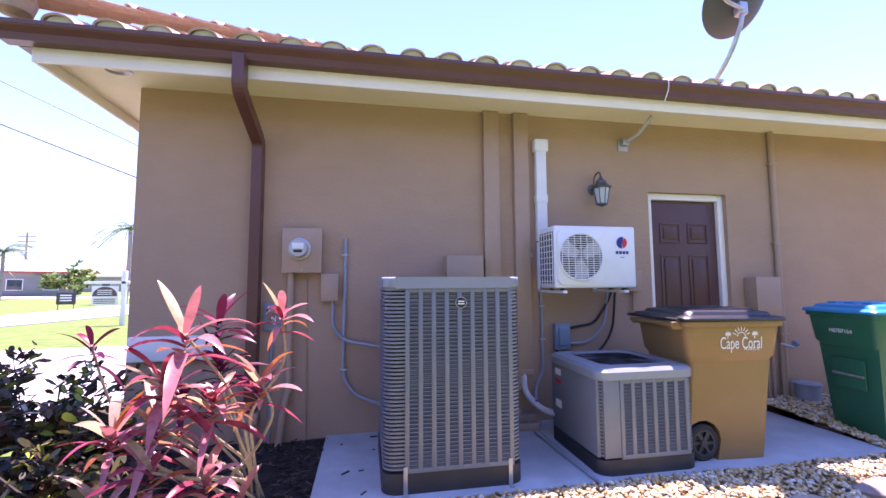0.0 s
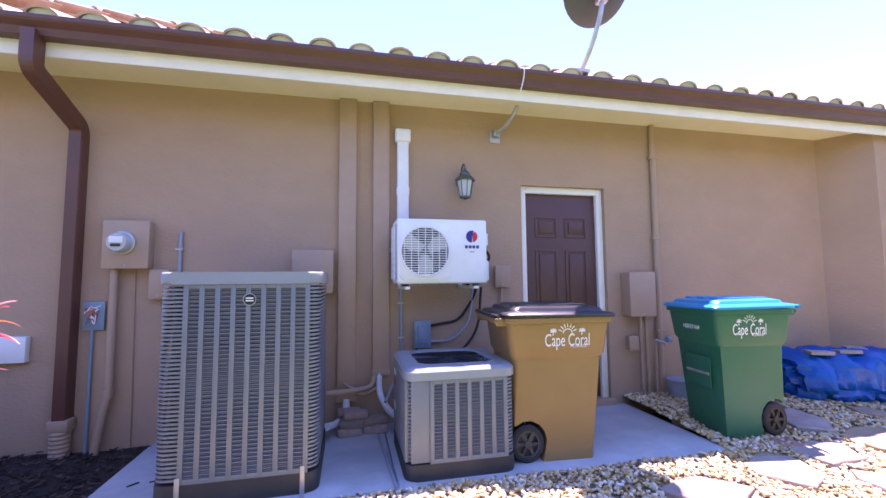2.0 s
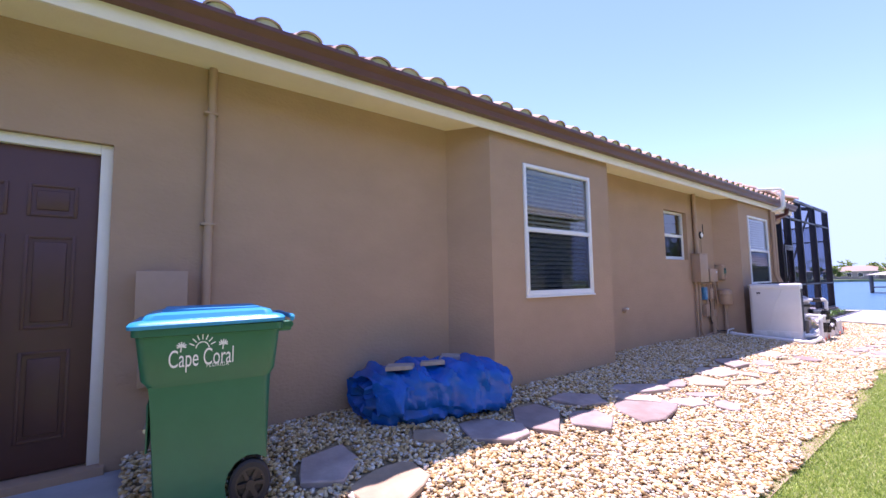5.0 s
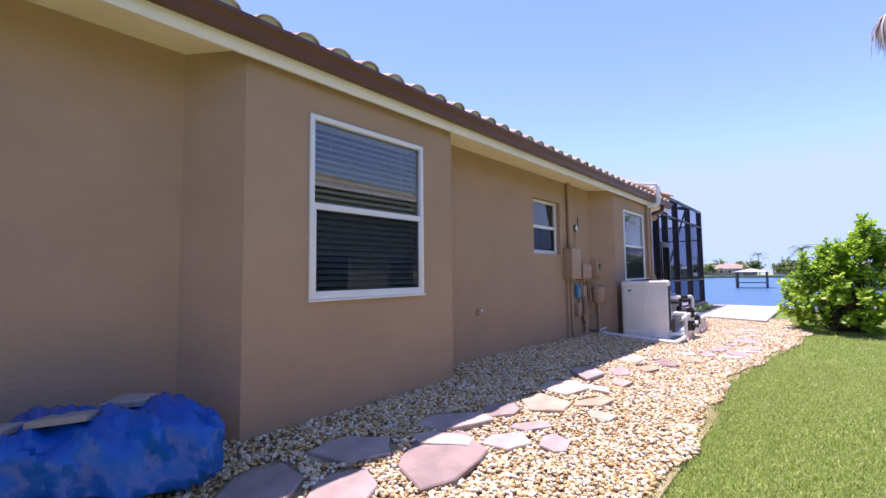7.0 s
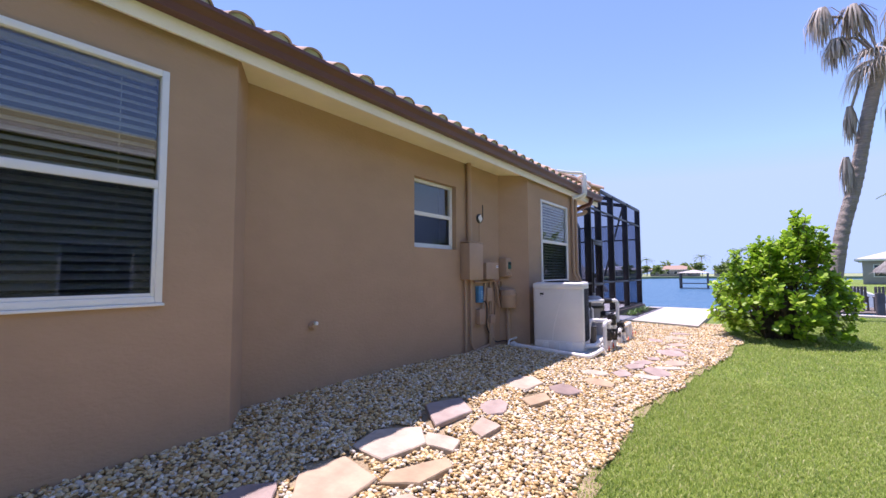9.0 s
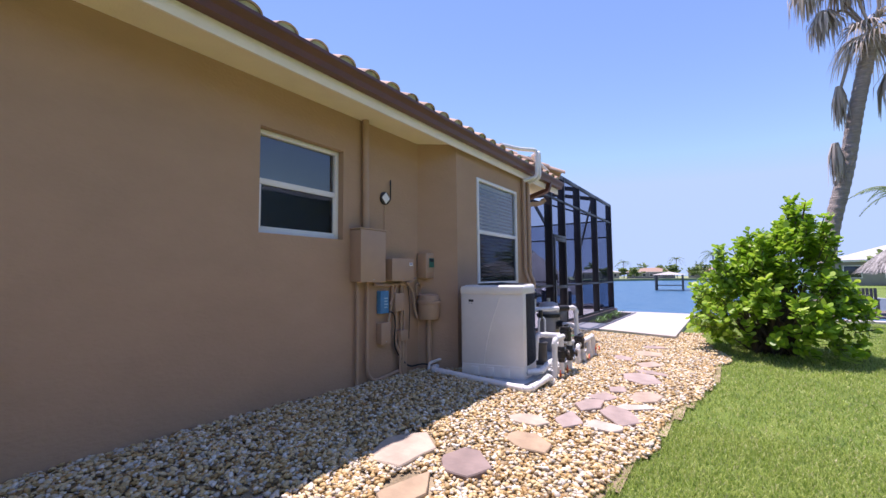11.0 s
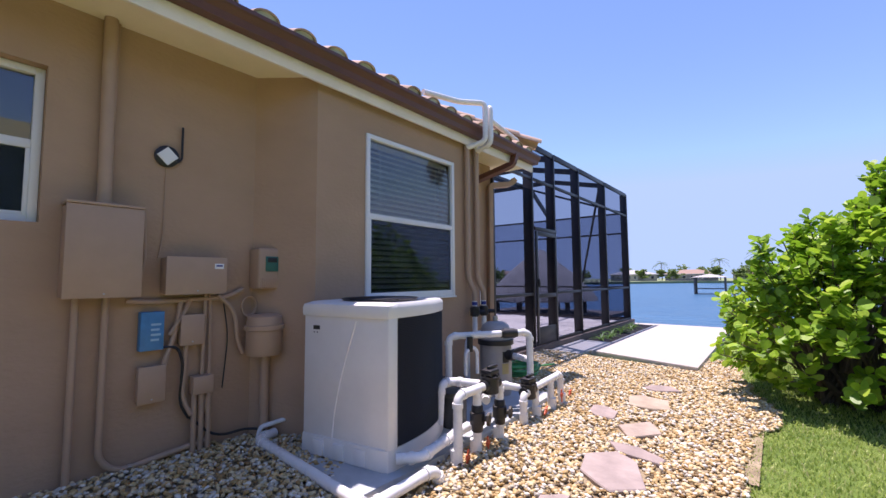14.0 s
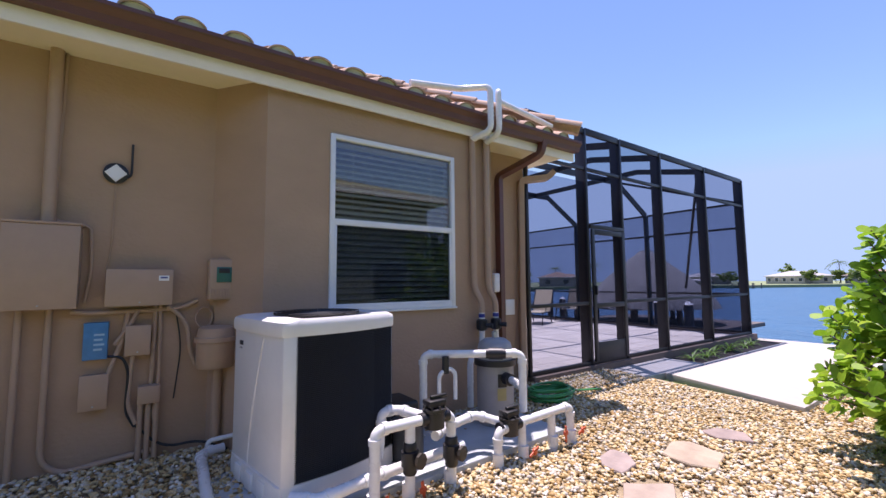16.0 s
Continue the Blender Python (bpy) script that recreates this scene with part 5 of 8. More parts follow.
for x0, x1, zb in ((1.09, 1.245, 0.40), (1.40, 1.55, 0.615)):
    ch = thing("line_chase", "tan sheet-metal refrigerant line chase on the stucco", "line chase")
    pbox("channel", ch, TANPAINT, x0, x1, WALL - 0.062, WALL - 0.002, zb, SOFFIT - 0.006, 0.004)
    pbox("end_cap", ch, TANPAINT, x0 - 0.004, x1 + 0.004, WALL - 0.067, WALL - 0.002, zb - 0.006, zb + 0.05, 0.003)
for pts, r, mm, lab in (
        ([(1.17, WALL - 0.05, 0.42), (1.17, WALL - 0.06, 0.30), (1.09, 3.68, 0.24), (1.02, 3.45, 0.30)], 0.03, PVCGLUE, "white insulated refrigerant line behind the tall condenser"),
        ([(1.46, WALL - 0.04, 0.63), (1.46, WALL - 0.06, 0.45), (1.52, 3.55, 0.36), (1.60, 3.25, 0.38)], 0.028, PVCGLUE, "white insulated refrigerant line to the low condenser"),
        ([(1.42, WALL - 0.04, 0.63), (1.40, WALL - 0.08, 0.52), (1.2, 3.72, 0.50), (1.0, 3.5, 0.55)], 0.022, TANPAINT, "tan insulated refrigerant line behind the condensers"),
        ([(1.15, WALL - 0.05, 0.56), (1.3, 3.76, 0.44), (1.44, 3.79, 0.5)], 0.02, TANPAINT, "tan pipe loop beside the line chase")):
    ln = thing("refrigerant_line", lab, "pipe")
    ptube("pipe", ln, mm, pts, r, 0.12)
dl = thing("drain_line", "thin grey drain line lying on the concrete pad", "pipe")
ptube("pipe", dl, GREYPLASTIC, [(1.44, 3.5, SLAB + 0.012), (1.47, 2.9, SLAB + 0.012), (1.49, 2.56, SLAB + 0.012)], 0.012, 0.05)
BRICK = material("weathered_brick", (0.36, 0.26, 0.21), 0.9, vary=0.25, scale=14, bump=0.004, bump_scale=50, per_object=0.25)
for k, (bx, by, bz, a) in enumerate(((1.20, 3.60, 0, 8), (1.42, 3.62, 0, -4), (1.22, 3.61, 0.062, -6), (1.41, 3.66, 0.062, 12), (1.25, 3.64, 0.124, 5), (1.20, 3.72, 0.124, 3))):
    bm = bmesh.new()
    box(bm, -0.1, 0.1, -0.048, 0.048, 0, 0.058, 0.006)
    bk = solid("brick", bm, BRICK, "weathered brown brick stacked against the wall", "brick", "brick stack behind the condensers")
    bk.matrix_world = pose(bx, by, SLAB + bz, 0, 0, a)
gd = thing("grey_riser", "grey flexible conduit running down beside the line chase", "conduit")
ptube("conduit_pipe", gd, GREYPLASTIC, [(1.665, WALL - 0.02, 1.47), (1.665, WALL - 0.02, 0.62), (1.58, WALL - 0.04, 0.50), (1.50, 3.6, 0.42)], 0.013, 0.1)
for zz in (1.25, 0.93):
    pbox("pipe_clip", gd, STEEL, 1.635, 1.695, WALL - 0.036, WALL - 0.002, zz, zz + 0.014, 0.002)
gf = wall_box("outdoor_outlet", "blue-grey weatherproof outlet box on the stucco", 1.79, 1.935, 0.845, 1.085, 0.06, BLUEGREY, category="outlet")
pbox("flip_lid", gf, BLUEGREY, 1.815, 1.912, WALL - 0.09, WALL - 0.066, 0.88, 1.05, 0.008)
ptube("outlet_conduit", gf, GREYPLASTIC, [(1.935, WALL - 0.03, 0.89), (2.15, WALL - 0.03, 0.89), (2.33, WALL - 0.03, 1.05), (2.36, WALL - 0.06, 1.40)], 0.014, 0.12)
ptube("outlet_conduit", gf, BLACKPLASTIC, [(1.80, WALL - 0.03, 0.845), (1.86, WALL - 0.03, 0.74), (2.2, WALL - 0.04, 0.74), (2.42, WALL - 0.03, 0.98), (2.45, WALL - 0.05, 1.40)], 0.012, 0.15)
jb = wall_box("switch_box", "small tan covered switch box beside the door", 2.60, 2.745, 1.40, 1.60, 0.06, category="switch box")
ptube("stub_conduit", jb, TANPAINT, [(2.665, WALL - 0.03, 1.40), (2.665, WALL - 0.03, 1.15)], 0.012, 0)

lantern = thing("wall_lantern", "aged pewter coach lantern with clear glass on the wall", "wall lamp")
lx, ly, lz = 2.265, WALL - 0.17, 2.42
bm = bmesh.new()
lathe(bm, [(0.004, 0.0), (0.045, 0.0), (0.055, 0.01), (0.035, 0.022), (0.004, 0.026)], segs=18, m=Matrix.Translation((lx, WALL, lz + 0.02)) @ pose(0, 0, 0, 90))
part("back_plate", bm, BRASSY, lantern)
ptube("scroll_arm", lantern, BRASSY, [(lx, WALL - 0.02, lz + 0.02), (lx, WALL - 0.05, lz + 0.16), (lx, ly + 0.02, lz + 0.18), (lx, ly, lz + 0.12)], 0.008, 0.05, 8)
bm = bmesh.new()
lathe(bm, [(0.004, 0.13), (0.012, 0.125), (0.02, 0.10), (0.05, 0.075), (0.055, 0.05), (0.10, 0.01), (0.098, 0.0), (0.004, 0.0)], (lx, ly, lz), 8)
part("roof", bm, BRASSY, lantern, smooth=False)
bm = bmesh.new()
lathe(bm, [(0.078, 0.0), (0.05, -0.15)], (lx, ly, lz - 0.002), 8)
part("lantern_glass", bm, LAMPGLASS, lantern, "clear bevelled glass", smooth=False)
bm = bmesh.new()
for k in range(8):
    a = 2 * math.pi * k / 8
    tube(bm, [(lx + 0.08 * math.cos(a), ly + 0.08 * math.sin(a), lz), (lx + 0.052 * math.cos(a), ly + 0.052 * math.sin(a), lz - 0.155)], 0.005, 5)
lathe(bm, [(0.004, -0.185), (0.02, -0.175), (0.056, -0.165), (0.056, -0.152), (0.004, -0.150)], (lx, ly, lz), 8)
part("cage", bm, BRASSY, lantern)

arm = thing("mast_bracket", "galvanised pipe arm on a wall foot under the soffit", "bracket")
pbox("foot", arm, STEEL, 2.58, 2.69, WALL - 0.012, WALL - 0.001, 2.87, 3.0, 0.003)
pbox("clevis", arm, STEEL, 2.60, 2.67, WALL - 0.07, WALL - 0.012, 2.92, 2.99, 0.006)
ptube("arm_pipe", arm, STEEL, [(2.635, WALL - 0.05, 2.95), (2.70, WALL - 0.17, 2.99), (2.76, 3.52, 3.14)], 0.02, 0.08)
wire = thing("white_cable", "white cable looped over the gutter lip", "cable")
ptube("cable", wire, PRINTWHITE, [(2.70, 3.30, 3.40), (2.69, 3.19, 3.345), (2.68, 3.185, 3.25), (2.66, 3.23, 3.13)], 0.005, 0.03, 6)

cond = thing("wall_conduit", "tan conduit running up the stucco to the soffit", "conduit")
ptube("conduit_pipe", cond, TANPAINT, [(4.49, WALL - 0.025, SOFFIT), (4.475, WALL - 0.025, 0.22)], 0.032, 0)
for zz in (2.8, 1.9, 0.9):
    pbox("pipe_strap", cond, TANPAINT, 4.43, 4.53, WALL - 0.06, WALL - 0.002, zz, zz + 0.02, 0.002)
b2 = wall_box("utility_cabinet", "tall tan utility cabinet beside the door", 4.04, 4.34, 1.08, 1.53, 0.15, category="electrical box")
for xx in (4.22, 4.29):
    ptube("cabinet_conduit", b2, TANPAINT, [(xx, WALL - 0.05, 1.09), (xx + 0.01, WALL - 0.05, 0.2)], 0.016, 0)
wall_box("small_outlet_box", "small tan outlet box under the utility cabinet", 4.07, 4.17, 0.72, 0.86, 0.07)
bib = thing("hose_bib", "brass hose tap on a white pipe with blue handle", "tap")
ptube("supply_pipe", bib, TANPAINT, [(4.36, WALL - 0.10, 0.20), (4.36, WALL - 0.10, 0.82)], 0.014, 0)
pcyl("spout", bib, STEEL, (4.36, WALL - 0.10, 0.82), (4.42, WALL - 0.19, 0.79), 0.014)
pcyl("tap_handle", bib, BLUEGREY, (4.44, WALL - 0.17, 0.83), (4.48, WALL - 0.17, 0.83), 0.03)
bucket = thing("plastic_pot", "grey lidded plastic pot half sunk in gravel", "pot")
bm = bmesh.new()
lathe(bm, [(0.10, 0.20), (0.115, 0.40), (0.125, 0.405), (0.125, 0.42), (0.11, 0.425), (0.02, 0.43)], (4.56, 3.66, 0), 22)
part("pot_body", bm, GREYPLASTIC, bucket)

# satellite dish on the roof edge
dish = thing("satellite_dish", "dark grey satellite dish on a bent steel roof mast", "satellite dish")
ptube("mast", dish, STEEL, [(3.36, 3.40, 3.44), (3.39, 3.2, 3.66), (3.41, 3.08, 3.92), (3.43, 3.10, 4.06)], 0.022, 0.12)
pbox("mast_foot", dish, STEEL, 3.28, 3.44, 3.34, 3.46, 3.46, 3.49, 0.004)
bm = bmesh.new()
rr = 0.34
m = look((3.42, 3.08, 4.14), (3.42 - 0.08, 3.08 + 0.75, 4.14 + 0.55))
m = m @ pose(0, 0, 0, 180)
prof = [(0.004, -0.01)] + [(rr * k / 8, 0.07 * (k / 8) ** 2) for k in range(1, 9)] + [(rr + 0.008, 0.075), (rr, 0.085)] + [(rr * k / 8, 0.07 * (k / 8) ** 2 + 0.01) for k in range(7, 0, -1)] + [(0.004, 0.01)]
lathe(bm, prof, segs=36, m=m)
part("reflector", bm, material("dark_grey_dish", (0.06, 0.065, 0.07), 0.45, vary=0.08), dish)
pbox("clamp", dish, STEEL, 3.38, 3.47, 3.06, 3.14, 3.99, 4.11, 0.01)
ptube("feed_arm", dish, STEEL, [(3.40, 3.06, 4.03), (3.15, 2.96, 3.99), (2.99, 2.92, 4.05), (2.96, 2.92, 4.13)], 0.016, 0.04)
for dx in (0, 0.09):
    pcyl("feed_horn", dish, PRINTWHITE, (2.96 + dx, 2.92, 4.12), (3.03 + dx, 2.95, 4.17), 0.033)

# coil of wire on the soffit
coil = thing("wire_coil", "coil of old grey wire hanging from the soffit", "wire coil")
for k in range(4):
    ptube("wire_loop", coil, STEEL, [(-1.98 + (0.075 + 0.006 * k) * math.cos(a * 0.35) + 0.008 * k, 3.50 + (0.06 + 0.004 * k) * math.sin(a * 0.35), SOFFIT - 0.012 - 0.005 * k) for a in range(19)], 0.004, 0, 5)

# ---- fittings on the middle wall ----
spig = thing("wall_spigot_cover", "small tan round spigot cover on the stucco", "wall fitting")
bm = bmesh.new()
lathe(bm, [(0.045, 0.0), (0.045, 0.02), (0.03, 0.035), (0.03, 0.05), (0.004, 0.055)], segs=18, m=Matrix.Translation((10.60, WALL, 0.90)) @ pose(0, 0, 0, 90))
part("cover_plate", bm, TANPAINT, spig)
pbox("nub", spig, PVC, 10.585, 10.62, WALL - 0.085, WALL - 0.05, 0.91, 0.945, 0.005)

panel = wall_box("breaker_panel", "large tan electrical panel with a flat door", 13.28, 13.66, 1.335, 1.90, 0.17, category="electrical panel")
pbox("hood", panel, TANPAINT, 13.272, 13.668, WALL - 0.185, WALL - 0.003, 1.908, 1.925, 0.003)
ptube("riser", panel, TANPAINT, [(13.475, WALL - 0.05, 1.92), (13.465, WALL - 0.05, SOFFIT)], 0.04, 0)
for xx in (13.36, 13.51):
    pts = [(xx, WALL - 0.04, 1.34), (xx, WALL - 0.04, 0.12)] if xx < 13.4 else [(xx, WALL - 0.04, 1.34), (xx, WALL - 0.04, 0.30), (xx + 0.1, WALL - 0.05, 0.20), (14.15, WALL - 0.05, 0.25)]
    ptube("lower_conduit", panel, TANPAINT, pts, 0.02, 0.1)
ptube("side_conduit", panel, TANPAINT, [(13.69, WALL - 0.02, 1.36), (13.72, WALL - 0.02, 1.60), (13.705, WALL - 0.02, 1.92), (13.50, WALL - 0.02, 1.95), (13.515, WALL - 0.02, SOFFIT)], 0.011, 0.04, 8)
bx = wall_box("control_box", "low wide tan control box with a white label", 13.82, 14.215, 1.34, 1.60, 0.14, category="control box")
pbox("label_plate", bx, PRINTWHITE, 14.13, 14.195, WALL - 0.152, WALL - 0.1485, 1.52, 1.56, 0.001)
pbox("label_bar", bx, LOGOBLUE, 14.14, 14.185, WALL - 0.154, WALL - 0.1525, 1.538, 1.55, 0)
ptube("lower_run", bx, TANPAINT, [(13.62, WALL - 0.03, 1.30), (13.74, WALL - 0.03, 1.285), (14.28, WALL - 0.03, 1.30), (14.40, WALL - 0.03, 1.36)], 0.018, 0.06)
tm = thing("salt_controller", "tan pool controller with a small green display", "controller")
pbox("enclosure", tm, TANPAINT, 14.46, 14.70, WALL - 0.17, WALL - 0.002, 1.36, 1.70, 0.02, segs=3)
pbox("display_panel", tm, material("green_display", (0.02, 0.13, 0.10), 0.3), 14.515, 14.625, WALL - 0.178, WALL - 0.168, 1.505, 1.63, 0.004)
pbox("display_window", tm, BLACKPLASTIC, 14.53, 14.61, WALL - 0.181, WALL - 0.176, 1.58, 1.62, 0.002)
for k in range(12):
    pbox("vent_rib", tm, TANPAINT, 14.475 + k * 0.018, 14.483 + k * 0.018, WALL - 0.176, WALL - 0.166, 1.37, 1.45, 0.001)
bl = thing("blue_label_box", "blue plastic timer cover with pale lettering bars", "timer box")
pbox("cover", bl, material("faded_blue_plastic", (0.05, 0.22, 0.42), 0.45, vary=0.2, scale=14), 13.70, 13.84, WALL - 0.07, WALL - 0.002, 0.955, 1.22, 0.005)
for k in range(4):
    pbox("lettering_bar", bl, material("pale_blue_print", (0.30, 0.50, 0.62), 0.5), 13.76, 13.81 + 0.01 * (k % 2), WALL - 0.0725, WALL - 0.0705, 1.02 + k * 0.035, 1.035 + k * 0.035, 0)
s1 = wall_box("small_box", "small square tan junction box", 13.945, 14.09, 0.97, 1.18, 0.08)
s2 = wall_box("small_box", "small square tan junction box", 13.70, 13.85, 0.61, 0.845, 0.08)
s3 = wall_box("conduit_body", "tan conduit fitting over three risers", 14.03, 14.17, 0.60, 0.73, 0.10, cover=False)
for xx, zb in ((14.05, 0.1), (14.10, 0.1), (14.15, 0.12)):
    ptube("riser", s3, TANPAINT, [(xx, WALL - 0.06, 0.62), (xx, WALL - 0.07, zb)], 0.019, 0)
for pts, r, mm in (
        ([(13.95, WALL - 0.03, 1.29), (13.93, WALL - 0.04, 1.1), (13.85, WALL - 0.05, 0.85), (13.84, WALL - 0.05, 0.72)], 0.017, TANPAINT),
        ([(14.01, WALL - 0.04, 1.30), (13.97, WALL - 0.05, 1.2), (13.88, WALL - 0.05, 1.05)], 0.014, TANPAINT),
        ([(14.12, WALL - 0.03, 1.34), (14.11, WALL - 0.03, 0.72)], 0.015, TANPAINT),
        ([(14.15, WALL - 0.03, 1.34), (14.16, WALL - 0.04, 0.75), (14.13, WALL - 0.06, 0.5), (14.15, WALL - 0.06, 0.42)], 0.012, TANPAINT),
        ([(13.84, WALL - 0.05, 0.97), (13.93, WALL - 0.06, 0.96), (13.97, WALL - 0.06, 0.85), (13.96, WALL - 0.05, 0.55), (14.02, WALL - 0.06, 0.44)], 0.010, BLACKPLASTIC),
        ([(13.99, WALL - 0.05, 0.97), (13.97, WALL - 0.05, 0.60), (14.03, WALL - 0.07, 0.46)], 0.016, TANPAINT),
        ([(14.20, WALL - 0.04, 1.32), (14.33, WALL - 0.05, 1.20), (14.36, WALL - 0.05, 0.95), (14.40, WALL - 0.06, 0.85)], 0.016, TANPAINT),
        ([(14.02, WALL - 0.05, 0.45), (14.2, WALL - 0.08, 0.25), (14.45, WALL - 0.10, 0.27), (14.62, 3.6, 0.2)], 0.010, BLACKPLASTIC),
        ([(14.25, WALL - 0.02, 1.30), (14.3, WALL - 0.02, 1.0), (14.26, WALL - 0.03, 0.6)], 0.005, BLACKPLASTIC)):
    cc = thing("wall_cable", "tan-painted cable looping between the wall boxes" if mm is TANPAINT else "black cable looping between the wall boxes", "cable")
    ptube("cable", cc, mm, pts, r, 0.12, 8)
cl = thing("cable_coil", "small coil of tan cable hanging on the wall", "cable coil")
for k in range(3):
    ptube("loop", cl, TANPAINT, [(14.45 + 0.06 * math.cos(a * 0.35), WALL - 0.03 - 0.008 * k, 1.22 + (0.075 + 0.004 * k) * math.sin(a * 0.35)) for a in range(19)], 0.006, 0, 6)
rd = thing("round_conduit_head", "round tan weather head on a pipe riser", "conduit fitting")
bm = bmesh.new()
lathe(bm, [(0.13, 0.83), (0.14, 0.85), (0.14, 1.03), (0.155, 1.035), (0.155, 1.07), (0.14, 1.075), (0.13, 1.14), (0.10, 1.155), (0.01, 1.16)], (14.53, WALL - 0.15, 0), 26)
part("housing", bm, TANPAINT, rd)
pcyl("riser", rd, TANPAINT, (14.545, WALL - 0.14, 0.10), (14.545, WALL - 0.14, 0.84), 0.036)
therm = thing("wireless_sensor", "white round wireless sensor with a black antenna", "sensor")
bm = bmesh.new()
lathe(bm, [(0.078, 0.0), (0.078, 0.022), (0.064, 0.03), (0.004, 0.03)], segs=28, m=Matrix.Translation((13.83, WALL, 2.34)) @ pose(0, 0, 0, 90))
part("bezel", bm, BLACKPLASTIC, therm)
bm = bmesh.new()
lathe(bm, [(0.070, 0.03), (0.066, 0.037), (0.004, 0.038)], segs=4, m=Matrix.Translation((13.83, WALL, 2.34)) @ pose(0, 0, 0, 90))
part("face", bm, PRINTWHITE, therm)
ptube("antenna", therm, BLACKPLASTIC, [(13.90, WALL - 0.02, 2.31), (13.925, WALL - 0.02, 2.34), (13.925, WALL - 0.02, 2.58)], 0.008, 0.02, 8)
ptube("lead", therm, TANPAINT, [(13.83, WALL - 0.006, 2.26), (13.825, WALL - 0.006, 1.75), (13.80, WALL - 0.01, 1.60)], 0.005, 0.1, 6)

# ---- pipes at the far eave ----
for xx, zz in ((16.96, 3.12), (17.16, 3.12)):
    sp = thing("solar_pipe", "tan-painted pool pipe rising to the roof", "pipe")
    ptube("riser", sp, TANPAINT, [(xx, BAY - 0.05, SOFFIT - 0.06), (xx, BAY - 0.05, 1.42), (xx + 0.06, BAY - 0.10, 1.28), (xx + 0.06, BAY - 0.10, 1.16)], 0.034, 0.08)
    ptube("white_section", sp, PVC, [(xx + 0.06, BAY + 0.02 - 0.12, 1.165), (xx + 0.06, BAY + 0.02 - 0.12, 0.72)], 0.031, 0)
    bm = bmesh.new()
    lathe(bm, [(0.04, 0.97), (0.06, 0.985), (0.06, 1.08), (0.04, 1.095)], (xx + 0.06, BAY + 0.02 - 0.12, 0), 16)
    v = part("valve_body", bm, BLACKPLASTIC, sp)
    pcyl("valve_handle", v, BLACKPLASTIC, (xx + 0.06, BAY + 0.02 - 0.19, 1.03), (xx + 0.10, BAY + 0.02 - 0.25, 1.03), 0.025)
    pcyl("primer_band", sp, LOGOBLUE, (xx + 0.06, BAY + 0.02 - 0.12, 1.11), (xx + 0.06, BAY + 0.02 - 0.12, 1.15), 0.0345)
    ex = 17.04 if xx < 17.1 else 17.16
    ptube("eave_pipe", sp, PVC, [(xx, BAY - 0.05, SOFFIT - 0.07), (xx, BAY - 0.07, 3.08), (ex, 3.14, 3.14), (ex, 3.14, 3.62), (ex + (-0.25 if xx < 17.1 else 0.2), 3.36, 3.62), (ex + (-0.85 if xx < 17.1 else 1.2), 3.42, 3.55)], 0.034, 0.07)
ptube("cross_pipe", thing("cross_pipe", "white pool pipe linking the risers to the filter", "pipe"), PVC, [(17.22, BAY - 0.10, 0.76), (17.02, BAY - 0.10, 0.76), (16.85, BAY - 0.10, 0.70), (16.85, BAY - 0.10, 0.20)], 0.033, 0.09)
downspout("glossy brown downspout with an offset at the far eave", GUTTER, [(18.02, 3.27, 3.24), (18.0, 3.30, 3.08), (17.74, WALL - 0.05, 2.86), (17.74, WALL - 0.05, 0.20)], 0.085, 0.07)
downspout("tan downspout at the house corner with a bronze offset", TANPAINT, [(18.62, 3.62, 3.02), (18.55, 3.66, 2.93), (18.14, WALL - 0.05, 2.86), (18.10, WALL - 0.05, 0.18)], 0.10, 0.075)
acc = thing("white_switch_box", "white weatherproof switch box on the wall end", "switch box")
pbox("cover", acc, PVC, 17.60, 17.70, WALL - 0.09, WALL - 0.002, 1.36, 1.60, 0.02, segs=3)
pbox("plate", thing("white_plate", "blank white plate on the wall end", "wall plate"), WHITE, 17.86, 18.02, WALL - 0.012, WALL - 0.001, 1.06, 1.26, 0.004)

# ---- pool heater and pump set ----
PADZ = 0.16
JETBLACK = material("matt_black_plastic", (0.010, 0.010, 0.011), 0.6, vary=0.15, scale=20)
pad2 = thing("equipment_pad", "grey concrete pad under the pool equipment", "pad", kind="structure")
bm = bmesh.new()
prism(bm, [(14.42, 2.36), (15.55, 2.36), (15.56, 2.33), (17.20, 2.40), (17.25, 3.38), (14.36, 3.45)], -0.02, PADZ, 0.015)
part("slab", bm, CONCRETE, pad2)

hp = thing("pool_heat_pump", "cream-white pool heat pump with a curved black grille", "heat pump")
A, B, C, D = (14.60, 3.22), (14.725, 2.455), (15.60, 2.70), (15.50, 3.36)
hull = [A, (14.615, 3.10), (14.725, 2.49), (14.745, 2.455), (14.79, 2.445), (14.83, 2.45)]
grille = []
for k in range(17):
    s = k / 16
    p = Vector(B).lerp(Vector(C), 0.10 + 0.88 * s)
    nrm = Vector((0.27, -0.96))
    grille.append(tuple(p + nrm * 0.085 * math.sin(math.pi * (0.12 + 0.8 * s))))
back = [(15.60, 2.78), (15.55, 3.30), D, (15.40, 3.40), (14.70, 3.28)]


def inset(pts, d):
    n = len(pts)
    cx, cy = sum(p[0] for p in pts) / n, sum(p[1] for p in pts) / n
    return [(cx + (x - cx) * (1 - d), cy + (y - cy) * (1 - d)) for x, y in pts]


shell = hull + grille + back
bm = bmesh.new()
prism(bm, inset(shell, 0.05), PADZ + 0.13, 1.16)
part("inner_coil", bm, ACDARK, hp)
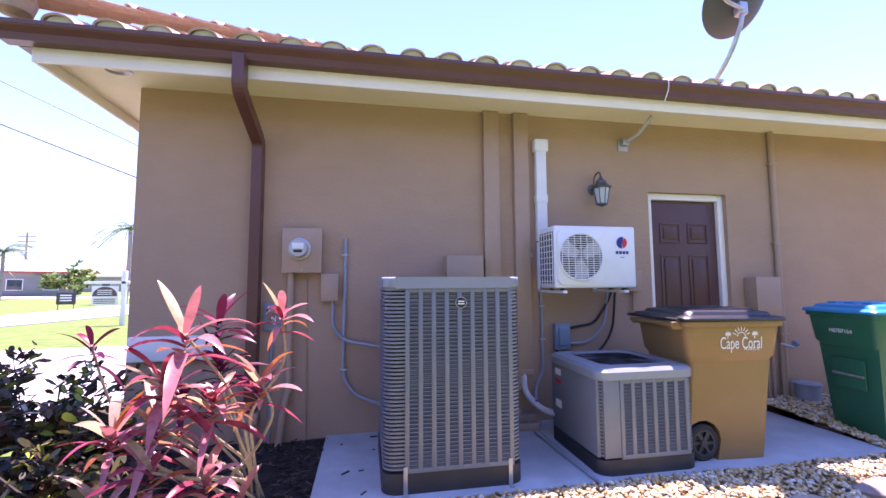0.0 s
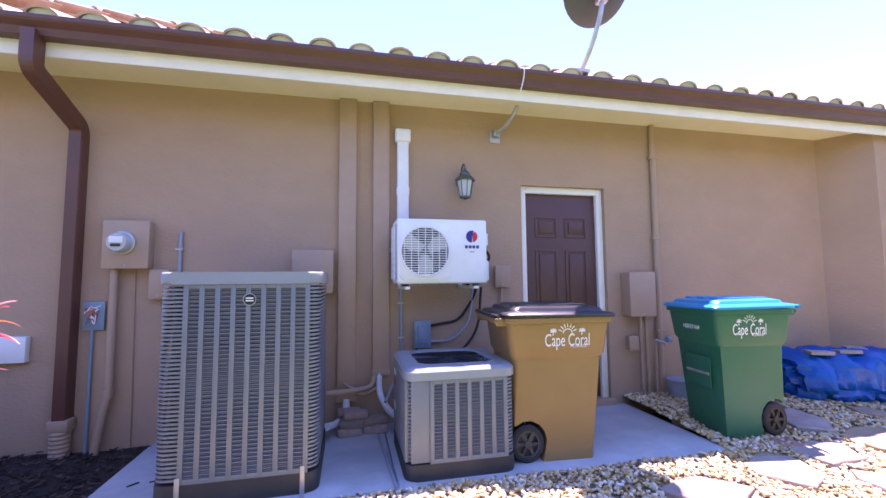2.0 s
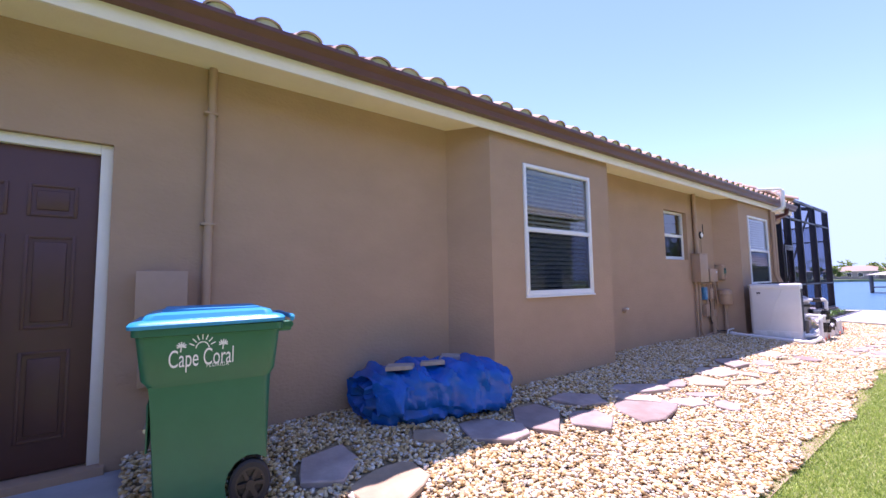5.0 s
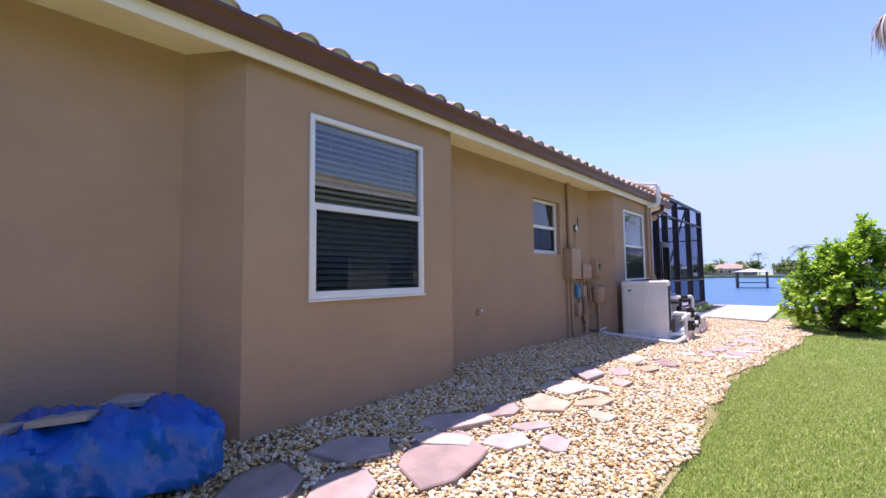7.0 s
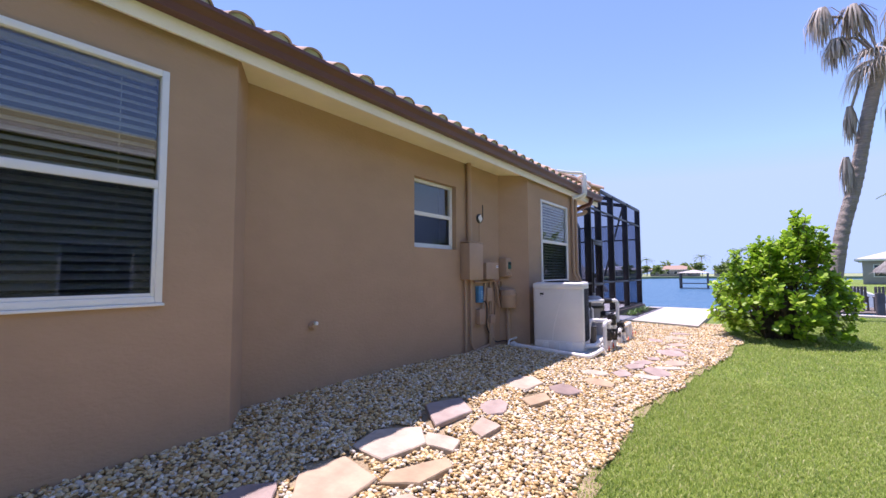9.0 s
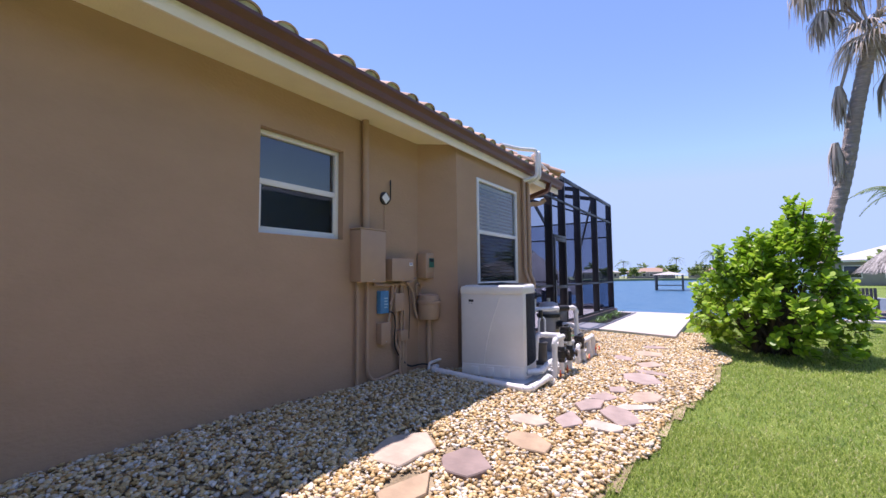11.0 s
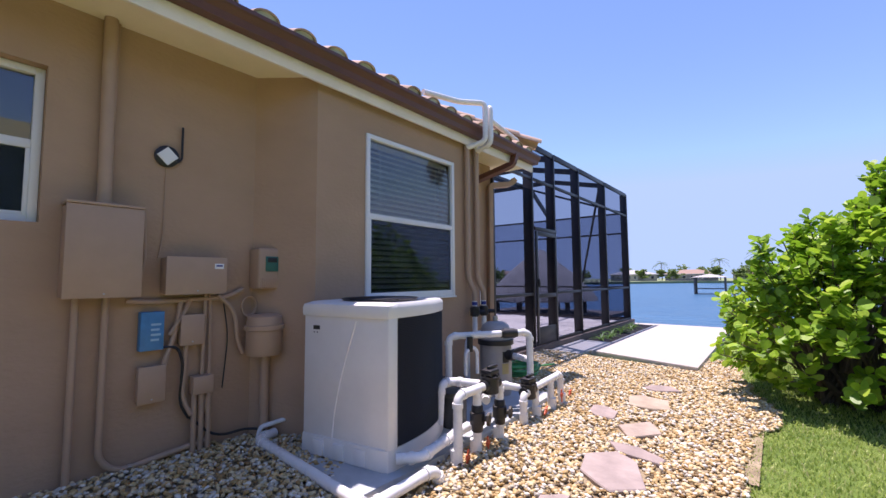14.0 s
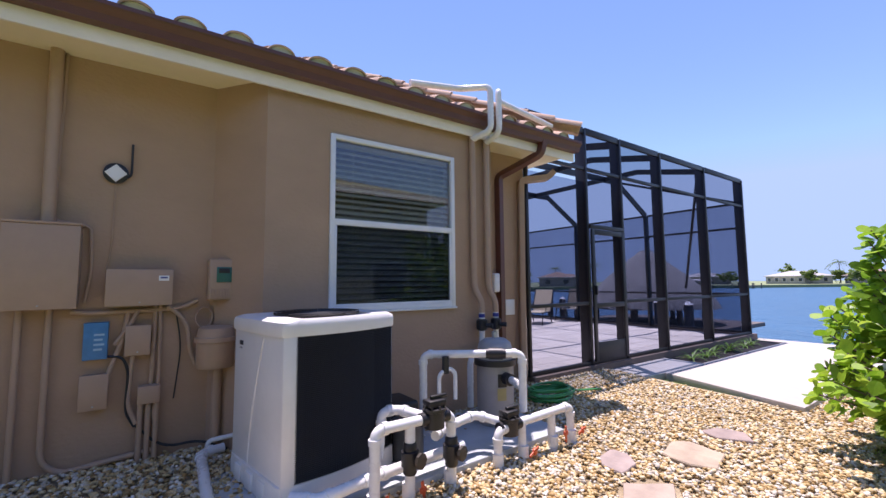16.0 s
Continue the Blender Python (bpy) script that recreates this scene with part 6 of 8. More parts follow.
# left panel and corner posts of moulded plastic
bm = bmesh.new()
side = [(14.60, 3.22), (14.745, 2.455), (14.79, 2.443), (14.835, 2.452), (14.83, 2.52), (14.78, 2.53), (14.66, 3.22)]
prism(bm, side, PADZ + 0.12, 1.19, 0.008)
part("side_panel", bm, HPWHITE, hp)
bm = bmesh.new()
prism(bm, [(15.57, 2.69), (15.60, 2.70), (15.61, 2.78), (15.55, 3.32), D, (15.38, 3.40), (14.66, 3.27), (14.64, 3.20), (15.44, 3.30), (15.52, 2.80)], PADZ + 0.12, 1.19, 0.006)
part("back_panel", bm, HPWHITE, hp)
bm = bmesh.new()
rings = []
for d, z in ((-0.008, 1.165), (-0.02, 1.18), (-0.022, 1.225), (-0.008, 1.252), (0.08, 1.272), (0.35, 1.268), (0.36, 1.24)):
    rings.append([bm.verts.new((x, y, z)) for x, y in inset(shell, d)])
n = len(rings[0])
for a, b in zip(rings, rings[1:]):
    for i in range(n):
        bm.faces.new((a[i], a[(i + 1) % n], b[(i + 1) % n], b[i]))
bm.faces.new(rings[0][::-1])
bm.faces.new(rings[-1])
part("top_cover", bm, HPWHITE, hp)
bm = bmesh.new()
rings = []
for d, z in ((0.0, PADZ), (-0.012, PADZ + 0.02), (-0.005, PADZ + 0.14), (0.03, PADZ + 0.145)):
    rings.append([bm.verts.new((x, y, z)) for x, y in inset(shell, d)])
for a, b in zip(rings, rings[1:]):
    for i in range(n):
        bm.faces.new((a[i], a[(i + 1) % n], b[(i + 1) % n], b[i]))
bm.faces.new(rings[0][::-1])
bm.faces.new(rings[-1])
base = part("base", bm, HPWHITE, hp)
for k in range(3):
    x, y = 14.635 + 0.035 * k, 3.05 - 0.19 * k
    bm = bmesh.new()
    box(bm, -0.012, 0.012, -0.05, 0.05, PADZ + 0.01, PADZ + 0.12, 0.008)
    f = part("base_foot", bm, HPWHITE, base)
    f.matrix_world = pose(x - 0.02, y, 0, 0, 0, 11)
# black wire grille: rings and uprights
bm = bmesh.new()
z = PADZ + 0.15
zt = 1.165
nz = 74
for i in range(nz):
    zz = PADZ + 0.15 + (zt - PADZ - 0.15) * i / (nz - 1)
    tube(bm, [(x, y, zz) for x, y in grille], 0.0032, 4)
part("grille_mesh", bm, JETBLACK, hp, "black plastic mesh grille")
bm = bmesh.new()
fine = []
for a, b in zip(grille, grille[1:]):
    for s in (0, 0.25, 0.5, 0.75):
        fine.append((a[0] + (b[0] - a[0]) * s, a[1] + (b[1] - a[1]) * s))
for x, y in fine:
    tube(bm, [(x - 0.001, y + 0.003, PADZ + 0.15), (x - 0.001, y + 0.003, zt)], 0.0028, 4)
part("grille_lattice", bm, JETBLACK, hp)
bm = bmesh.new()
prism(bm, [(x, y + 0.012) for x, y in grille] + [(x - 0.004, y + 0.022) for x, y in reversed(grille)], PADZ + 0.15, zt)
part("grille_backing", bm, material("black_coil", (0.006, 0.006, 0.007), 0.7, vary=0.2, scale=60), hp)
bm = bmesh.new()
cxh, cyh = 15.10, 2.92
for q in range(1, 13):
    rr = 0.30 * q / 12
    tube(bm, [(cxh + rr * math.cos(2 * math.pi * k / 32), cyh + rr * math.sin(2 * math.pi * k / 32), 1.285 + 0.012 * (1 - q / 12)) for k in range(33)], 0.003, 5, caps=False)
for k in range(10):
    a = 2 * math.pi * k / 10
    tube(bm, [(cxh, cyh, 1.298), (cxh + 0.31 * math.cos(a), cyh + 0.31 * math.sin(a), 1.28)], 0.004, 5)
part("fan_guard", bm, BLACKPLASTIC, hp, "black round fan guard")
bm = bmesh.new()
lathe(bm, [(0.002, 1.269), (0.30, 1.269), (0.30, 1.274), (0.002, 1.274)], (cxh, cyh, 0), 32)
part("fan_well", bm, BLACKPLASTIC, hp)
face = Vector((14.745 - 14.60, 2.455 - 3.22, 0)).normalized()
nrm = Vector((face.y, -face.x, 0))
for u0, u1, z0, z1, mm, nm in ((0.06, 0.20, 1.02, 1.12, VINYL, "control_panel"), (0.085, 0.15, 1.065, 1.095, BLACKPLASTIC, "display"), (0.06, 0.18, 0.42, 0.48, VINYL, "rating_label"), (0.09, 0.10, 1.04, 1.05, BLACKPLASTIC, "button"), (0.12, 0.13, 1.04, 1.05, BLACKPLASTIC, "button")):
    bm = bmesh.new()
    box(bm, u0, u1, -0.004 if nm == "display" or nm == "button" else -0.002, 0.003, z0, z1, 0.001)
    m = Matrix(((face.x, -nrm.x, 0, 14.603), (face.y, -nrm.y, 0, 3.215), (0, 0, 1, 0), (0, 0, 0, 1)))
    for v in bm.verts:
        v.co = m @ v.co
    part(nm, bm, mm, hp, "small grey digital control panel" if nm == "control_panel" else "")
# swooping crease on the side panel
bm = bmesh.new()
tube(bm, [tuple(Vector((14.60, 3.22, 0)) + face * (0.50 - 0.22 * math.sin(s * 1.4)) + nrm * -0.0 + Vector((0, 0, 1.14 - 0.85 * s))) for s in [k / 14 for k in range(15)]], 0.007, 6)
part("moulded_crease", bm, HPWHITE, hp)


def pipe_run(name, label, pts, r=0.034, mat=PVC, bend=0.07, fittings=True):
    """White plumbing with a thicker socket at every corner and end."""
    t = thing(name, label, "pipe")
    ptube("pipe", t, mat, pts, r, bend)
    if fittings:
        for i in range(1, len(pts) - 1):
            b = Vector(pts[i])
            for other in (pts[i - 1], pts[i + 1]):
                d = Vector(other) - b
                if d.length < 0.11:
                    continue
                d.normalize()
                pcyl("socket", t, mat, b + d * 0.05, b + d * 0.085, r * 1.2, segs=16)
    return t


Y = 2.26
pipe_run("drain_pipe", "white pool drain pipe lying on gravel round the heater", [(14.60, 3.62, 0.21), (14.44, 3.58, 0.21), (14.40, 2.26, 0.15), (14.92, 2.20, 0.20), (14.98, 2.20, 0.06)], 0.036)
pipe_run("drain_pipe", "thin white drain pipe beside the heater", [(14.75, 3.60, 0.30), (14.50, 3.66, 0.27), (14.46, 3.68, 0.08)], 0.018, bend=0.03, fittings=False)
pipe_run("heater_pipe", "white pipe running low from the heater along the pad", [(14.80, 2.44, 0.24), (14.92, 2.32, 0.24), (15.30, 2.36, 0.26), (16.05, 2.42, 0.27)], 0.036)
p1 = pipe_run("suction_pipe", "white pool pipe with a tee and an elbow at the manifold", [(15.25, Y, 0.04), (15.25, Y, 0.58), (15.70, Y, 0.58)])
p2 = pipe_run("suction_pipe", "white pool pipe dropping through a black ball valve", [(15.50, Y, 0.57), (15.50, Y, 0.04)], fittings=False)
p3 = pipe_run("suction_pipe", "white pool pipe dropping from the black diverter valve", [(15.70, Y, 0.58), (15.83, Y, 0.58), (15.83, Y, 0.04)])
p4 = pipe_run("return_pipe", "white pool pipe with a short elbow at the manifold", [(16.28, Y + 0.02, 0.04), (16.28, Y + 0.02, 0.36), (16.45, Y + 0.04, 0.37)])
p5 = pipe_run("return_pipe", "white pool return manifold with capped drops", [(16.45, Y + 0.04, 0.37), (17.14, Y + 0.03, 0.40), (17.14, Y + 0.03, 0.04)])
for xx in (16.55, 16.90):
    pipe_run("return_pipe", "white pool return drop under the manifold", [(xx, Y + 0.035, 0.375), (xx, Y + 0.035, 0.04)], fittings=False)
for xx in (15.25, 15.50, 15.83, 16.28, 16.55, 16.90, 17.14):
    cp = thing("pipe_coupling", "white slip coupling at the foot of a pool pipe", "pipe fitting", "couplings on the pool pipes")
    pcyl("sleeve", cp, PVC, (xx, Y + 0.02, 0.06), (xx, Y + 0.02, 0.20), 0.042)
for (vx, vz) in ((15.50, 0.36), (15.83, 0.33)):
    bv = thing("ball_valve", "black pool ball valve with a worn knob", "valve")
    bm = bmesh.new()
    lathe(bm, [(0.038, -0.10), (0.045, -0.09), (0.045, -0.05), (0.058, -0.045), (0.058, 0.045), (0.045, 0.05), (0.045, 0.09), (0.038, 0.10)], (vx, Y, vz), 18)
    part("body", bm, BLACKPLASTIC, bv)
    bm = bmesh.new()
    lathe(bm, [(0.02, 0.05), (0.02, 0.075), (0.05, 0.08), (0.052, 0.10), (0.03, 0.105), (0.004, 0.105)], segs=8, m=Matrix.Translation((vx, Y, vz)) @ pose(0, 0, 0, 90, 0, 20))
    part("knob", bm, DIRTYBRONZE, bv, "sun-faded black knob", smooth=False)
REDP = material("orange_red_plastic", (0.62, 0.10, 0.03), 0.45, vary=0.15, scale=20)
for xx, zz, a in ((15.30, 0.14, 15), (15.57, 0.16, -10), (16.60, 0.16, 70), (16.98, 0.22, 0), (17.2, 0.2, 80)):
    rt = thing("red_tag", "orange-red valve handle on a pool pipe", "valve handle")
    bm = bmesh.new()
    box(bm, -0.012, 0.012, -0.006, 0.006, -0.07, 0.06, 0.005)
    box(bm, -0.024, 0.024, -0.012, 0.012, -0.015, 0.02, 0.006)
    tg = part("lever", bm, REDP, rt)
    rt.matrix_world = pose(xx, Y - 0.05, zz, 0, a, 10)


def diverter(vx, vy, vz, label):
    d = thing("diverter_valve", label, "valve")
    bm = bmesh.new()
    lathe(bm, [(0.05, -0.075), (0.07, -0.065), (0.07, 0.04), (0.082, 0.045), (0.082, 0.065), (0.05, 0.07)], (vx, vy, vz), 20)
    part("body", bm, BLACKPLASTIC, d)
    for k in range(8):
        a = 2 * math.pi * k / 8
        pcyl("lid_knob", d, BLACKPLASTIC, (vx + 0.068 * math.cos(a), vy + 0.068 * math.sin(a), vz + 0.06), (vx + 0.068 * math.cos(a), vy + 0.068 * math.sin(a), vz + 0.085), 0.009, segs=8)
    bm = bmesh.new()
    box(bm, vx - 0.065, vx + 0.065, vy - 0.05, vy + 0.05, vz + 0.075, vz + 0.12, 0.008)
    box(bm, vx - 0.03, vx + 0.10, vy - 0.014, vy + 0.014, vz + 0.121, vz + 0.145, 0.005)
    part("handle", bm, BLACKPLASTIC, d)
    for sx in (-1, 1):
        pcyl("port", d, BLACKPLASTIC, (vx + sx * 0.06, vy, vz), (vx + sx * 0.11, vy, vz), 0.044)
    return d


diverter(15.69, Y, 0.58, "black three-way pool diverter valve on the suction pipes")
diverter(16.42, Y + 0.04, 0.37, "black three-way pool diverter valve on the return pipes")
pipe_run("pump_pipe", "white pipe looping from the diverter down to the pump", [(15.64, Y + 0.06, 0.58), (15.58, 2.56, 0.58), (15.45, 2.58, 0.58), (15.45, 2.60, 0.26)])
pipe_run("link_pipe", "white pipe linking the two diverter valves", [(15.75, Y + 0.08, 0.42), (15.86, 2.42, 0.42), (16.25, 2.52, 0.43), (16.38, Y + 0.10, 0.39)], 0.034)
arch = pipe_run("arch_pipe", "white pipe arching from the pump to the filter", [(16.05, 2.97, 0.40), (16.05, 2.97, 0.865), (16.70, 2.42, 0.88), (16.70, 2.42, 0.40)])
d = Vector((16.70 - 16.05, 2.42 - 2.97, 0)).normalized()
u = Vector((16.53, 2.564, 0.876))
un = thing("pipe_union", "black pool pipe union on the arched pipe", "pipe fitting")
pcyl("nut", un, BLACKPLASTIC, u - d * 0.06, u + d * 0.06, 0.05, segs=10)
pcyl("collar", un, BLACKPLASTIC, u - d * 0.085, u + d * 0.085, 0.042, segs=16)
pipe_run("filter_pipe", "white pipe entering the side of the filter", [(16.70, 2.43, 0.60), (16.80, 2.66, 0.60)], fittings=False)

FILTGREY = material("grey_filter_plastic", (0.36, 0.35, 0.34), 0.5, vary=0.08, scale=7, stain=0.15)
fl = thing("pool_filter", "grey cartridge pool filter tank with a black clamp", "pool filter")
fx, fy = 16.83, 2.91
bm = bmesh.new()
lathe(bm, [(0.16, PADZ), (0.175, PADZ + 0.03), (0.175, 0.70), (0.16, 0.71)], (fx, fy, 0), 32)
part("tank", bm, FILTGREY, fl)
bm = bmesh.new()
lathe(bm, [(0.17, 0.70), (0.20, 0.705), (0.20, 0.755), (0.17, 0.76)], (fx, fy, 0), 32)
part("clamp_band", bm, BLACKPLASTIC, fl, "black clamp band")
bm = bmesh.new()
lathe(bm, [(0.17, 0.76), (0.172, 0.84), (0.15, 0.91), (0.10, 0.945), (0.03, 0.955)], (fx, fy, 0), 32)
part("dome", bm, FILTGREY, fl)
pcyl("gauge", fl, STEEL, (fx, fy, 0.95), (fx, fy, 1.01), 0.028)
pcyl("inlet", fl, BLACKPLASTIC, (16.79, 2.66, 0.60), (16.81, 2.76, 0.60), 0.055)
for a0, z0, z1, mm in ((250, 0.52, 0.64, BLACKPLASTIC), (248, 0.40, 0.51, material("yellow_label", (0.42, 0.36, 0.16), 0.6)), (262, 0.80, 0.85, PRINTWHITE)):
    bm = bmesh.new()
    r_ = 0.1775 if z0 < 0.7 else 0.176
    ang = [radians(a0 - 14 + 28 * k / 6) for k in range(7)]
    lo = [bm.verts.new((fx + r_ * math.cos(a), fy + r_ * math.sin(a), z0)) for a in ang]
    hi = [bm.verts.new((fx + r_ * math.cos(a), fy + r_ * math.sin(a), z1)) for a in ang]
    for k in range(6):
        bm.faces.new((lo[k], lo[k + 1], hi[k + 1], hi[k]))
    part("label", bm, mm, fl)
pump = thing("pool_pump", "black pool pump with a strainer basket", "pump")
bm = bmesh.new()
lathe(bm, [(0.10, PADZ), (0.115, PADZ + 0.02), (0.115, 0.42), (0.125, 0.43), (0.125, 0.46), (0.05, 0.48)], (15.72, 2.66, 0), 24)
part("strainer_pot", bm, material("dark_grey_pump", (0.06, 0.06, 0.058), 0.45, vary=0.15, scale=9), pump)
bm = bmesh.new()
tube(bm, [(15.80, 2.90, 0.32), (15.72, 3.30, 0.32)], 0.10, 20)
part("motor", bm, BLACKPLASTIC, pump)
pbox("motor_cover", pump, BLACKPLASTIC, 15.62, 15.98, 2.92, 3.26, 0.30, 0.50, 0.03, segs=3)
pbox("pump_foot", pump, BLACKPLASTIC, 15.64, 15.86, 2.80, 3.2, PADZ, 0.24, 0.01)
ch = thing("chlorinator_loop", "thin white pipe loop with a black union behind the pump", "pipe")
ptube("pipe", ch, PVC, [(16.10, 2.80, 0.50), (16.10, 2.80, 0.72), (16.20, 2.78, 0.76), (16.24, 2.76, 0.72), (16.24, 2.76, 0.50)], 0.018, 0.05)
pcyl("union", ch, BLACKPLASTIC, (16.16, 2.79, 0.72), (16.16, 2.79, 0.86), 0.03)

HOSE = material("green_garden_hose", (0.05, 0.33, 0.10), 0.4, vary=0.1, scale=20)
hose = thing("garden_hose", "bright green garden hose coiled on the gravel", "hose")
bm = bmesh.new()
pts = []
hx, hy = 17.92, 3.18
hr = random.Random(3)
for k in range(150):
    a = k * 0.42
    lap = k // 15
    r = 0.30 - 0.012 * (lap % 5) + 0.02 * math.sin(k * 1.3)
    pts.append((hx + 0.02 * math.sin(lap * 2.1) + r * math.cos(a), hy + 0.02 * math.cos(lap * 1.7) + r * 0.72 * math.sin(a), 0.155 + 0.014 * lap + 0.004 * math.sin(k)))
tube(bm, pts, 0.011, 7)
part("coil", bm, HOSE, hose)
ptube("loose_end", hose, HOSE, [pts[-1], (18.2, 3.05, 0.22), (18.45, 3.12, 0.17), (18.7, 3.05, 0.16)], 0.011, 0.1)

# ---- stepping stones ----
STONES = [
    ((5.11, 2.91, 0.59, 0.34, 50), (5.36, 2.46, 0.57, 0.38, 31), (5.92, 2.89, 0.32, 0.22, 111), (6.46, 2.70, 0.57, 0.45, 124), (7.03, 2.70, 0.72, 0.43, 49)),
    ((7.73, 2.77, 0.64, 0.35, 151), (7.39, 2.40, 0.52, 0.34, 32), (8.14, 2.28, 0.78, 0.49, 20), (8.67, 2.61, 0.59, 0.36, 152), (8.32, 2.45, 0.45, 0.24, 117)),
    ((8.71, 2.10, 0.41, 0.25, 152), (8.97, 1.84, 0.35, 0.2, 19), (9.20, 2.49, 0.42, 0.28, 3), (9.70, 2.33, 0.58, 0.42, 35), (9.09, 2.12, 0.36, 0.18, 150)),
    ((10.33, 2.44, 0.63, 0.42, 8), (11.12, 2.50, 0.80, 0.39, 21), (10.12, 1.99, 0.52, 0.24, 163), (9.80, 1.80, 0.28, 0.2, 92), (10.59, 2.17, 0.36, 0.28, 63)),
    ((11.06, 2.05, 0.42, 0.25, 27), (11.50, 2.22, 0.42, 0.24, 20), (12.07, 2.05, 0.52, 0.26, 10), (12.51, 2.41, 0.58, 0.35, 5), (12.60, 1.97, 0.44, 0.29, 38)),
    ((14.42, 1.62, 0.45, 0.24, 175), (14.26, 1.32, 0.52, 0.28, 31), (14.78, 1.58, 0.30, 0.22, 143), (14.60, 1.25, 0.36, 0.2, 126), (15.18, 1.51, 0.34, 0.2, 158)),
    ((15.02, 1.20, 0.43, 0.26, 177), (13.90, 1.66, 0.40, 0.22, 10), (13.90, 1.36, 0.32, 0.2, 83), (13.66, 1.95, 0.34, 0.25, 101), (13.2, 1.75, 0.42, 0.26, 60)),
    ((15.88, 1.39, 0.62, 0.38, 15), (16.30, 1.32, 0.43, 0.2, 71), (16.87, 1.44, 0.50, 0.32, 3), (17.12, 1.84, 0.36, 0.22, 47), (17.75, 1.57, 0.56, 0.35, 19), (18.42, 1.57, 0.36, 0.28, 107)),
    ((4.72, 2.40, 0.5, 0.3, 15), (4.15, 2.28, 0.52, 0.34, 40), (3.4, 2.15, 0.6, 0.36, 170), (2.6, 2.05, 0.55, 0.36, 20), (4.6, 2.02, 0.34, 0.22, 80)),
]
stone_spots = []
srng = random.Random(21)
for row in STONES:
    for cx, cy, ln, wd, ang in row:
        ln, wd = ln * 1.12, wd * 1.2
        n = srng.choice((4, 5, 5, 6))
        pts = []
        for k in range(n):
            a = 2 * math.pi * (k + srng.uniform(-0.22, 0.22)) / n
            sq = 1.0 / max(abs(math.cos(a)), abs(math.sin(a))) ** 0.45
            x, y = 0.5 * ln * math.cos(a) * sq * srng.uniform(0.85, 1.1), 0.5 * wd * math.sin(a) * sq * srng.uniform(0.85, 1.1)
            c_, s_ = math.cos(radians(ang)), math.sin(radians(ang))
            pts.append((cx + x * c_ - y * s_, cy + x * s_ + y * c_))
        flagstone("stepping_stone", pts, gravel_height(cx, cy) - 0.022, 0.042, "irregular pinkish-tan flagstone laid in the gravel", "stepping stones", tilt=(srng.uniform(-1.5, 1.5), srng.uniform(-1.5, 1.5)))
        stone_spots.append((cx, cy, ln * 0.5, wd * 0.5, radians(ang)))
for cx, cy, a in ((4.28, 3.2, 20), (4.45, 2.62, -12), (4.75, 2.98, 80)):
    bm = bmesh.new()
    box(bm, -0.2, 0.2, -0.10, 0.10, 0, 0.05, 0.01)
    pv_ = solid("paving_block", bm, material("red_brown_paver", (0.34, 0.19, 0.15), 0.85, vary=0.2, scale=12, bump=0.003), "red-brown paving block under the green bin", "paver", "pavers under the bin")
    pv_.matrix_world = pose(cx, cy, 0.13, 0, 0, a)

# ---- river gravel ----
prng = np.random.default_rng(5)


def pebble_shape(seed):
    r = np.random.default_rng(seed)
    bm = bmesh.new()
    bmesh.ops.create_icosphere(bm, subdivisions=2 if seed % 2 == 0 else 1, radius=1.0)
    off = r.normal(size=3) * 5
    for v in bm.verts:
        k = 1 + 0.22 * noise.noise(Vector(v.co) * 1.1 + Vector(off))
        v.co = v.co * k
    bm.verts.index_update()
    vs = np.array([v.co[:] for v in bm.verts])
    fs = np.array([[v.index for v in f.verts] for f in bm.faces])
    bm.free()
    return vs, fs


def scatter_pebbles(name, region, n_try, size, label, shapes, test):
    x0, x1, y0, y1 = region
    xs, ys = prng.uniform(x0, x1, n_try), prng.uniform(y0, y1, n_try)
    V, F, off = [], [], 0
    for x, y in zip(xs, ys):
        if not test(x, y):
            continue
        if any(abs(x - a) < c and abs(y - b) < c and ((x - a) * math.cos(g) + (y - b) * math.sin(g)) ** 2 / (c * 0.93) ** 2 + (-(x - a) * math.sin(g) + (y - b) * math.cos(g)) ** 2 / (d * 0.93) ** 2 < 1 for a, b, c, d, g in stone_spots if abs(x - a) < 0.6 and abs(y - b) < 0.6):
            continue
        vs, fs = shapes[prng.integers(len(shapes))]
        s = size * prng.uniform(0.55, 1.25)
        a = prng.uniform(0, 6.28)
        c, sn = math.cos(a), math.sin(a)
        p = vs * np.array([s * prng.uniform(0.9, 1.35), s * prng.uniform(0.7, 1.0), s * prng.uniform(0.5, 0.8)])
        tx = prng.uniform(-0.5, 0.5)
        q = np.column_stack((p[:, 0] * c - p[:, 1] * sn + x, p[:, 0] * sn + p[:, 1] * c + y, p[:, 2] + tx * p[:, 0] + gravel_height(x, y) + prng.uniform(-0.004, 0.014)))
        V.append(q)
        F.append(fs + off)
        off += len(vs)
    ob = raw_mesh(name, np.concatenate(V), np.concatenate(F), GRAVEL, True)
    return tagged(ob, label, "gravel", kind="stuff")


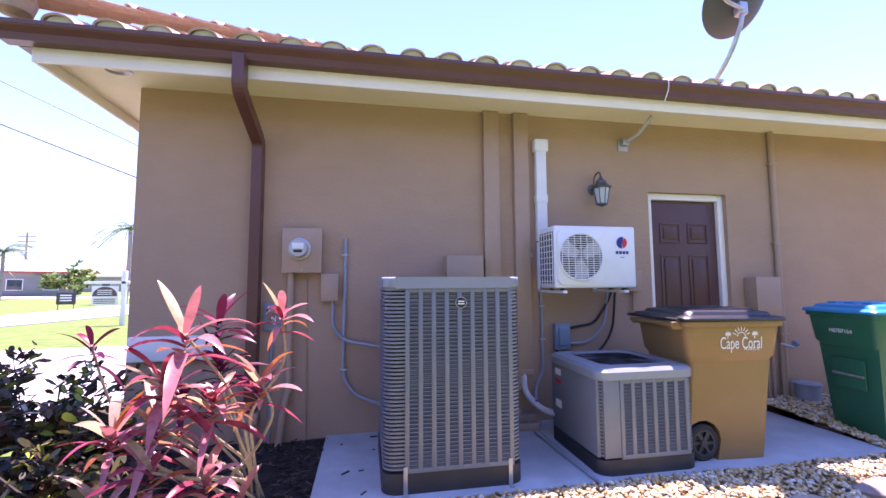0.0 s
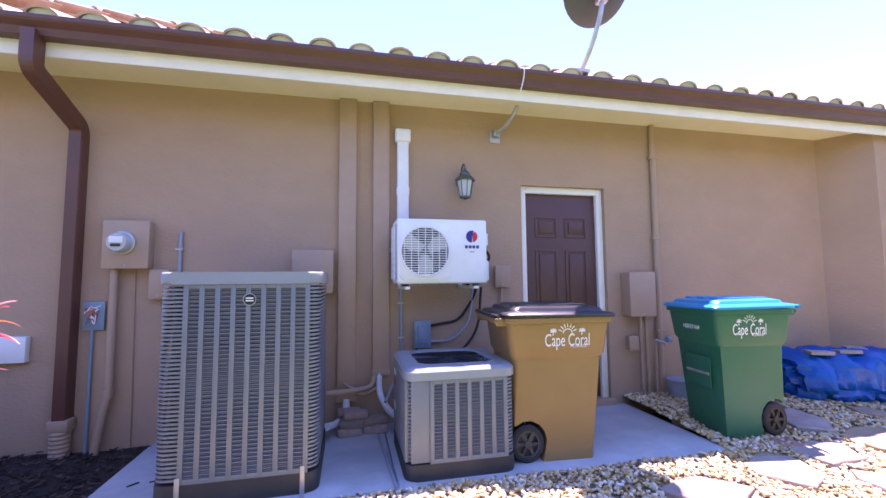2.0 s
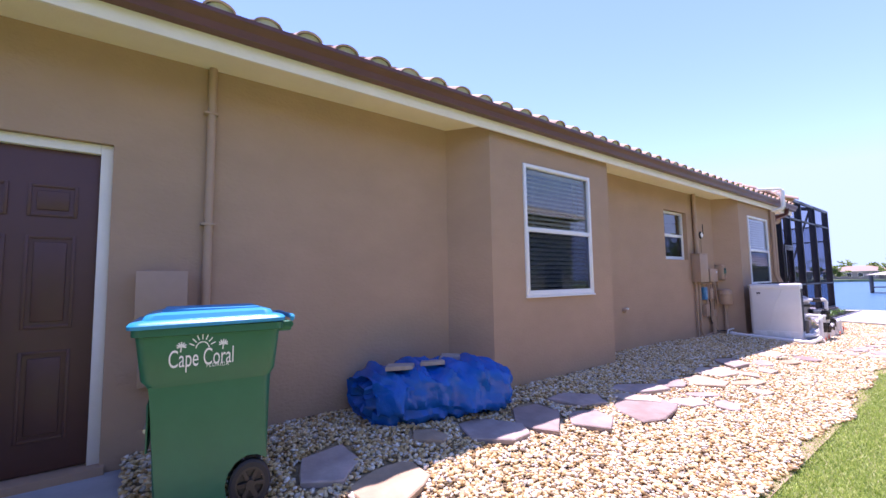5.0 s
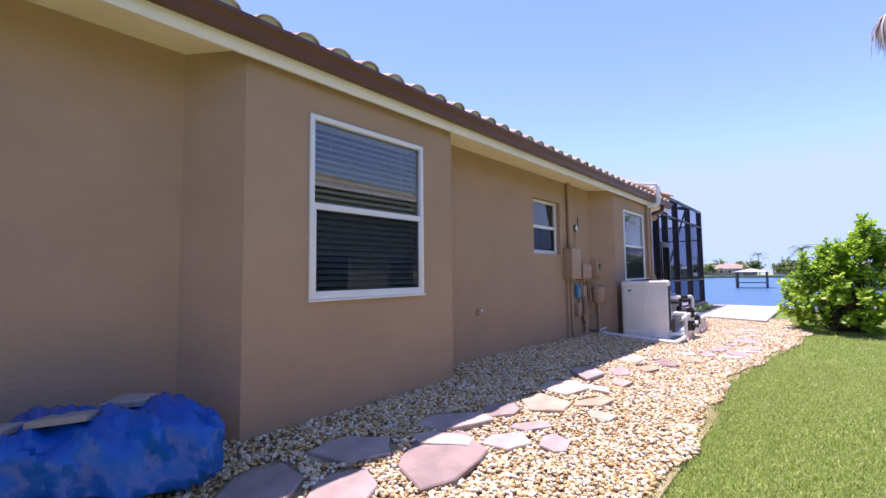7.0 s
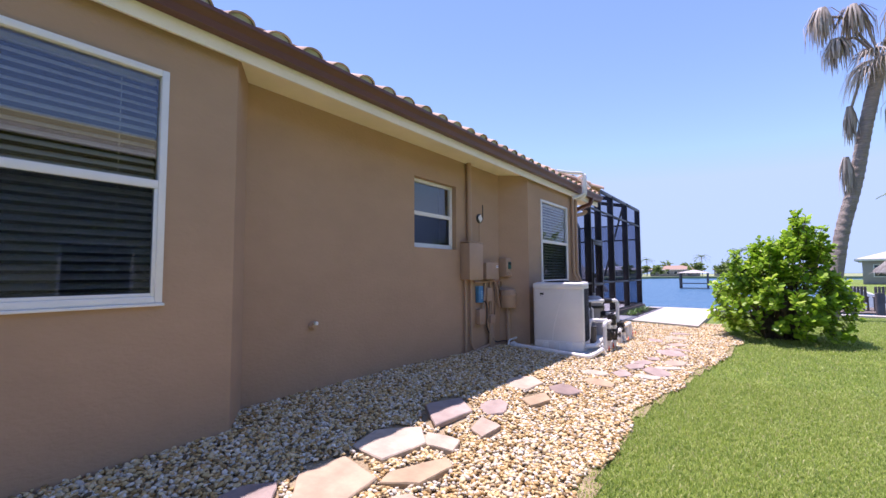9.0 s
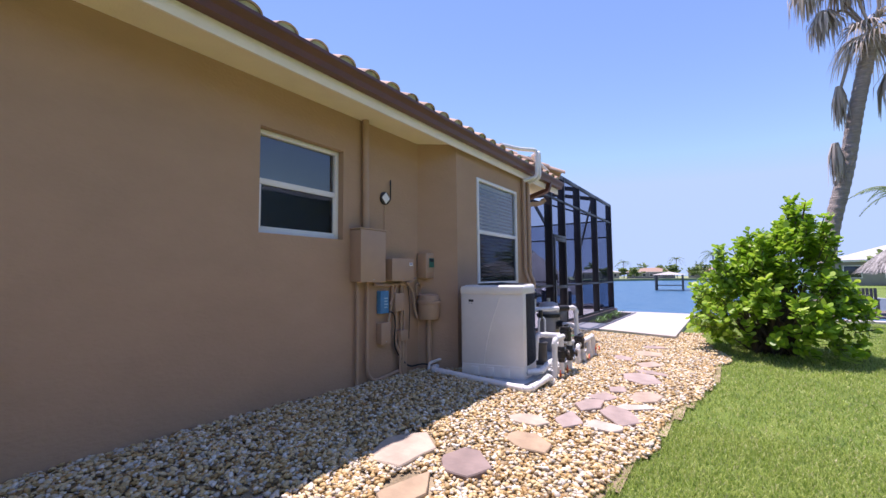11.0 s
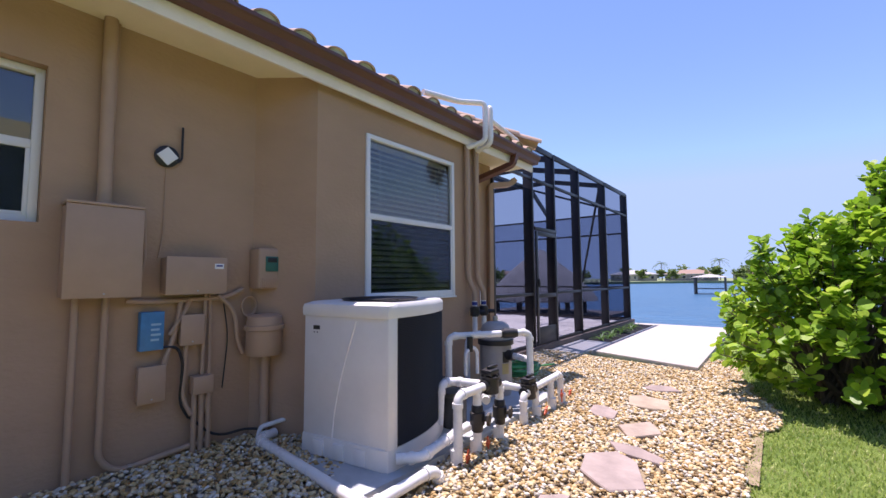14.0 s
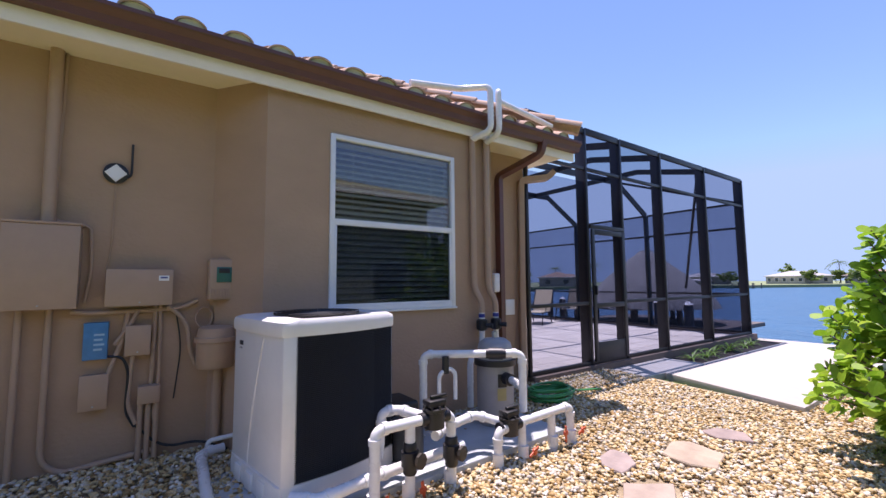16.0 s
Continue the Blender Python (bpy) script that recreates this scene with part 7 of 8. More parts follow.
fine_shapes = [pebble_shape(k) for k in (2, 4, 6, 8, 10)]
rough_shapes = [pebble_shape(k) for k in (1, 3, 5, 7, 9, 11)]
near = lambda x, y: in_gravel(x, y)
scatter_pebbles("river_gravel", (3.9, 12.5, 0.9, 3.9), 60000, 0.0172, "tan, cream and grey rounded river gravel", rough_shapes + fine_shapes[:1], near)
scatter_pebbles("river_gravel", (12.5, 21.0, 0.4, 3.9), 50000, 0.018, "tan, cream and grey rounded river gravel by the pool equipment", rough_shapes + fine_shapes[:1], near)
scatter_pebbles("river_gravel", (0.3, 3.95, 1.4, 2.62), 12500, 0.0155, "tan and grey rounded river gravel before the concrete pad", rough_shapes + fine_shapes[:2], near)

# ---- lawn blades ----
def blades(name, x0, x1, y0, y1, n, h, label, test, wide=0.0035):
    xs, ys = prng.uniform(x0, x1, n), prng.uniform(y0, y1, n)
    keep = np.array([test(x, y) for x, y in zip(xs, ys)])
    xs, ys = xs[keep], ys[keep]
    m = len(xs)
    a = prng.uniform(0, 2 * np.pi, m)
    hh = h * prng.uniform(0.5, 1.2, m)
    lean = prng.uniform(0.2, 0.9, m) * hh
    b = prng.uniform(0, 2 * np.pi, m)
    w = wide * prng.uniform(0.7, 1.4, m)
    z = np.full(m, 0.035)
    p0 = np.column_stack((xs - np.cos(a) * w, ys - np.sin(a) * w, z))
    p1 = np.column_stack((xs + np.cos(a) * w, ys + np.sin(a) * w, z))
    mx, my = xs + np.cos(b) * lean * 0.35, ys + np.sin(b) * lean * 0.35
    p2 = np.column_stack((mx + np.cos(a) * w * 0.8, my + np.sin(a) * w * 0.8, z + hh * 0.6))
    p3 = np.column_stack((mx - np.cos(a) * w * 0.8, my - np.sin(a) * w * 0.8, z + hh * 0.6))
    p4 = np.column_stack((xs + np.cos(b) * lean, ys + np.sin(b) * lean, z + hh))
    V = np.stack((p0, p1, p2, p3, p4), 1).reshape(-1, 3)
    i = np.arange(m)[:, None] * 5
    F = np.concatenate((i + [0, 1, 2], i + [0, 2, 3], i + [3, 2, 4]))
    return tagged(raw_mesh(name, V, F, GRASS), label, "grass", kind="stuff")


on_lawn = lambda x, y: y < lawn_edge(x) + 0.03 + 0.07 * math.sin(x * 3.1) + 0.05 * math.sin(x * 7.7)
blades("lawn_grass", 6.0, 14.5, -1.8, 1.35, 190000, 0.038, "bright green coarse lawn beside the gravel", on_lawn)
blades("lawn_grass", 14.5, 25.5, -5.5, 1.2, 120000, 0.04, "bright green coarse lawn running to the canal", on_lawn, 0.005)
blades("grass_tufts", 4.6, 20, 1.0, 3.4, 260, 0.07, "small green weeds sprouting between the stones", lambda x, y: in_gravel(x, y) and noise.noise((x * 1.7, y * 1.7, 4)) > 0.25, 0.006)

# bark chips on the mulch
V, F, off = [], [], 0
cube = np.array([(x, y, z) for x in (-1, 1) for y in (-1, 1) for z in (-1, 1)], dtype=float)
cf = np.array([(0, 1, 3, 2), (4, 6, 7, 5), (0, 4, 5, 1), (2, 3, 7, 6), (0, 2, 6, 4), (1, 5, 7, 3)])
for k in range(6000):
    x, y = prng.uniform(-3.6, 0.1), prng.uniform(0.6, 3.8)
    if x > -0.36 + prng.normal() * 0.05 and y > 2.5:
        if prng.random() > 0.03:
            continue
        z = SLAB + 0.004
    else:
        z = 0.10 + 0.03 * noise.noise((x * 2.1, y * 2.1, 3)) + 0.05 * max(0, min(1, (y - 1.5) / 2)) + prng.uniform(0, 0.02)
    p = cube * np.array([prng.uniform(0.008, 0.035), prng.uniform(0.003, 0.009), 0.003])
    a, t = prng.uniform(0, 6.28), prng.uniform(-0.4, 0.4) * (0.2 if z > SLAB else 1)
    q = np.column_stack((p[:, 0] * math.cos(a) - p[:, 1] * math.sin(a) + x, p[:, 0] * math.sin(a) + p[:, 1] * math.cos(a) + y, p[:, 2] + t * p[:, 0] + z))
    V.append(q)
    F.append(cf + off)
    off += 8
tagged(raw_mesh("bark_chips", np.concatenate(V), np.concatenate(F), CHIP), "dark shredded bark chips and dead leaves on the bed", "mulch", kind="stuff")

# ---- plants at the house corner ----
CORDY = ramp_material("cordyline_leaves", [(0.0, (0.10, 0.014, 0.025)), (0.25, (0.30, 0.03, 0.06)), (0.45, (0.46, 0.09, 0.11)), (0.62, (0.54, 0.27, 0.25)), (0.78, (0.52, 0.16, 0.04)), (0.88, (0.34, 0.26, 0.05)), (1.0, (0.62, 0.44, 0.40))], 0.28, grain=0.35, grain_scale=14, spec=0.5, trans=0.3)
CORDYDARK = ramp_material("purple_cordyline_leaves", [(0.0, (0.04, 0.008, 0.02)), (0.6, (0.12, 0.015, 0.045)), (1.0, (0.26, 0.03, 0.07))], 0.4, grain=0.25, grain_scale=14, trans=0.2)
CANE = material("pale_plant_cane", (0.42, 0.34, 0.22), 0.8, vary=0.25, scale=30, bump=0.003, bump_scale=90)
leafrng = random.Random(11)


def strap_leaf(bm, base, heading, rise, length, width, droop, twist=0.0):
    """A pointed arching leaf with a folded midrib."""
    d = Vector((math.cos(heading), math.sin(heading), 0))
    side = Vector((-d.y, d.x, 0))
    rows = []
    n = 7
    for k in range(n + 1):
        s = k / n
        up = rise * s * length - droop * s * s * length
        out = length * s * math.sqrt(max(0.05, 1 - min(0.9, rise * rise * 0.5)))
        c = Vector(base) + d * out + Vector((0, 0, up))
        w = width * (math.sin(math.pi * min(1, 0.14 + 0.86 * s)) ** 0.8) * (1 if k < n else 0.05)
        ang = twist * s
        sv = side * math.cos(ang) + Vector((0, 0, 1)) * math.sin(ang)
        rows.append([bm.verts.new(c - sv * w + Vector((0, 0, w * 0.35))), bm.verts.new(c), bm.verts.new(c + sv * w + Vector((0, 0, w * 0.35)))])
    for a, b in zip(rows, rows[1:]):
        for j in range(2):
            bm.faces.new((a[j], a[j + 1], b[j + 1], b[j]))


def cordyline(label, root, heads, mat):
    """heads: (points of the cane, number of leaves, leaf length)."""
    c = thing("cordyline_plant", label, "plant")
    for stem, n, length in heads:
        stem = [Vector(p) for p in stem]
        spot = stem[-1]
        r = Vector(root) + Vector((leafrng.uniform(-0.12, 0.12), leafrng.uniform(-0.1, 0.1), 0))
        ptube("stem", c, CANE, [r] + stem, lambda s: 0.0095 - 0.003 * s, 0.12, 8)
        bm = bmesh.new()
        n = int(n * 1.3)
        for k in range(n):
            s = k / n
            strap_leaf(bm, spot + Vector((0, 0, -0.10 + 0.12 * s)), k * 2.4 + leafrng.uniform(-0.3, 0.3), 0.15 + 0.95 * s + leafrng.uniform(-0.2, 0.2), length * leafrng.uniform(0.6, 0.98), leafrng.uniform(0.018, 0.029) * length / 0.33, leafrng.uniform(0.3, 0.9) * (1.1 - s * 0.6), leafrng.uniform(-0.7, 0.7))
        part("leaf_head", bm, mat, c)
    return c


cordyline("pink and red cordyline with pale bent canes in mulch", (-0.74, 2.9, 0.10), [
    ([(-0.65, 2.52, 0.49), (-0.65, 2.32, 0.8), (-0.7, 2.17, 1.03), (-0.83, 2.04, 1.26)], 9, 0.37),
    ([(-0.66, 2.47, 0.78), (-0.55, 2.37, 0.92), (-0.43, 2.27, 1.09), (-0.45, 2.2, 1.34)], 9, 0.25),
    ([(-0.72, 2.32, 0.51), (-0.56, 2.22, 0.66), (-0.45, 2.12, 0.88), (-0.51, 2.07, 1.03)], 11, 0.27),
    ([(-0.66, 2.52, 0.5), (-0.8, 2.22, 0.79), (-0.92, 2.07, 1.04)], 15, 0.30),
    ([(-0.66, 2.52, 0.5), (-0.67, 2.22, 0.81), (-0.73, 2.12, 0.94)], 15, 0.29),
    ([(-0.69, 2.52, 0.44), (-0.82, 2.22, 0.68), (-0.94, 2.07, 0.87)], 12, 0.29),
    ([(-0.69, 2.52, 0.41), (-0.8, 2.12, 0.6), (-0.89, 1.92, 0.72)], 8, 0.25),
    ([(-0.66, 2.52, 0.4), (-0.64, 2.12, 0.59), (-0.68, 1.92, 0.69)], 10, 0.28),
    ([(-0.80, 2.45, 0.4), (-1.02, 2.25, 0.62), (-1.14, 2.12, 0.82)], 12, 0.30),
    ([(-0.82, 2.40, 0.3), (-1.00, 2.10, 0.45), (-1.06, 1.95, 0.58)], 10, 0.28),
    ([(-0.66, 2.45, 0.25), (-0.58, 2.15, 0.38), (-0.60, 1.98, 0.47)], 10, 0.28)], CORDY)
cordyline("dark purple cordyline behind the pink one by the wall", (-0.95, 3.1, 0.12), [
    ([(-0.74, 2.72, 0.42), (-0.84, 2.62, 1.01), (-0.86, 2.57, 1.27)], 11, 0.30),
    ([(-0.71, 2.72, 0.42), (-0.81, 2.57, 0.8), (-0.83, 2.52, 1.03)], 14, 0.30),
    ([(-0.71, 2.72, 0.35), (-0.97, 2.57, 0.74), (-1.02, 2.52, 0.88)], 13, 0.28),
    ([(-1.34, 2.82, 0.43), (-1.44, 2.62, 0.88), (-1.47, 2.52, 1.16)], 9, 0.25)], CORDYDARK)

CROTON = ramp_material("croton_leaves", [(0.0, (0.022, 0.024, 0.014)), (0.4, (0.05, 0.05, 0.022)), (0.7, (0.13, 0.04, 0.03)), (0.86, (0.14, 0.16, 0.03)), (1.0, (0.42, 0.48, 0.06))], 0.3, grain=0.2, trans=0.25)


def leafy_shrub(name, label, category, center, radii, n_leaf, leaf, mat, stems, bark, seed, flat=0.5, roundness=0.75, floor=0.0):
    """Branches from the ground that split, with leaves set on their outer lengths; the outline stays ragged."""
    r = random.Random(seed)
    sh = thing(name, label, category)
    cx, cy, cz = center
    tips = []
    bm = bmesh.new()
    for k in range(stems):
        a = 2 * math.pi * k / stems + r.uniform(-0.3, 0.3)
        el = r.uniform(0.15, 1.45)
        reach = r.uniform(0.72, 1.06)
        tip = Vector((cx + radii[0] * reach * math.cos(el) * math.cos(a), cy + radii[1] * reach * math.cos(el) * math.sin(a), floor + (cz + radii[2] - floor) * (0.20 + 0.80 * math.sin(el)) * r.uniform(0.8, 1.06)))
        root = Vector((cx + r.uniform(-0.18, 0.18) * radii[0], cy + r.uniform(-0.18, 0.18) * radii[1], floor))
        mid = root.lerp(tip, 0.5) + Vector((r.uniform(-0.1, 0.1), r.uniform(-0.1, 0.1), 0.10)) * radii[2]
        tube(bm, [root, root.lerp(mid, 0.6), mid, tip], lambda s: 0.016 * (1.15 - s), 6, 0.1)
        for q in range(7):
            base = mid.lerp(tip, q / 6)
            t2 = base + Vector((r.uniform(-1, 1), r.uniform(-1, 1), r.uniform(-0.5, 0.9))) * 0.26 * min(radii)
            tube(bm, [base, t2], 0.005, 4)
            tips.append((base, t2))
    part("branchwork", bm, bark, sh)
    V, F, off = [], [], 0
    shape = [(0, 0), (0.25, 0.32 * roundness), (0.6, 0.50 * roundness), (0.9, 0.34 * roundness), (1.0, 0.0), (0.9, -0.34 * roundness), (0.6, -0.50 * roundness), (0.25, -0.32 * roundness)]
    for k in range(n_leaf):
        base, t2 = r.choice(tips)
        p = base.lerp(t2, r.uniform(0.1, 1.0)) + Vector((r.gauss(0, 0.03), r.gauss(0, 0.03), r.gauss(0, 0.03)))
        size = leaf * r.uniform(0.65, 1.2)
        h = r.uniform(0, 6.28)
        d = Vector((math.cos(h), math.sin(h), r.uniform(-0.2, 0.9))).normalized()
        nn = Vector((r.gauss(0, flat), r.gauss(0, flat), 1)).normalized()
        sd = d.cross(nn)
        if sd.length < 0.1:
            continue
        sd.normalize()
        nn = sd.cross(d)
        for u, w in shape:
            V.append(p + d * size * u + sd * size * w + nn * size * (0.12 * u * u + 0.25 * abs(w)))
        F.append(list(range(off, off + 8)))
        off += 8
    ob = raw_mesh("foliage", [tuple(v) for v in V], F, mat, True)
    ob.parent = sh
    tagged(ob, kind="stuff")
    return sh


TWIG = material("dark_twigs", (0.10, 0.075, 0.055), 0.85, vary=0.3, scale=20)
for center, radii, n, lab, seed in (
        ((-2.05, 3.0, 0.35), (0.55, 0.6, 0.82), 800, "dark green and maroon croton shrub growing in mulch", 31),
        ((-3.1, 3.5, 0.35), (0.85, 0.7, 0.80), 900, "dark green and red croton shrub thinning at its base", 33),
        ((-1.55, 2.65, 0.25), (0.45, 0.45, 0.52), 500, "low dark maroon croton shrub in the shade", 35),
        ((-2.5, 2.3, 0.2), (0.6, 0.5, 0.48), 520, "low croton shrub with a few lime leaves", 37)):
    leafy_shrub("croton_shrub", lab, "shrub", center, radii, int(n * 1.35), 0.09, CROTON, 20, TWIG, seed, 0.9, 0.40, 0.10)

# ---- rounded green shrub by the water ----
SEAGRAPE = ramp_material("glossy_green_leaves", [(0.0, (0.11, 0.22, 0.012)), (0.4, (0.21, 0.40, 0.022)), (0.75, (0.34, 0.55, 0.035)), (1.0, (0.50, 0.66, 0.08))], 0.42, grain=0.15, spec=0.35, trans=0.45)


def clusia(label, x, y, seed):
    """Upright branches ending in rosettes of paddle-shaped leaves; the tallest rise on one side."""
    r = random.Random(seed)
    sh = thing("clusia_shrub", label, "shrub")
    bm = bmesh.new()
    heads = []
    while len(heads) < 470:
        u, v, w = r.uniform(-1, 1), r.uniform(-1, 1), r.random()
        d2 = u * u + v * v
        if d2 > 1:
            continue
        top = 1.92 + 0.68 * math.exp(-((v + 0.40) / 0.30) ** 2 - (u / 0.8) ** 2) + 0.28 * noise.noise((u * 2.3, v * 2.3, seed))
        rim = (1 - d2 ** 1.7) ** 0.5
        z = 0.12 + (top - 0.12) * (w ** 0.6 * (0.38 + 0.62 * rim))
        edge = 0.74 + 0.26 * math.sin(math.pi * min(1.0, 0.18 + z / 2.1))
        if d2 < 0.38 and z < 0.6 * top * rim:
            continue
        edge += r.gauss(0, 0.05)
        heads.append(Vector((x + 1.30 * u * edge, y + 1.24 * v * edge, z)))
    for k in range(34):
        u, v = r.uniform(-0.7, 0.7), max(-0.72, min(0.62, r.gauss(-0.15, 0.4)))
        rise = 1.85 + 0.62 * math.exp(-((v + 0.40) / 0.28) ** 2) - 0.5 * (u * u + v * v)
        for q in range(3):
            heads.append(Vector((x + 1.2 * u, y + 1.15 * v, rise * r.uniform(0.9, 1.02) + 0.16 * q)))
    for k, h in enumerate(heads):
        if k % 5 == 0:
            root = Vector((x + r.uniform(-0.3, 0.3), y + r.uniform(-0.3, 0.3), 0.03))
            tube(bm, [root, root.lerp(h, 0.5) + Vector((0, 0, 0.12)), h], lambda s: 0.017 * (1.1 - s), 6, 0.1)
        out = (h - Vector((x, y, 0.5))).normalized()
        tube(bm, [h - out * 0.24 - Vector((0, 0, 0.06)), h], 0.006, 4)
    part("branchwork", bm, TWIG, sh)
    V, F, off = [], [], 0
    blade = [(0, 0.02), (0.3, 0.20), (0.62, 0.38), (0.88, 0.30), (1.0, 0.10), (1.0, -0.10), (0.88, -0.30), (0.62, -0.38), (0.3, -0.20), (0, -0.02)]
    for h in heads:
        axis = ((h - Vector((x, y, 0.4))).normalized() + Vector((r.gauss(0, 0.3), r.gauss(0, 0.3), 0.7))).normalized()
        e1 = axis.cross(Vector((0.3, 0.8, 0.1))).normalized()
        e2 = axis.cross(e1)
        for q in range(r.randint(11, 19)):
            a = q * 2.4 + r.uniform(-0.3, 0.3)
            back = r.uniform(0.0, 0.20)
            lift = r.uniform(0.15, 1.1) - back * 2.2
            d = ((e1 * math.cos(a) + e2 * math.sin(a)) + axis * lift).normalized()
            sd = d.cross(axis)
            if sd.length < 0.05:
                continue
            sd = (sd.normalized() + Vector((r.gauss(0, 0.25), r.gauss(0, 0.25), r.gauss(0, 0.25)))).normalized()
            nn = sd.cross(d)
            size = r.uniform(0.08, 0.135)
            p = h - axis * back
            for u, w in blade:
                V.append(tuple(p + d * size * u + sd * size * w + nn * size * (0.10 * u * u - 0.22 * abs(w))))
            F.append(list(range(off, off + len(blade))))
            off += len(blade)
    ob = raw_mesh("foliage", V, F, SEAGRAPE, True)
    ob.parent = sh
    tagged(ob, kind="stuff")
    return sh


clusia("large glossy green paddle-leaved shrub on the lawn edge", 19.2, -0.16, 41)

# planting strip by the screen
LILY = ramp_material("strap_leaves", [(0.0, (0.06, 0.16, 0.02)), (1.0, (0.22, 0.36, 0.06))], 0.4, trans=0.3)
for x, y in ((21.9, 3.42), (22.35, 3.38), (22.8, 3.45), (23.3, 3.40), (23.7, 3.5), (24.2, 3.42), (24.6, 3.45)):
    ly_ = thing("strap_leaf_plant", "small green strap-leaved plant in the mulch strip", "plant", "plants in the mulch strip")
    bm = bmesh.new()
    for k in range(14):
        strap_leaf(bm, (x, y, 0.10), k * 2.4, leafrng.uniform(0.5, 1.1), leafrng.uniform(0.28, 0.48), 0.014, leafrng.uniform(0.5, 1.0))
    part("leaves", bm, LILY, ly_)

# ---- palms ----
BARK = material("grey_palm_bark", (0.30, 0.255, 0.22), 0.9, vary=0.35, scale=5, bump=0.015, bump_scale=22, stretch=(1, 1, 5), stain=0.4, stain_color=(0.14, 0.11, 0.09))
DRYFROND = ramp_material("dead_grey_fronds", [(0.0, (0.22, 0.18, 0.14)), (0.5, (0.44, 0.38, 0.31)), (1.0, (0.66, 0.60, 0.52))], 0.8, trans=0.15)
FROND = ramp_material("palm_fronds", [(0.0, (0.06, 0.12, 0.03)), (0.6, (0.14, 0.22, 0.06)), (1.0, (0.26, 0.32, 0.12))], 0.5, trans=0.25)


def fan_frond(bm, base, out, size, hang, n=16):
    """A fan of narrow strips, drooping."""
    out = Vector(out).normalized()
    side = out.cross(Vector((0, 0, 1)))
    side = side.normalized() if side.length > 0.05 else Vector((1, 0, 0))
    for k in range(n):
        a = radians(-75 + 150 * k / (n - 1))
        d = (out * math.cos(a) + side * math.sin(a)).normalized()
        L = size * (0.75 + 0.25 * math.cos(a)) * leafrng.uniform(0.8, 1.1)
        w = size * 0.030
        sd = d.cross(Vector((0, 0, 1)))
        sd = sd.normalized() * w if sd.length > 0.05 else side * w
        pts = []
        for q in range(5):
            s = q / 4
            pts.append(Vector(base) + d * L * s * (1 - 0.35 * hang * s) + Vector((0, 0, -hang * L * s * s * 0.75 + leafrng.uniform(-0.02, 0.02) * size)))
        vs = [(bm.verts.new(p - sd * (1 - q / 4.3)), bm.verts.new(p + sd * (1 - q / 4.3))) for q, p in enumerate(pts)]
        for a_, b_ in zip(vs, vs[1:]):
            bm.faces.new((a_[0], a_[1], b_[1], b_[0]))


def palm(label, pts, r0, r1, crown_mat, n, size, hang, dead=()):
    p = thing("palm_tree", label, "palm tree")
    bm = bmesh.new()
    line = fillet(pts, 0.8, 6)
    dense = []
    for a, b in zip(line, line[1:]):
        dense += [a.lerp(b, k / 6) for k in range(6)]
    tube(bm, dense + [line[-1]], lambda s: (r0 + (r1 - r0) * s) * (1 + 0.035 * math.sin(s * 190)), 14)
    part("trunk", bm, BARK, p)
    top = Vector(pts[-1])
    bm = bmesh.new()
    for k in range(n):
        a, el = k * 2.4, leafrng.uniform(-0.5, 1.2)
        d = Vector((math.cos(a) * math.cos(el), math.sin(a) * math.cos(el), math.sin(el)))
        b0 = top + d * size * 0.35
        tube(bm, [top, b0], 0.02 * size, 5)
        fan_frond(bm, b0, d, size, hang)
    part("crown", bm, crown_mat, p)
    for spot, ln, wd in dead:
        bm = bmesh.new()
        spot = Vector(spot)
        if spot.z > 5.5:
            tube(bm, [top, top.lerp(spot, 0.6) + Vector((0, 0, 0.35)), spot + Vector((0, 0, -0.2))], 0.035, 6, 0.2)
        for k in range(95):
            a = leafrng.uniform(0, 6.28)
            o = Vector((math.cos(a), math.sin(a), 0)) * wd * leafrng.uniform(0.2, 1.0)
            b = spot + o * 0.4
            e = spot + o + Vector((leafrng.uniform(-0.06, 0.06), leafrng.uniform(-0.06, 0.06), -ln * leafrng.uniform(0.5, 1.0)))
            m_ = b.lerp(e, 0.5) + o * 0.25
            s_ = Vector((-math.sin(a), math.cos(a), 0)) * 0.026
            vs = [(bm.verts.new(q - s_ * t), bm.verts.new(q + s_ * t)) for q, t in ((b, 1), (m_, 0.9), (e, 0.15))]
            for c_, d_ in zip(vs, vs[1:]):
                bm.faces.new((c_[0], c_[1], d_[1], d_[0]))
        part("dead_frond", bm, DRYFROND, p, "dry grey hanging frond skirt")
    return p


palm("tall grey palm with dry hanging fronds on the canal bank", [(24.3, -1.45, 0.0), (24.75, -1.85, 2.6), (24.95, -2.25, 4.0), (25.0, -2.52, 5.6), (25.0, -2.8, 6.9), (25.0, -2.95, 7.6)], 0.175, 0.155, DRYFROND, 15, 1.05, 1.0,
     dead=(((24.9, -2.05, 8.45), 1.05, 0.46), ((24.8, -2.2, 6.3), 1.2, 0.17), ((24.78, -2.05, 4.8), 1.2, 0.17), ((25.0, -3.25, 6.5), 1.35, 0.42), ((25.0, -3.7, 6.3), 1.35, 0.45), ((24.9, -1.75, 9.5), 1.3, 0.55), ((24.8, -2.4, 9.3), 1.4, 0.55), ((25.1, -3.5, 9.4), 1.4, 0.65)))


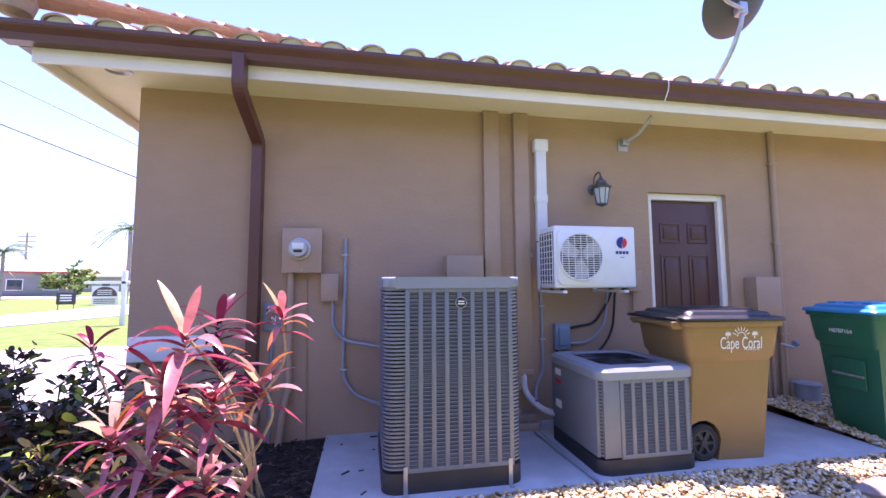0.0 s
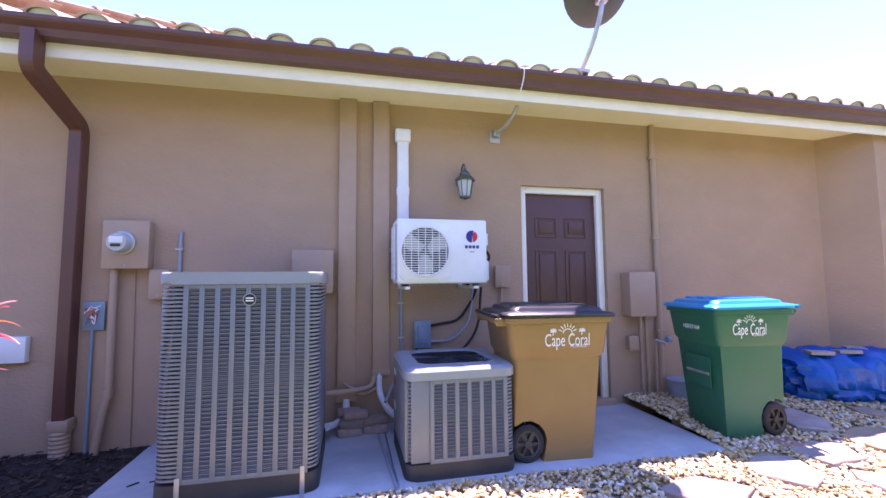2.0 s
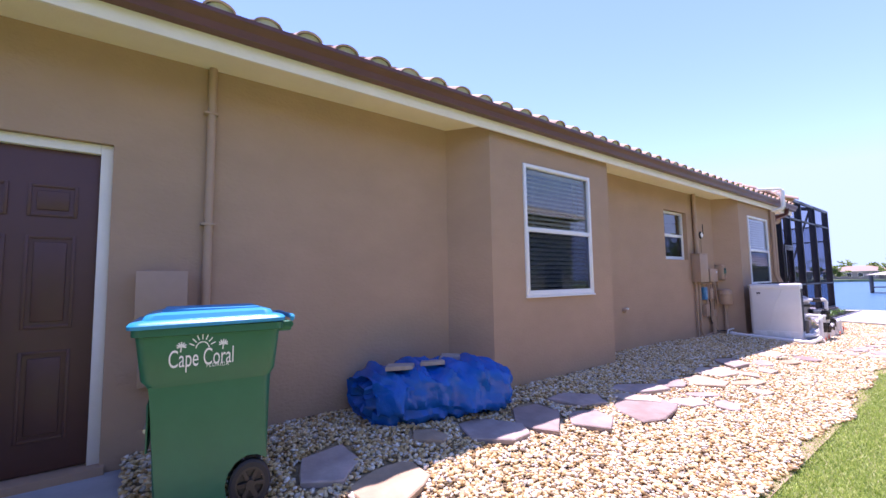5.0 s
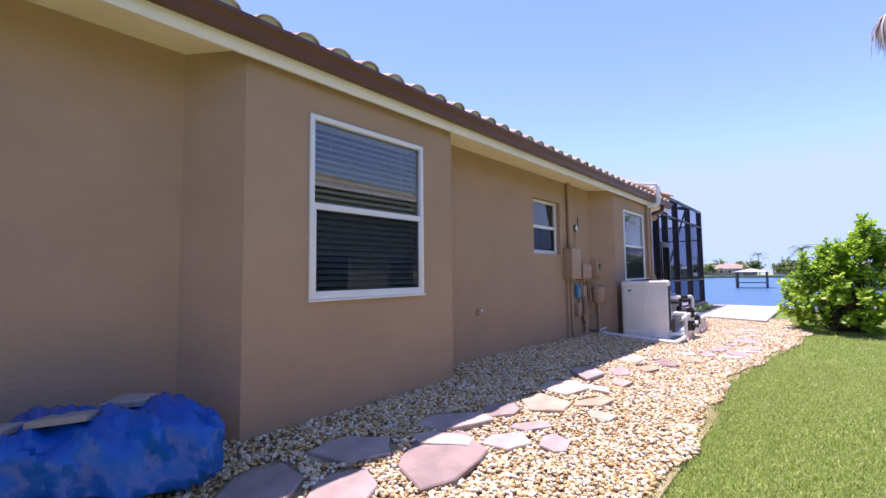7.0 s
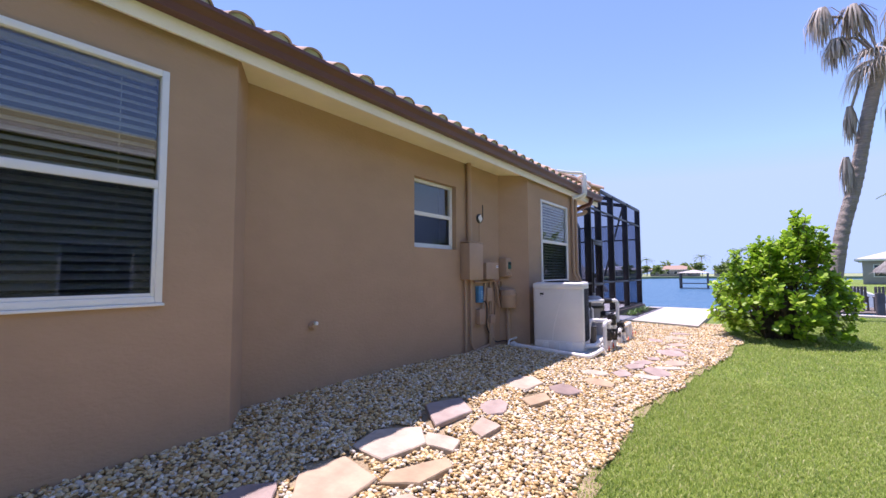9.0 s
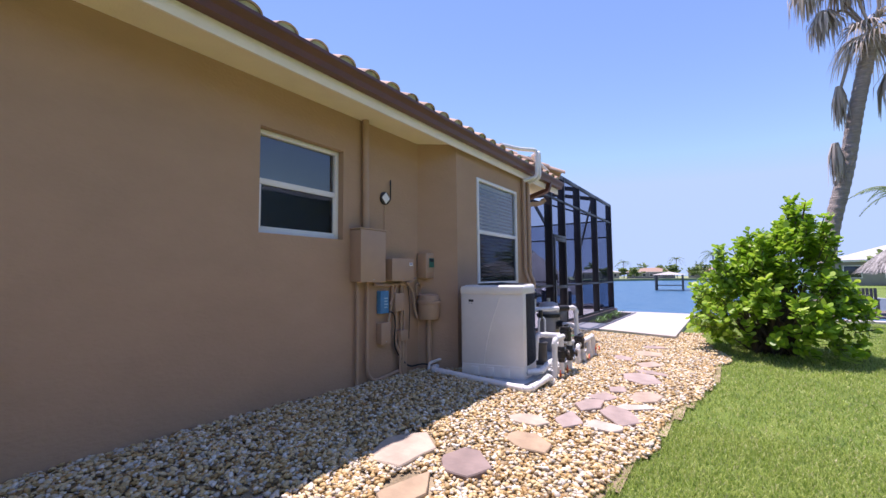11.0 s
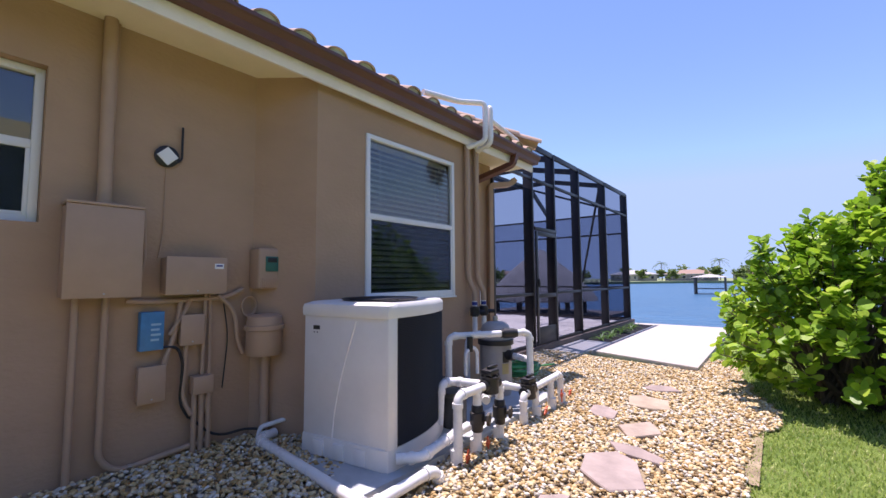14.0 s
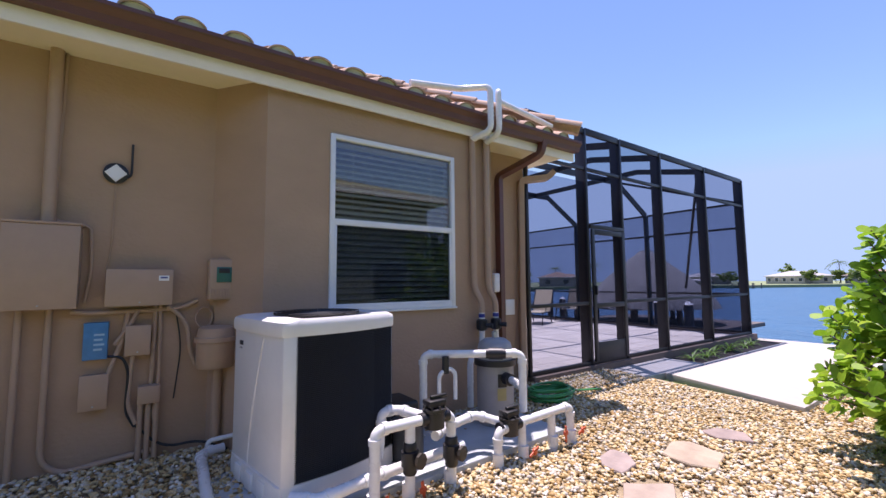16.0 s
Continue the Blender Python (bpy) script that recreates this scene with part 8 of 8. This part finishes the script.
def feather_palm(label, x, y, h, size, seed):
    r = random.Random(seed)
    p = thing("palm_tree", label, "palm tree")
    bm = bmesh.new()
    tube(bm, [(x, y, 0), (x + 0.2, y, h * 0.5), (x + 0.1, y + 0.1, h)], lambda s: 0.20 - 0.06 * s, 8, 0.5)
    part("trunk", bm, BARK, p)
    bm = bmesh.new()
    top = Vector((x + 0.1, y + 0.1, h))
    for k in range(18):
        a, el = k * 2.4, r.uniform(-0.2, 1.2)
        d = Vector((math.cos(a), math.sin(a), 0))
        sd = Vector((-d.y, d.x, 0))
        L = size * r.uniform(0.8, 1.1)
        spine = [top + d * L * s * math.cos(el * (1 - s * 0.5)) + Vector((0, 0, L * (math.sin(el) * s - 0.75 * s * s))) for s in [q / 9 for q in range(10)]]
        tube(bm, spine, 0.02, 4)
        for q in range(1, 10):
            for sg in (-1, 1):
                for e in (0, 0.5):
                    b = spine[q - 1].lerp(spine[q], e)
                    tip = b + sd * sg * L * 0.22 * math.sin(math.pi * (0.15 + 0.8 * q / 9)) + d * L * 0.08 + Vector((0, 0, -L * 0.07))
                    w = d * L * 0.018
                    bm.faces.new([bm.verts.new(v) for v in (b - w, b + w, tip)])
    part("crown", bm, FROND, p)
    return p


for x, y, h, s, sd in ((-18.3, 36, 5.9, 2.5, 1), (-35.8, 48.5, 4.9, 2.6, 2), (-40, 52, 4.4, 2.4, 3), (58, -11.2, 7.8, 3.0, 4), (120, 3, 6.0, 3.2, 5), (150, 95, 7.5, 3, 6), (140, 105, 6.5, 3, 7), (225, 42, 8.0, 4, 8), (230, 20, 9.0, 4, 9), (55, -12.4, 4.8, 2.8, 10)):
    feather_palm("green feather palm standing against the sky", x, y, h, s, sd)

# ---- street side ----
ROADM = material("pale_road", (0.46, 0.44, 0.41), 0.9, vary=0.08, scale=3, bump=0.002)
for name, pts, lab, cat in (
        ("driveway", [(-30, 5.0), (-3.0, 5.0), (-3.0, 11.4), (-8, 10.6), (-30, 10.6)], "pale concrete driveway in full sun", "driveway"),
        ("road", [(-13.2, 14), (-11.0, 22.8), (-9, 34), (-9, 60), (-17.5, 60), (-17.0, 34), (-16.8, 23), (-18.5, 14)], "pale concrete street beyond the lawn", "road"),
        ("far_driveway", [(-62, 54), (-17.6, 49), (-17.6, 54), (-62, 66)], "pale driveway before the far houses", "driveway")):
    bm = bmesh.new()
    prism(bm, pts, -0.1, 0.075)
    solid(name, bm, ROADM, lab, cat, kind="structure")

ROOFWHITE = material("white_tile_roof", (0.46, 0.44, 0.43), 0.8, vary=0.1, scale=3, bump=0.004)
ROOFBROWN = material("brown_tile_roof", (0.30, 0.20, 0.15), 0.85, vary=0.15, scale=3, bump=0.004)
ROOFGREY = material("grey_tile_roof", (0.42, 0.40, 0.38), 0.85, vary=0.15, scale=3)
HOUSEW = material("cream_house_wall", (0.36, 0.33, 0.29), 0.85, vary=0.08, scale=2)
HOUSEG = material("grey_house_wall", (0.24, 0.225, 0.235), 0.85, vary=0.08, scale=2)
DARKGLASS = material("dark_window_glass", (0.03, 0.04, 0.05), 0.1, vary=0.1, spec=0.6)
TRIMRED = material("red_trim", (0.45, 0.07, 0.05), 0.6)


def house(label, cx, cy, w, d, h, turn, wall_m, roof_m, base=0.0, trim=None, front=-1):
    hs = thing("house", label, "house")
    bm = bmesh.new()
    box(bm, -w / 2, w / 2, -d / 2, d / 2, 0, h, 0.02)
    part("wall", bm, wall_m, hs)
    bm = bmesh.new()
    o, rh = 0.6, min(w, d) * 0.17
    c = [bm.verts.new(p) for p in ((-w / 2 - o, -d / 2 - o, h), (w / 2 + o, -d / 2 - o, h), (w / 2 + o, d / 2 + o, h), (-w / 2 - o, d / 2 + o, h), (-w / 2 + d * 0.45, 0, h + rh), (w / 2 - d * 0.45, 0, h + rh))]
    for f in ((0, 1, 5, 4), (1, 2, 5), (2, 3, 4, 5), (3, 0, 4), (3, 2, 1, 0)):
        bm.faces.new([c[i] for i in f])
    part("roof", bm, roof_m, hs, smooth=False)
    bm = bmesh.new()
    for a in ((-w / 2 - o, w / 2 + o, -d / 2 - o - 0.03, -d / 2 - o), (-w / 2 - o, w / 2 + o, d / 2 + o, d / 2 + o + 0.03), (-w / 2 - o - 0.03, -w / 2 - o, -d / 2 - o, d / 2 + o), (w / 2 + o, w / 2 + o + 0.03, -d / 2 - o, d / 2 + o)):
        box(bm, a[0], a[1], a[2], a[3], h - 0.22, h + 0.01)
    part("fascia", bm, trim or FASCIA, hs)
    n = max(2, int(w / 3.2))
    for k in range(n):
        x = -w / 2 + w * (k + 0.5) / n
        for s in (-1, 1):
            wd = pbox("window", hs, DARKGLASS, x - 0.7, x + 0.7, s * d / 2 - 0.03, s * d / 2 + 0.03, 0.9, 2.2, 0.01)
            bm = bmesh.new()
            for a in ((x - 0.78, x - 0.70, 0.82, 2.28), (x + 0.70, x + 0.78, 0.82, 2.28), (x - 0.7, x + 0.7, 2.2, 2.28), (x - 0.7, x + 0.7, 0.82, 0.9)):
                box(bm, a[0], a[1], s * d / 2 - 0.05, s * d / 2 + 0.05, a[2], a[3])
            part("frame", bm, WHITE, wd)
    for s in (-1, 1):
        for yy in (-d / 4, d / 4):
            pbox("window", hs, DARKGLASS, s * w / 2 - 0.03, s * w / 2 + 0.03, yy - 0.7, yy + 0.7, 0.9, 2.2, 0.01)
    hs.matrix_world = pose(cx, cy, base, 0, 0, turn)
    return hs


house("low grey house with a white tile roof and red trim", -54, 64, 24, 14, 3.3, 36, HOUSEG, ROOFWHITE, trim=TRIMRED)
house("low cream house with a brown tile roof across the street", -54, 106, 24, 16, 3.3, 30, HOUSEW, ROOFBROWN)
house("low cream house with a pale roof farther down the street", -75, 110, 20, 12, 2.8, 30, HOUSEW, ROOFBROWN)

# Unseen stand-in mass: blocks low sky, bounces sun, gives panes an olive reflection.
house("unseen stand-in house block across the side lawn, mirrored in the panes", 6, -15.8, 34, 18, 4.8, 0, material("cream_stand_in_wall", (0.56, 0.52, 0.36), 0.85, vary=0.08, scale=2), material("olive_brown_stand_in_roof", (0.25, 0.23, 0.11), 0.9, vary=0.25, scale=5, bump=0.004))

STREETTREE = ramp_material("street_tree_leaves", [(0.0, (0.08, 0.14, 0.03)), (1.0, (0.26, 0.34, 0.10))], 0.6, trans=0.3)
leafy_shrub("street_tree", "airy light green tree by the far houses", "tree", (-35, 57, 1.6), (3.2, 3.2, 2.4), 1600, 0.5, STREETTREE, 18, BARK, 51, 0.7, 0.6, 0.0)

pole = thing("utility_pole", "grey wooden utility pole with cross-arms", "utility pole")
pcyl("pole_shaft", pole, BARK, (-51.4, 74, 0), (-51.4, 74, 9.6), 0.16, 0.12)
for zz in (8.9, 8.1, 7.3):
    pbox("cross_arm", pole, BARK, -52.6, -50.2, 73.9, 74.1, zz, zz + 0.14, 0.01)
CABLE = material("black_cable", (0.03, 0.03, 0.03), 0.6)
near_pole = thing("utility_pole", "grey wooden utility pole carrying the service cables", "utility pole")
pcyl("pole_shaft", near_pole, BARK, (-13.5, -3.6, 0), (-13.5, -3.6, 11.3), 0.15, 0.11)
for p0, p1, r in (((-13.5, -3.55, 11.0), (-2.45, 9.0, 3.33), 0.006), ((-13.5, -3.5, 8.1), (-2.45, 9.6, 3.33), 0.006), ((-13.4, -3.5, 7.2), (-1.965, 9.0, 2.6), 0.010)):
    wv = thing("overhead_cable", "thin overhead cable running to the house end", "cable")
    a, b = Vector(p0), Vector(p1)
    ptube("cable", wv, CABLE, [a.lerp(b, k / 10) + Vector((0, 0, -0.2 * math.sin(math.pi * k / 10))) for k in range(11)], r, 0, 5)
sign = thing("yard_sign", "white hanging yard sign with a dark round panel", "sign")
sx, sy = -9.2, 16.9
pbox("post", sign, WHITE, sx + 0.45, sx + 0.60, sy, sy + 0.12, 0.0, 2.0, 0.01)
pbox("arm", sign, WHITE, sx - 0.75, sx + 0.70, sy, sy + 0.12, 1.52, 1.62, 0.01)
pbox("panel", sign, WHITE, sx - 0.5, sx + 0.35, sy + 0.03, sy + 0.07, 0.75, 1.45, 0.01)
bm = bmesh.new()
prism(bm, [(sx - 0.07 + 0.40 * math.cos(radians(180 * k / 14)), 1.08 + 0.34 * math.sin(radians(180 * k / 14))) for k in range(15)], sy + 0.018, sy + 0.03, plane="xz")
part("round_panel", bm, material("maroon_sign", (0.10, 0.05, 0.05), 0.5), sign)
for k in range(3):
    pbox("lettering_bar", sign, PRINTWHITE, sx - 0.30, sx + 0.16, sy + 0.012, sy + 0.017, 1.14 + k * 0.07, 1.165 + k * 0.07, 0)
    pbox("lettering_bar", sign, BASEGREY, sx - 0.42, sx + 0.27, sy + 0.024, sy + 0.029, 0.82 + k * 0.07, 0.85 + k * 0.07, 0)
s2_ = thing("yard_sign", "small black wire-framed yard sign on the lawn", "sign")
pbox("panel", s2_, BASEGREY, -17.8, -16.8, 28.0, 28.03, 0.35, 1.05, 0.01)
for k in range(3):
    pbox("lettering_bar", s2_, PRINTWHITE, -17.6, -17.0, 27.985, 27.995, 0.55 + 0.15 * k, 0.62 + 0.15 * k, 0)
for xx in (-17.7, -16.9):
    pcyl("leg", s2_, BASEGREY, (xx, 28.02, 0), (xx, 28.02, 0.36), 0.02)
for x, y, mm, lab in ((-47.1, 72, BINTAN, "tan rubbish bin beside the far garage"), (-42.6, 71.5, BINGREEN, "green recycling bin beside the far garage")):
    fb = thing("far_bin", lab, "bin")
    bm = bmesh.new()
    rings = [[bm.verts.new((x + p[0], y + p[1], z)) for p in rounded_rect(-a, a, -a, a, 0.06)] for a, z in ((0.3, 0.0), (0.42, 1.0), (0.45, 1.02), (0.40, 1.12))]
    for a, b in zip(rings, rings[1:]):
        for i in range(len(a)):
            bm.faces.new((a[i], a[(i + 1) % len(a)], b[(i + 1) % len(b)], b[i]))
    bm.faces.new(rings[-1])
    part("body", bm, mm, fb)

# ---- canal side ----
FARLAND = material("far_bank", (0.22, 0.26, 0.12), 0.9, vary=0.2, scale=0.2)
bm = bmesh.new()
prism(bm, [(210, -20), (240, -300), (700, -300), (700, 700), (150, 700), (90, 150), (105, 85), (140, 62), (170, 48), (205, 30)], -2.0, -0.1, 0)
solid("far_shore", bm, FARLAND, "low green far bank across the canal", "far bank", kind="structure")
bm = bmesh.new()
prism(bm, [(44, -5.5), (90, -9), (120, -14), (120, -300), (32, -300), (32, -14), (40, -7)], -2.0, -0.02, 0)
solid("near_bank", bm, LAWN, "neighbouring green lawn behind a seawall", "lawn", kind="structure")
bm = bmesh.new()
prism(bm, [(44, -5.3), (90, -8.8), (90, -9.0), (44, -5.502), (40, -7.002), (32.0, -14.0), (31.8, -13.8), (39.8, -6.8)], -2.0, 0.05, 0)
solid("far_seawall", bm, CONCRETE, "grey concrete seawall of the neighbouring lot", "seawall", kind="structure")
hr = random.Random(9)
for k, (x, y, t) in enumerate(((222, 30, 70), (215, 52, 60), (240, 8, 85), (248, -14, 90), (200, 78, 60), (175, 95, 45), (160, 115, 45), (135, 100, 40), (140, 135, 35), (120, 120, 30), (105, 160, 20), (126, 92, 35))):
    house("low pastel house on the far canal bank", x, y, hr.uniform(14, 20), 11, 3.0, t, HOUSEW if k % 3 else HOUSEG, (ROOFBROWN, ROOFGREY, ROOFBROWN)[k % 3], base=-0.1)
house("neighbouring white-roofed house beyond the water", 80, -20.5, 20, 12, 2.9, 80, HOUSEW, ROOFWHITE)
for x, y, h, sd in ((212, 20, 6, 61), (222, 42, 5, 62), (190, 66, 5, 63), (228, -4, 6, 64), (150, 84, 5, 65), (130, 112, 6, 66), (112, 138, 6, 67), (235, 60, 7, 68), (205, 34, 4.5, 71), (216, 12, 5, 72), (226, 26, 6, 73), (232, 10, 7, 74), (240, 36, 7, 75), (206, 46, 4.5, 76), (64, -14.5, 5.5, 69), (68, -18.5, 7, 70)):
    leafy_shrub("far_tree", "dusty green tree on the far canal bank", "tree", (x, y, h * 0.45), (h * 0.75, h * 0.75, h * 0.55), 420, 1.1, STREETTREE, 12, BARK, sd, 0.7, 0.6, 0.0)

WEATHERED = material("weathered_dock_wood", (0.15, 0.125, 0.11), 0.9, vary=0.25, scale=4, bump=0.004)


def dock(label, x, y, w, d, turn, roof=None, posts=4, eave=1.6):
    dk = thing("boat_dock", label, "dock")
    n = int(w / 0.3)
    for k in range(n):
        pbox("plank", dk, WEATHERED, -w / 2 + k * w / n, -w / 2 + (k + 0.94) * w / n, -d / 2, d / 2, -0.05, 0.02, 0)
    for k in range(posts):
        for s in (-1, 1):
            pcyl("piling", dk, WEATHERED, (-w / 2 + w * k / (posts - 1), s * d / 2, -2.0), (-w / 2 + w * k / (posts - 1), s * d / 2, eave if roof else 0.8), 0.14, segs=10)
    if roof:
        bm = bmesh.new()
        c = [bm.verts.new(p) for p in ((-w / 2 - 0.5, -d / 2 - 0.5, eave), (w / 2 + 0.5, -d / 2 - 0.5, eave), (w / 2 + 0.5, d / 2 + 0.5, eave), (-w / 2 - 0.5, d / 2 + 0.5, eave), (-w / 4, 0, eave + 0.5), (w / 4, 0, eave + 0.5))]
        for f in ((0, 1, 5, 4), (1, 2, 5), (2, 3, 4, 5), (3, 0, 4), (3, 2, 1, 0)):
            bm.faces.new([c[i] for i in f])
        part("roof", bm, roof, dk, smooth=False)
    dk.matrix_world = pose(x, y, -0.2, 0, 0, turn)
    return dk


dock("covered boat dock with dark pilings over the canal", 83, 8.0, 4, 3.6, 5, ROOFGREY)
dock("covered boat dock far across the canal", 155, 62, 12, 6, 40, ROOFWHITE)
dock("low wooden dock far across the canal", 160, 50, 14, 2.2, 40)
dock("wooden dock at the neighbouring seawall", 33, -4.6, 8, 3.4, 100)
for dx in (0, 1.4, 2.7):
    chair = thing("dock_chair", "weathered grey wooden slatted chair on the dock", "chair", "chairs on the dock")
    for k in range(5):
        pbox("back_slat", chair, WEATHERED, -0.25 + k * 0.105, -0.16 + k * 0.105, 0.25, 0.28, 0.35, 1.0, 0.005)
        pbox("seat_slat", chair, WEATHERED, -0.25, 0.27, -0.28 + k * 0.105, -0.19 + k * 0.105, 0.33, 0.36, 0.005)
    for a in (-0.27, 0.27):
        for b in (-0.26, 0.24):
            pbox("leg", chair, WEATHERED, a - 0.03, a + 0.03, b - 0.03, b + 0.03, 0, 0.55, 0.004)
        pbox("arm_rest", chair, WEATHERED, a - 0.06, a + 0.06, -0.32, 0.28, 0.55, 0.58, 0.004)
    chair.matrix_world = pose(32.3 + dx * 0.15, -3.9 + dx * 0.55, -0.18, 0, 0, 80 + dx * 12)

# thatched hut beyond the screen
THATCH = material("grey_thatch", (0.32, 0.305, 0.28), 0.95, vary=0.35, scale=6, bump=0.03, bump_scale=30, stretch=(1, 1, 0.3))
STRAW = ramp_material("thatch_straw", [(0.0, (0.18, 0.17, 0.15)), (1.0, (0.48, 0.46, 0.42))], 0.95)
para = thing("thatched_parasol", "grey palm-thatched parasol on a post on the dock", "parasol")
px_, py_ = 32.4, -4.75
pcyl("post", para, WEATHERED, (px_, py_, -0.18), (px_, py_, 2.1), 0.10, segs=12)
bm = bmesh.new()
for k in range(900):
    s = leafrng.random() ** 0.6
    a = leafrng.uniform(0, 6.28)
    o = Vector((math.cos(a), math.sin(a), 0))
    b = Vector((px_, py_, 2.38 - 0.80 * s ** 1.25)) + o * (0.05 + 0.95 * s)
    e = b + o * 0.26 + Vector((leafrng.uniform(-0.05, 0.05), leafrng.uniform(-0.05, 0.05), -0.30))
    t_ = Vector((-o.y, o.x, 0)) * 0.03
    bm.faces.new([bm.verts.new(v) for v in (b - t_, b + t_, e)])
tagged(part("straw", bm, STRAW, para, smooth=False), kind="stuff")
bm = bmesh.new()
lathe(bm, [(1.12, 1.40), (0.62, 1.93), (0.25, 2.24), (0.03, 2.36)], (px_, py_, 0), 24)
part("thatch_roof", bm, THATCH, para)
tiki = thing("thatched_hut", "grey palm-thatched hut on posts over the canal", "hut")
tx_, ty_ = 31.0, 9.2
bm = bmesh.new()
rings = [(0.15, 2.75), (0.7, 2.35), (1.5, 1.65), (2.3, 0.85), (2.55, 0.45)]
lathe(bm, [(r, z) for r, z in reversed(rings)], (tx_, ty_, 0), 28)
for v in bm.verts:
    v.co += Vector((noise.noise(v.co * 2), noise.noise(v.co * 2 + Vector((5, 0, 0))), noise.noise(v.co * 2 + Vector((0, 5, 0))))) * 0.12
part("thatch_roof", bm, THATCH, tiki)
bm = bmesh.new()
for k in range(1500):
    s = leafrng.random()
    a = leafrng.uniform(0, 6.28)
    r_, z_ = 0.2 + 2.3 * s, 2.72 - 2.2 * s
    o = Vector((math.cos(a), math.sin(a), 0))
    b = Vector((tx_, ty_, z_ + 0.06)) + o * r_
    e = b + o * 0.33 + Vector((0, 0, -0.34)) + Vector((leafrng.uniform(-0.05, 0.05), leafrng.uniform(-0.05, 0.05), 0))
    t_ = Vector((-o.y, o.x, 0)) * 0.025
    bm.faces.new([bm.verts.new(v) for v in (b - t_, b + t_, e)])
tagged(part("straw", bm, STRAW, tiki, smooth=False), kind="stuff")
for a in range(6):
    pcyl("post", tiki, WEATHERED, (tx_ + 2.0 * math.cos(a * 1.047), ty_ + 2.0 * math.sin(a * 1.047), -1.6), (tx_ + 2.0 * math.cos(a * 1.047), ty_ + 2.0 * math.sin(a * 1.047), 0.9), 0.10, segs=10)
bm = bmesh.new()
box(bm, tx_ - 3.2, tx_ + 3.2, ty_ - 3.0, ty_ + 3.0, -0.35, -0.2, 0.01)
part("platform", bm, WEATHERED, tiki)
for k in range(8):
    pl = thing("mooring_piling", "dark wooden mooring piling with a pale cap", "piling", "pilings beyond the screen")
    x, y = 27.5 + 0.8 * (k % 3), 6.0 + k * 1.35
    pcyl("shaft", pl, WEATHERED, (x, y, -2), (x, y, 0.75), 0.13, segs=12)
    pcyl("cap", pl, WHITE, (x, y, 0.751), (x, y, 0.86), 0.14, 0.02, segs=12)

# lounge chairs on the deck
SLING = material("tan_sling_fabric", (0.42, 0.36, 0.26), 0.8, vary=0.1, scale=30)


def lounge(x, y, turn):
    l = thing("lounge_chair", "reclining lounge chair with tan sling and dark frame", "chair", "loungers on the deck")
    bm = bmesh.new()
    prism(bm, [(-0.70, 0.36), (0.25, 0.36), (0.62, 1.02), (0.60, 1.03), (0.23, 0.375), (-0.70, 0.375)], -0.27, 0.27, plane="xz")
    part("sling", bm, SLING, l, smooth=False)
    for s in (-0.29, 0.29):
        ptube("side_rail", l, BRONZE, [(-0.75, s, 0.36), (0.25, s, 0.36), (0.65, s, 1.06)], 0.016, 0.05, 8)
        ptube("leg", l, BRONZE, [(-0.60, s, 0.36), (-0.68, s, 0.0)], 0.014, 0, 8)
        ptube("leg", l, BRONZE, [(0.10, s, 0.36), (0.32, s, 0.0)], 0.014, 0, 8)
        ptube("arm_rest", l, BRONZE, [(-0.30, s, 0.36), (-0.25, s, 0.58), (0.28, s, 0.60), (0.34, s, 0.50)], 0.015, 0.06, 8)
    l.matrix_world = pose(x, y, 0.2, 0, 0, turn)


lounge(24.1, 8.9, 25)
lounge(26.2, 9.2, 25)
tb = thing("side_table", "small round dark metal side table on the deck", "table")
bm = bmesh.new()
lathe(bm, [(0.01, 0.62), (0.24, 0.62), (0.25, 0.635), (0.24, 0.65), (0.01, 0.65)], (25.2, 8.9, 0), 20)
part("tabletop", bm, BRONZE, tb)
for k in range(3):
    a = k * 2.09
    ptube("leg", tb, BRONZE, [(25.2 + 0.18 * math.cos(a), 8.9 + 0.18 * math.sin(a), 0.62), (25.2 + 0.24 * math.cos(a), 8.9 + 0.24 * math.sin(a), 0.2)], 0.012, 0, 8)
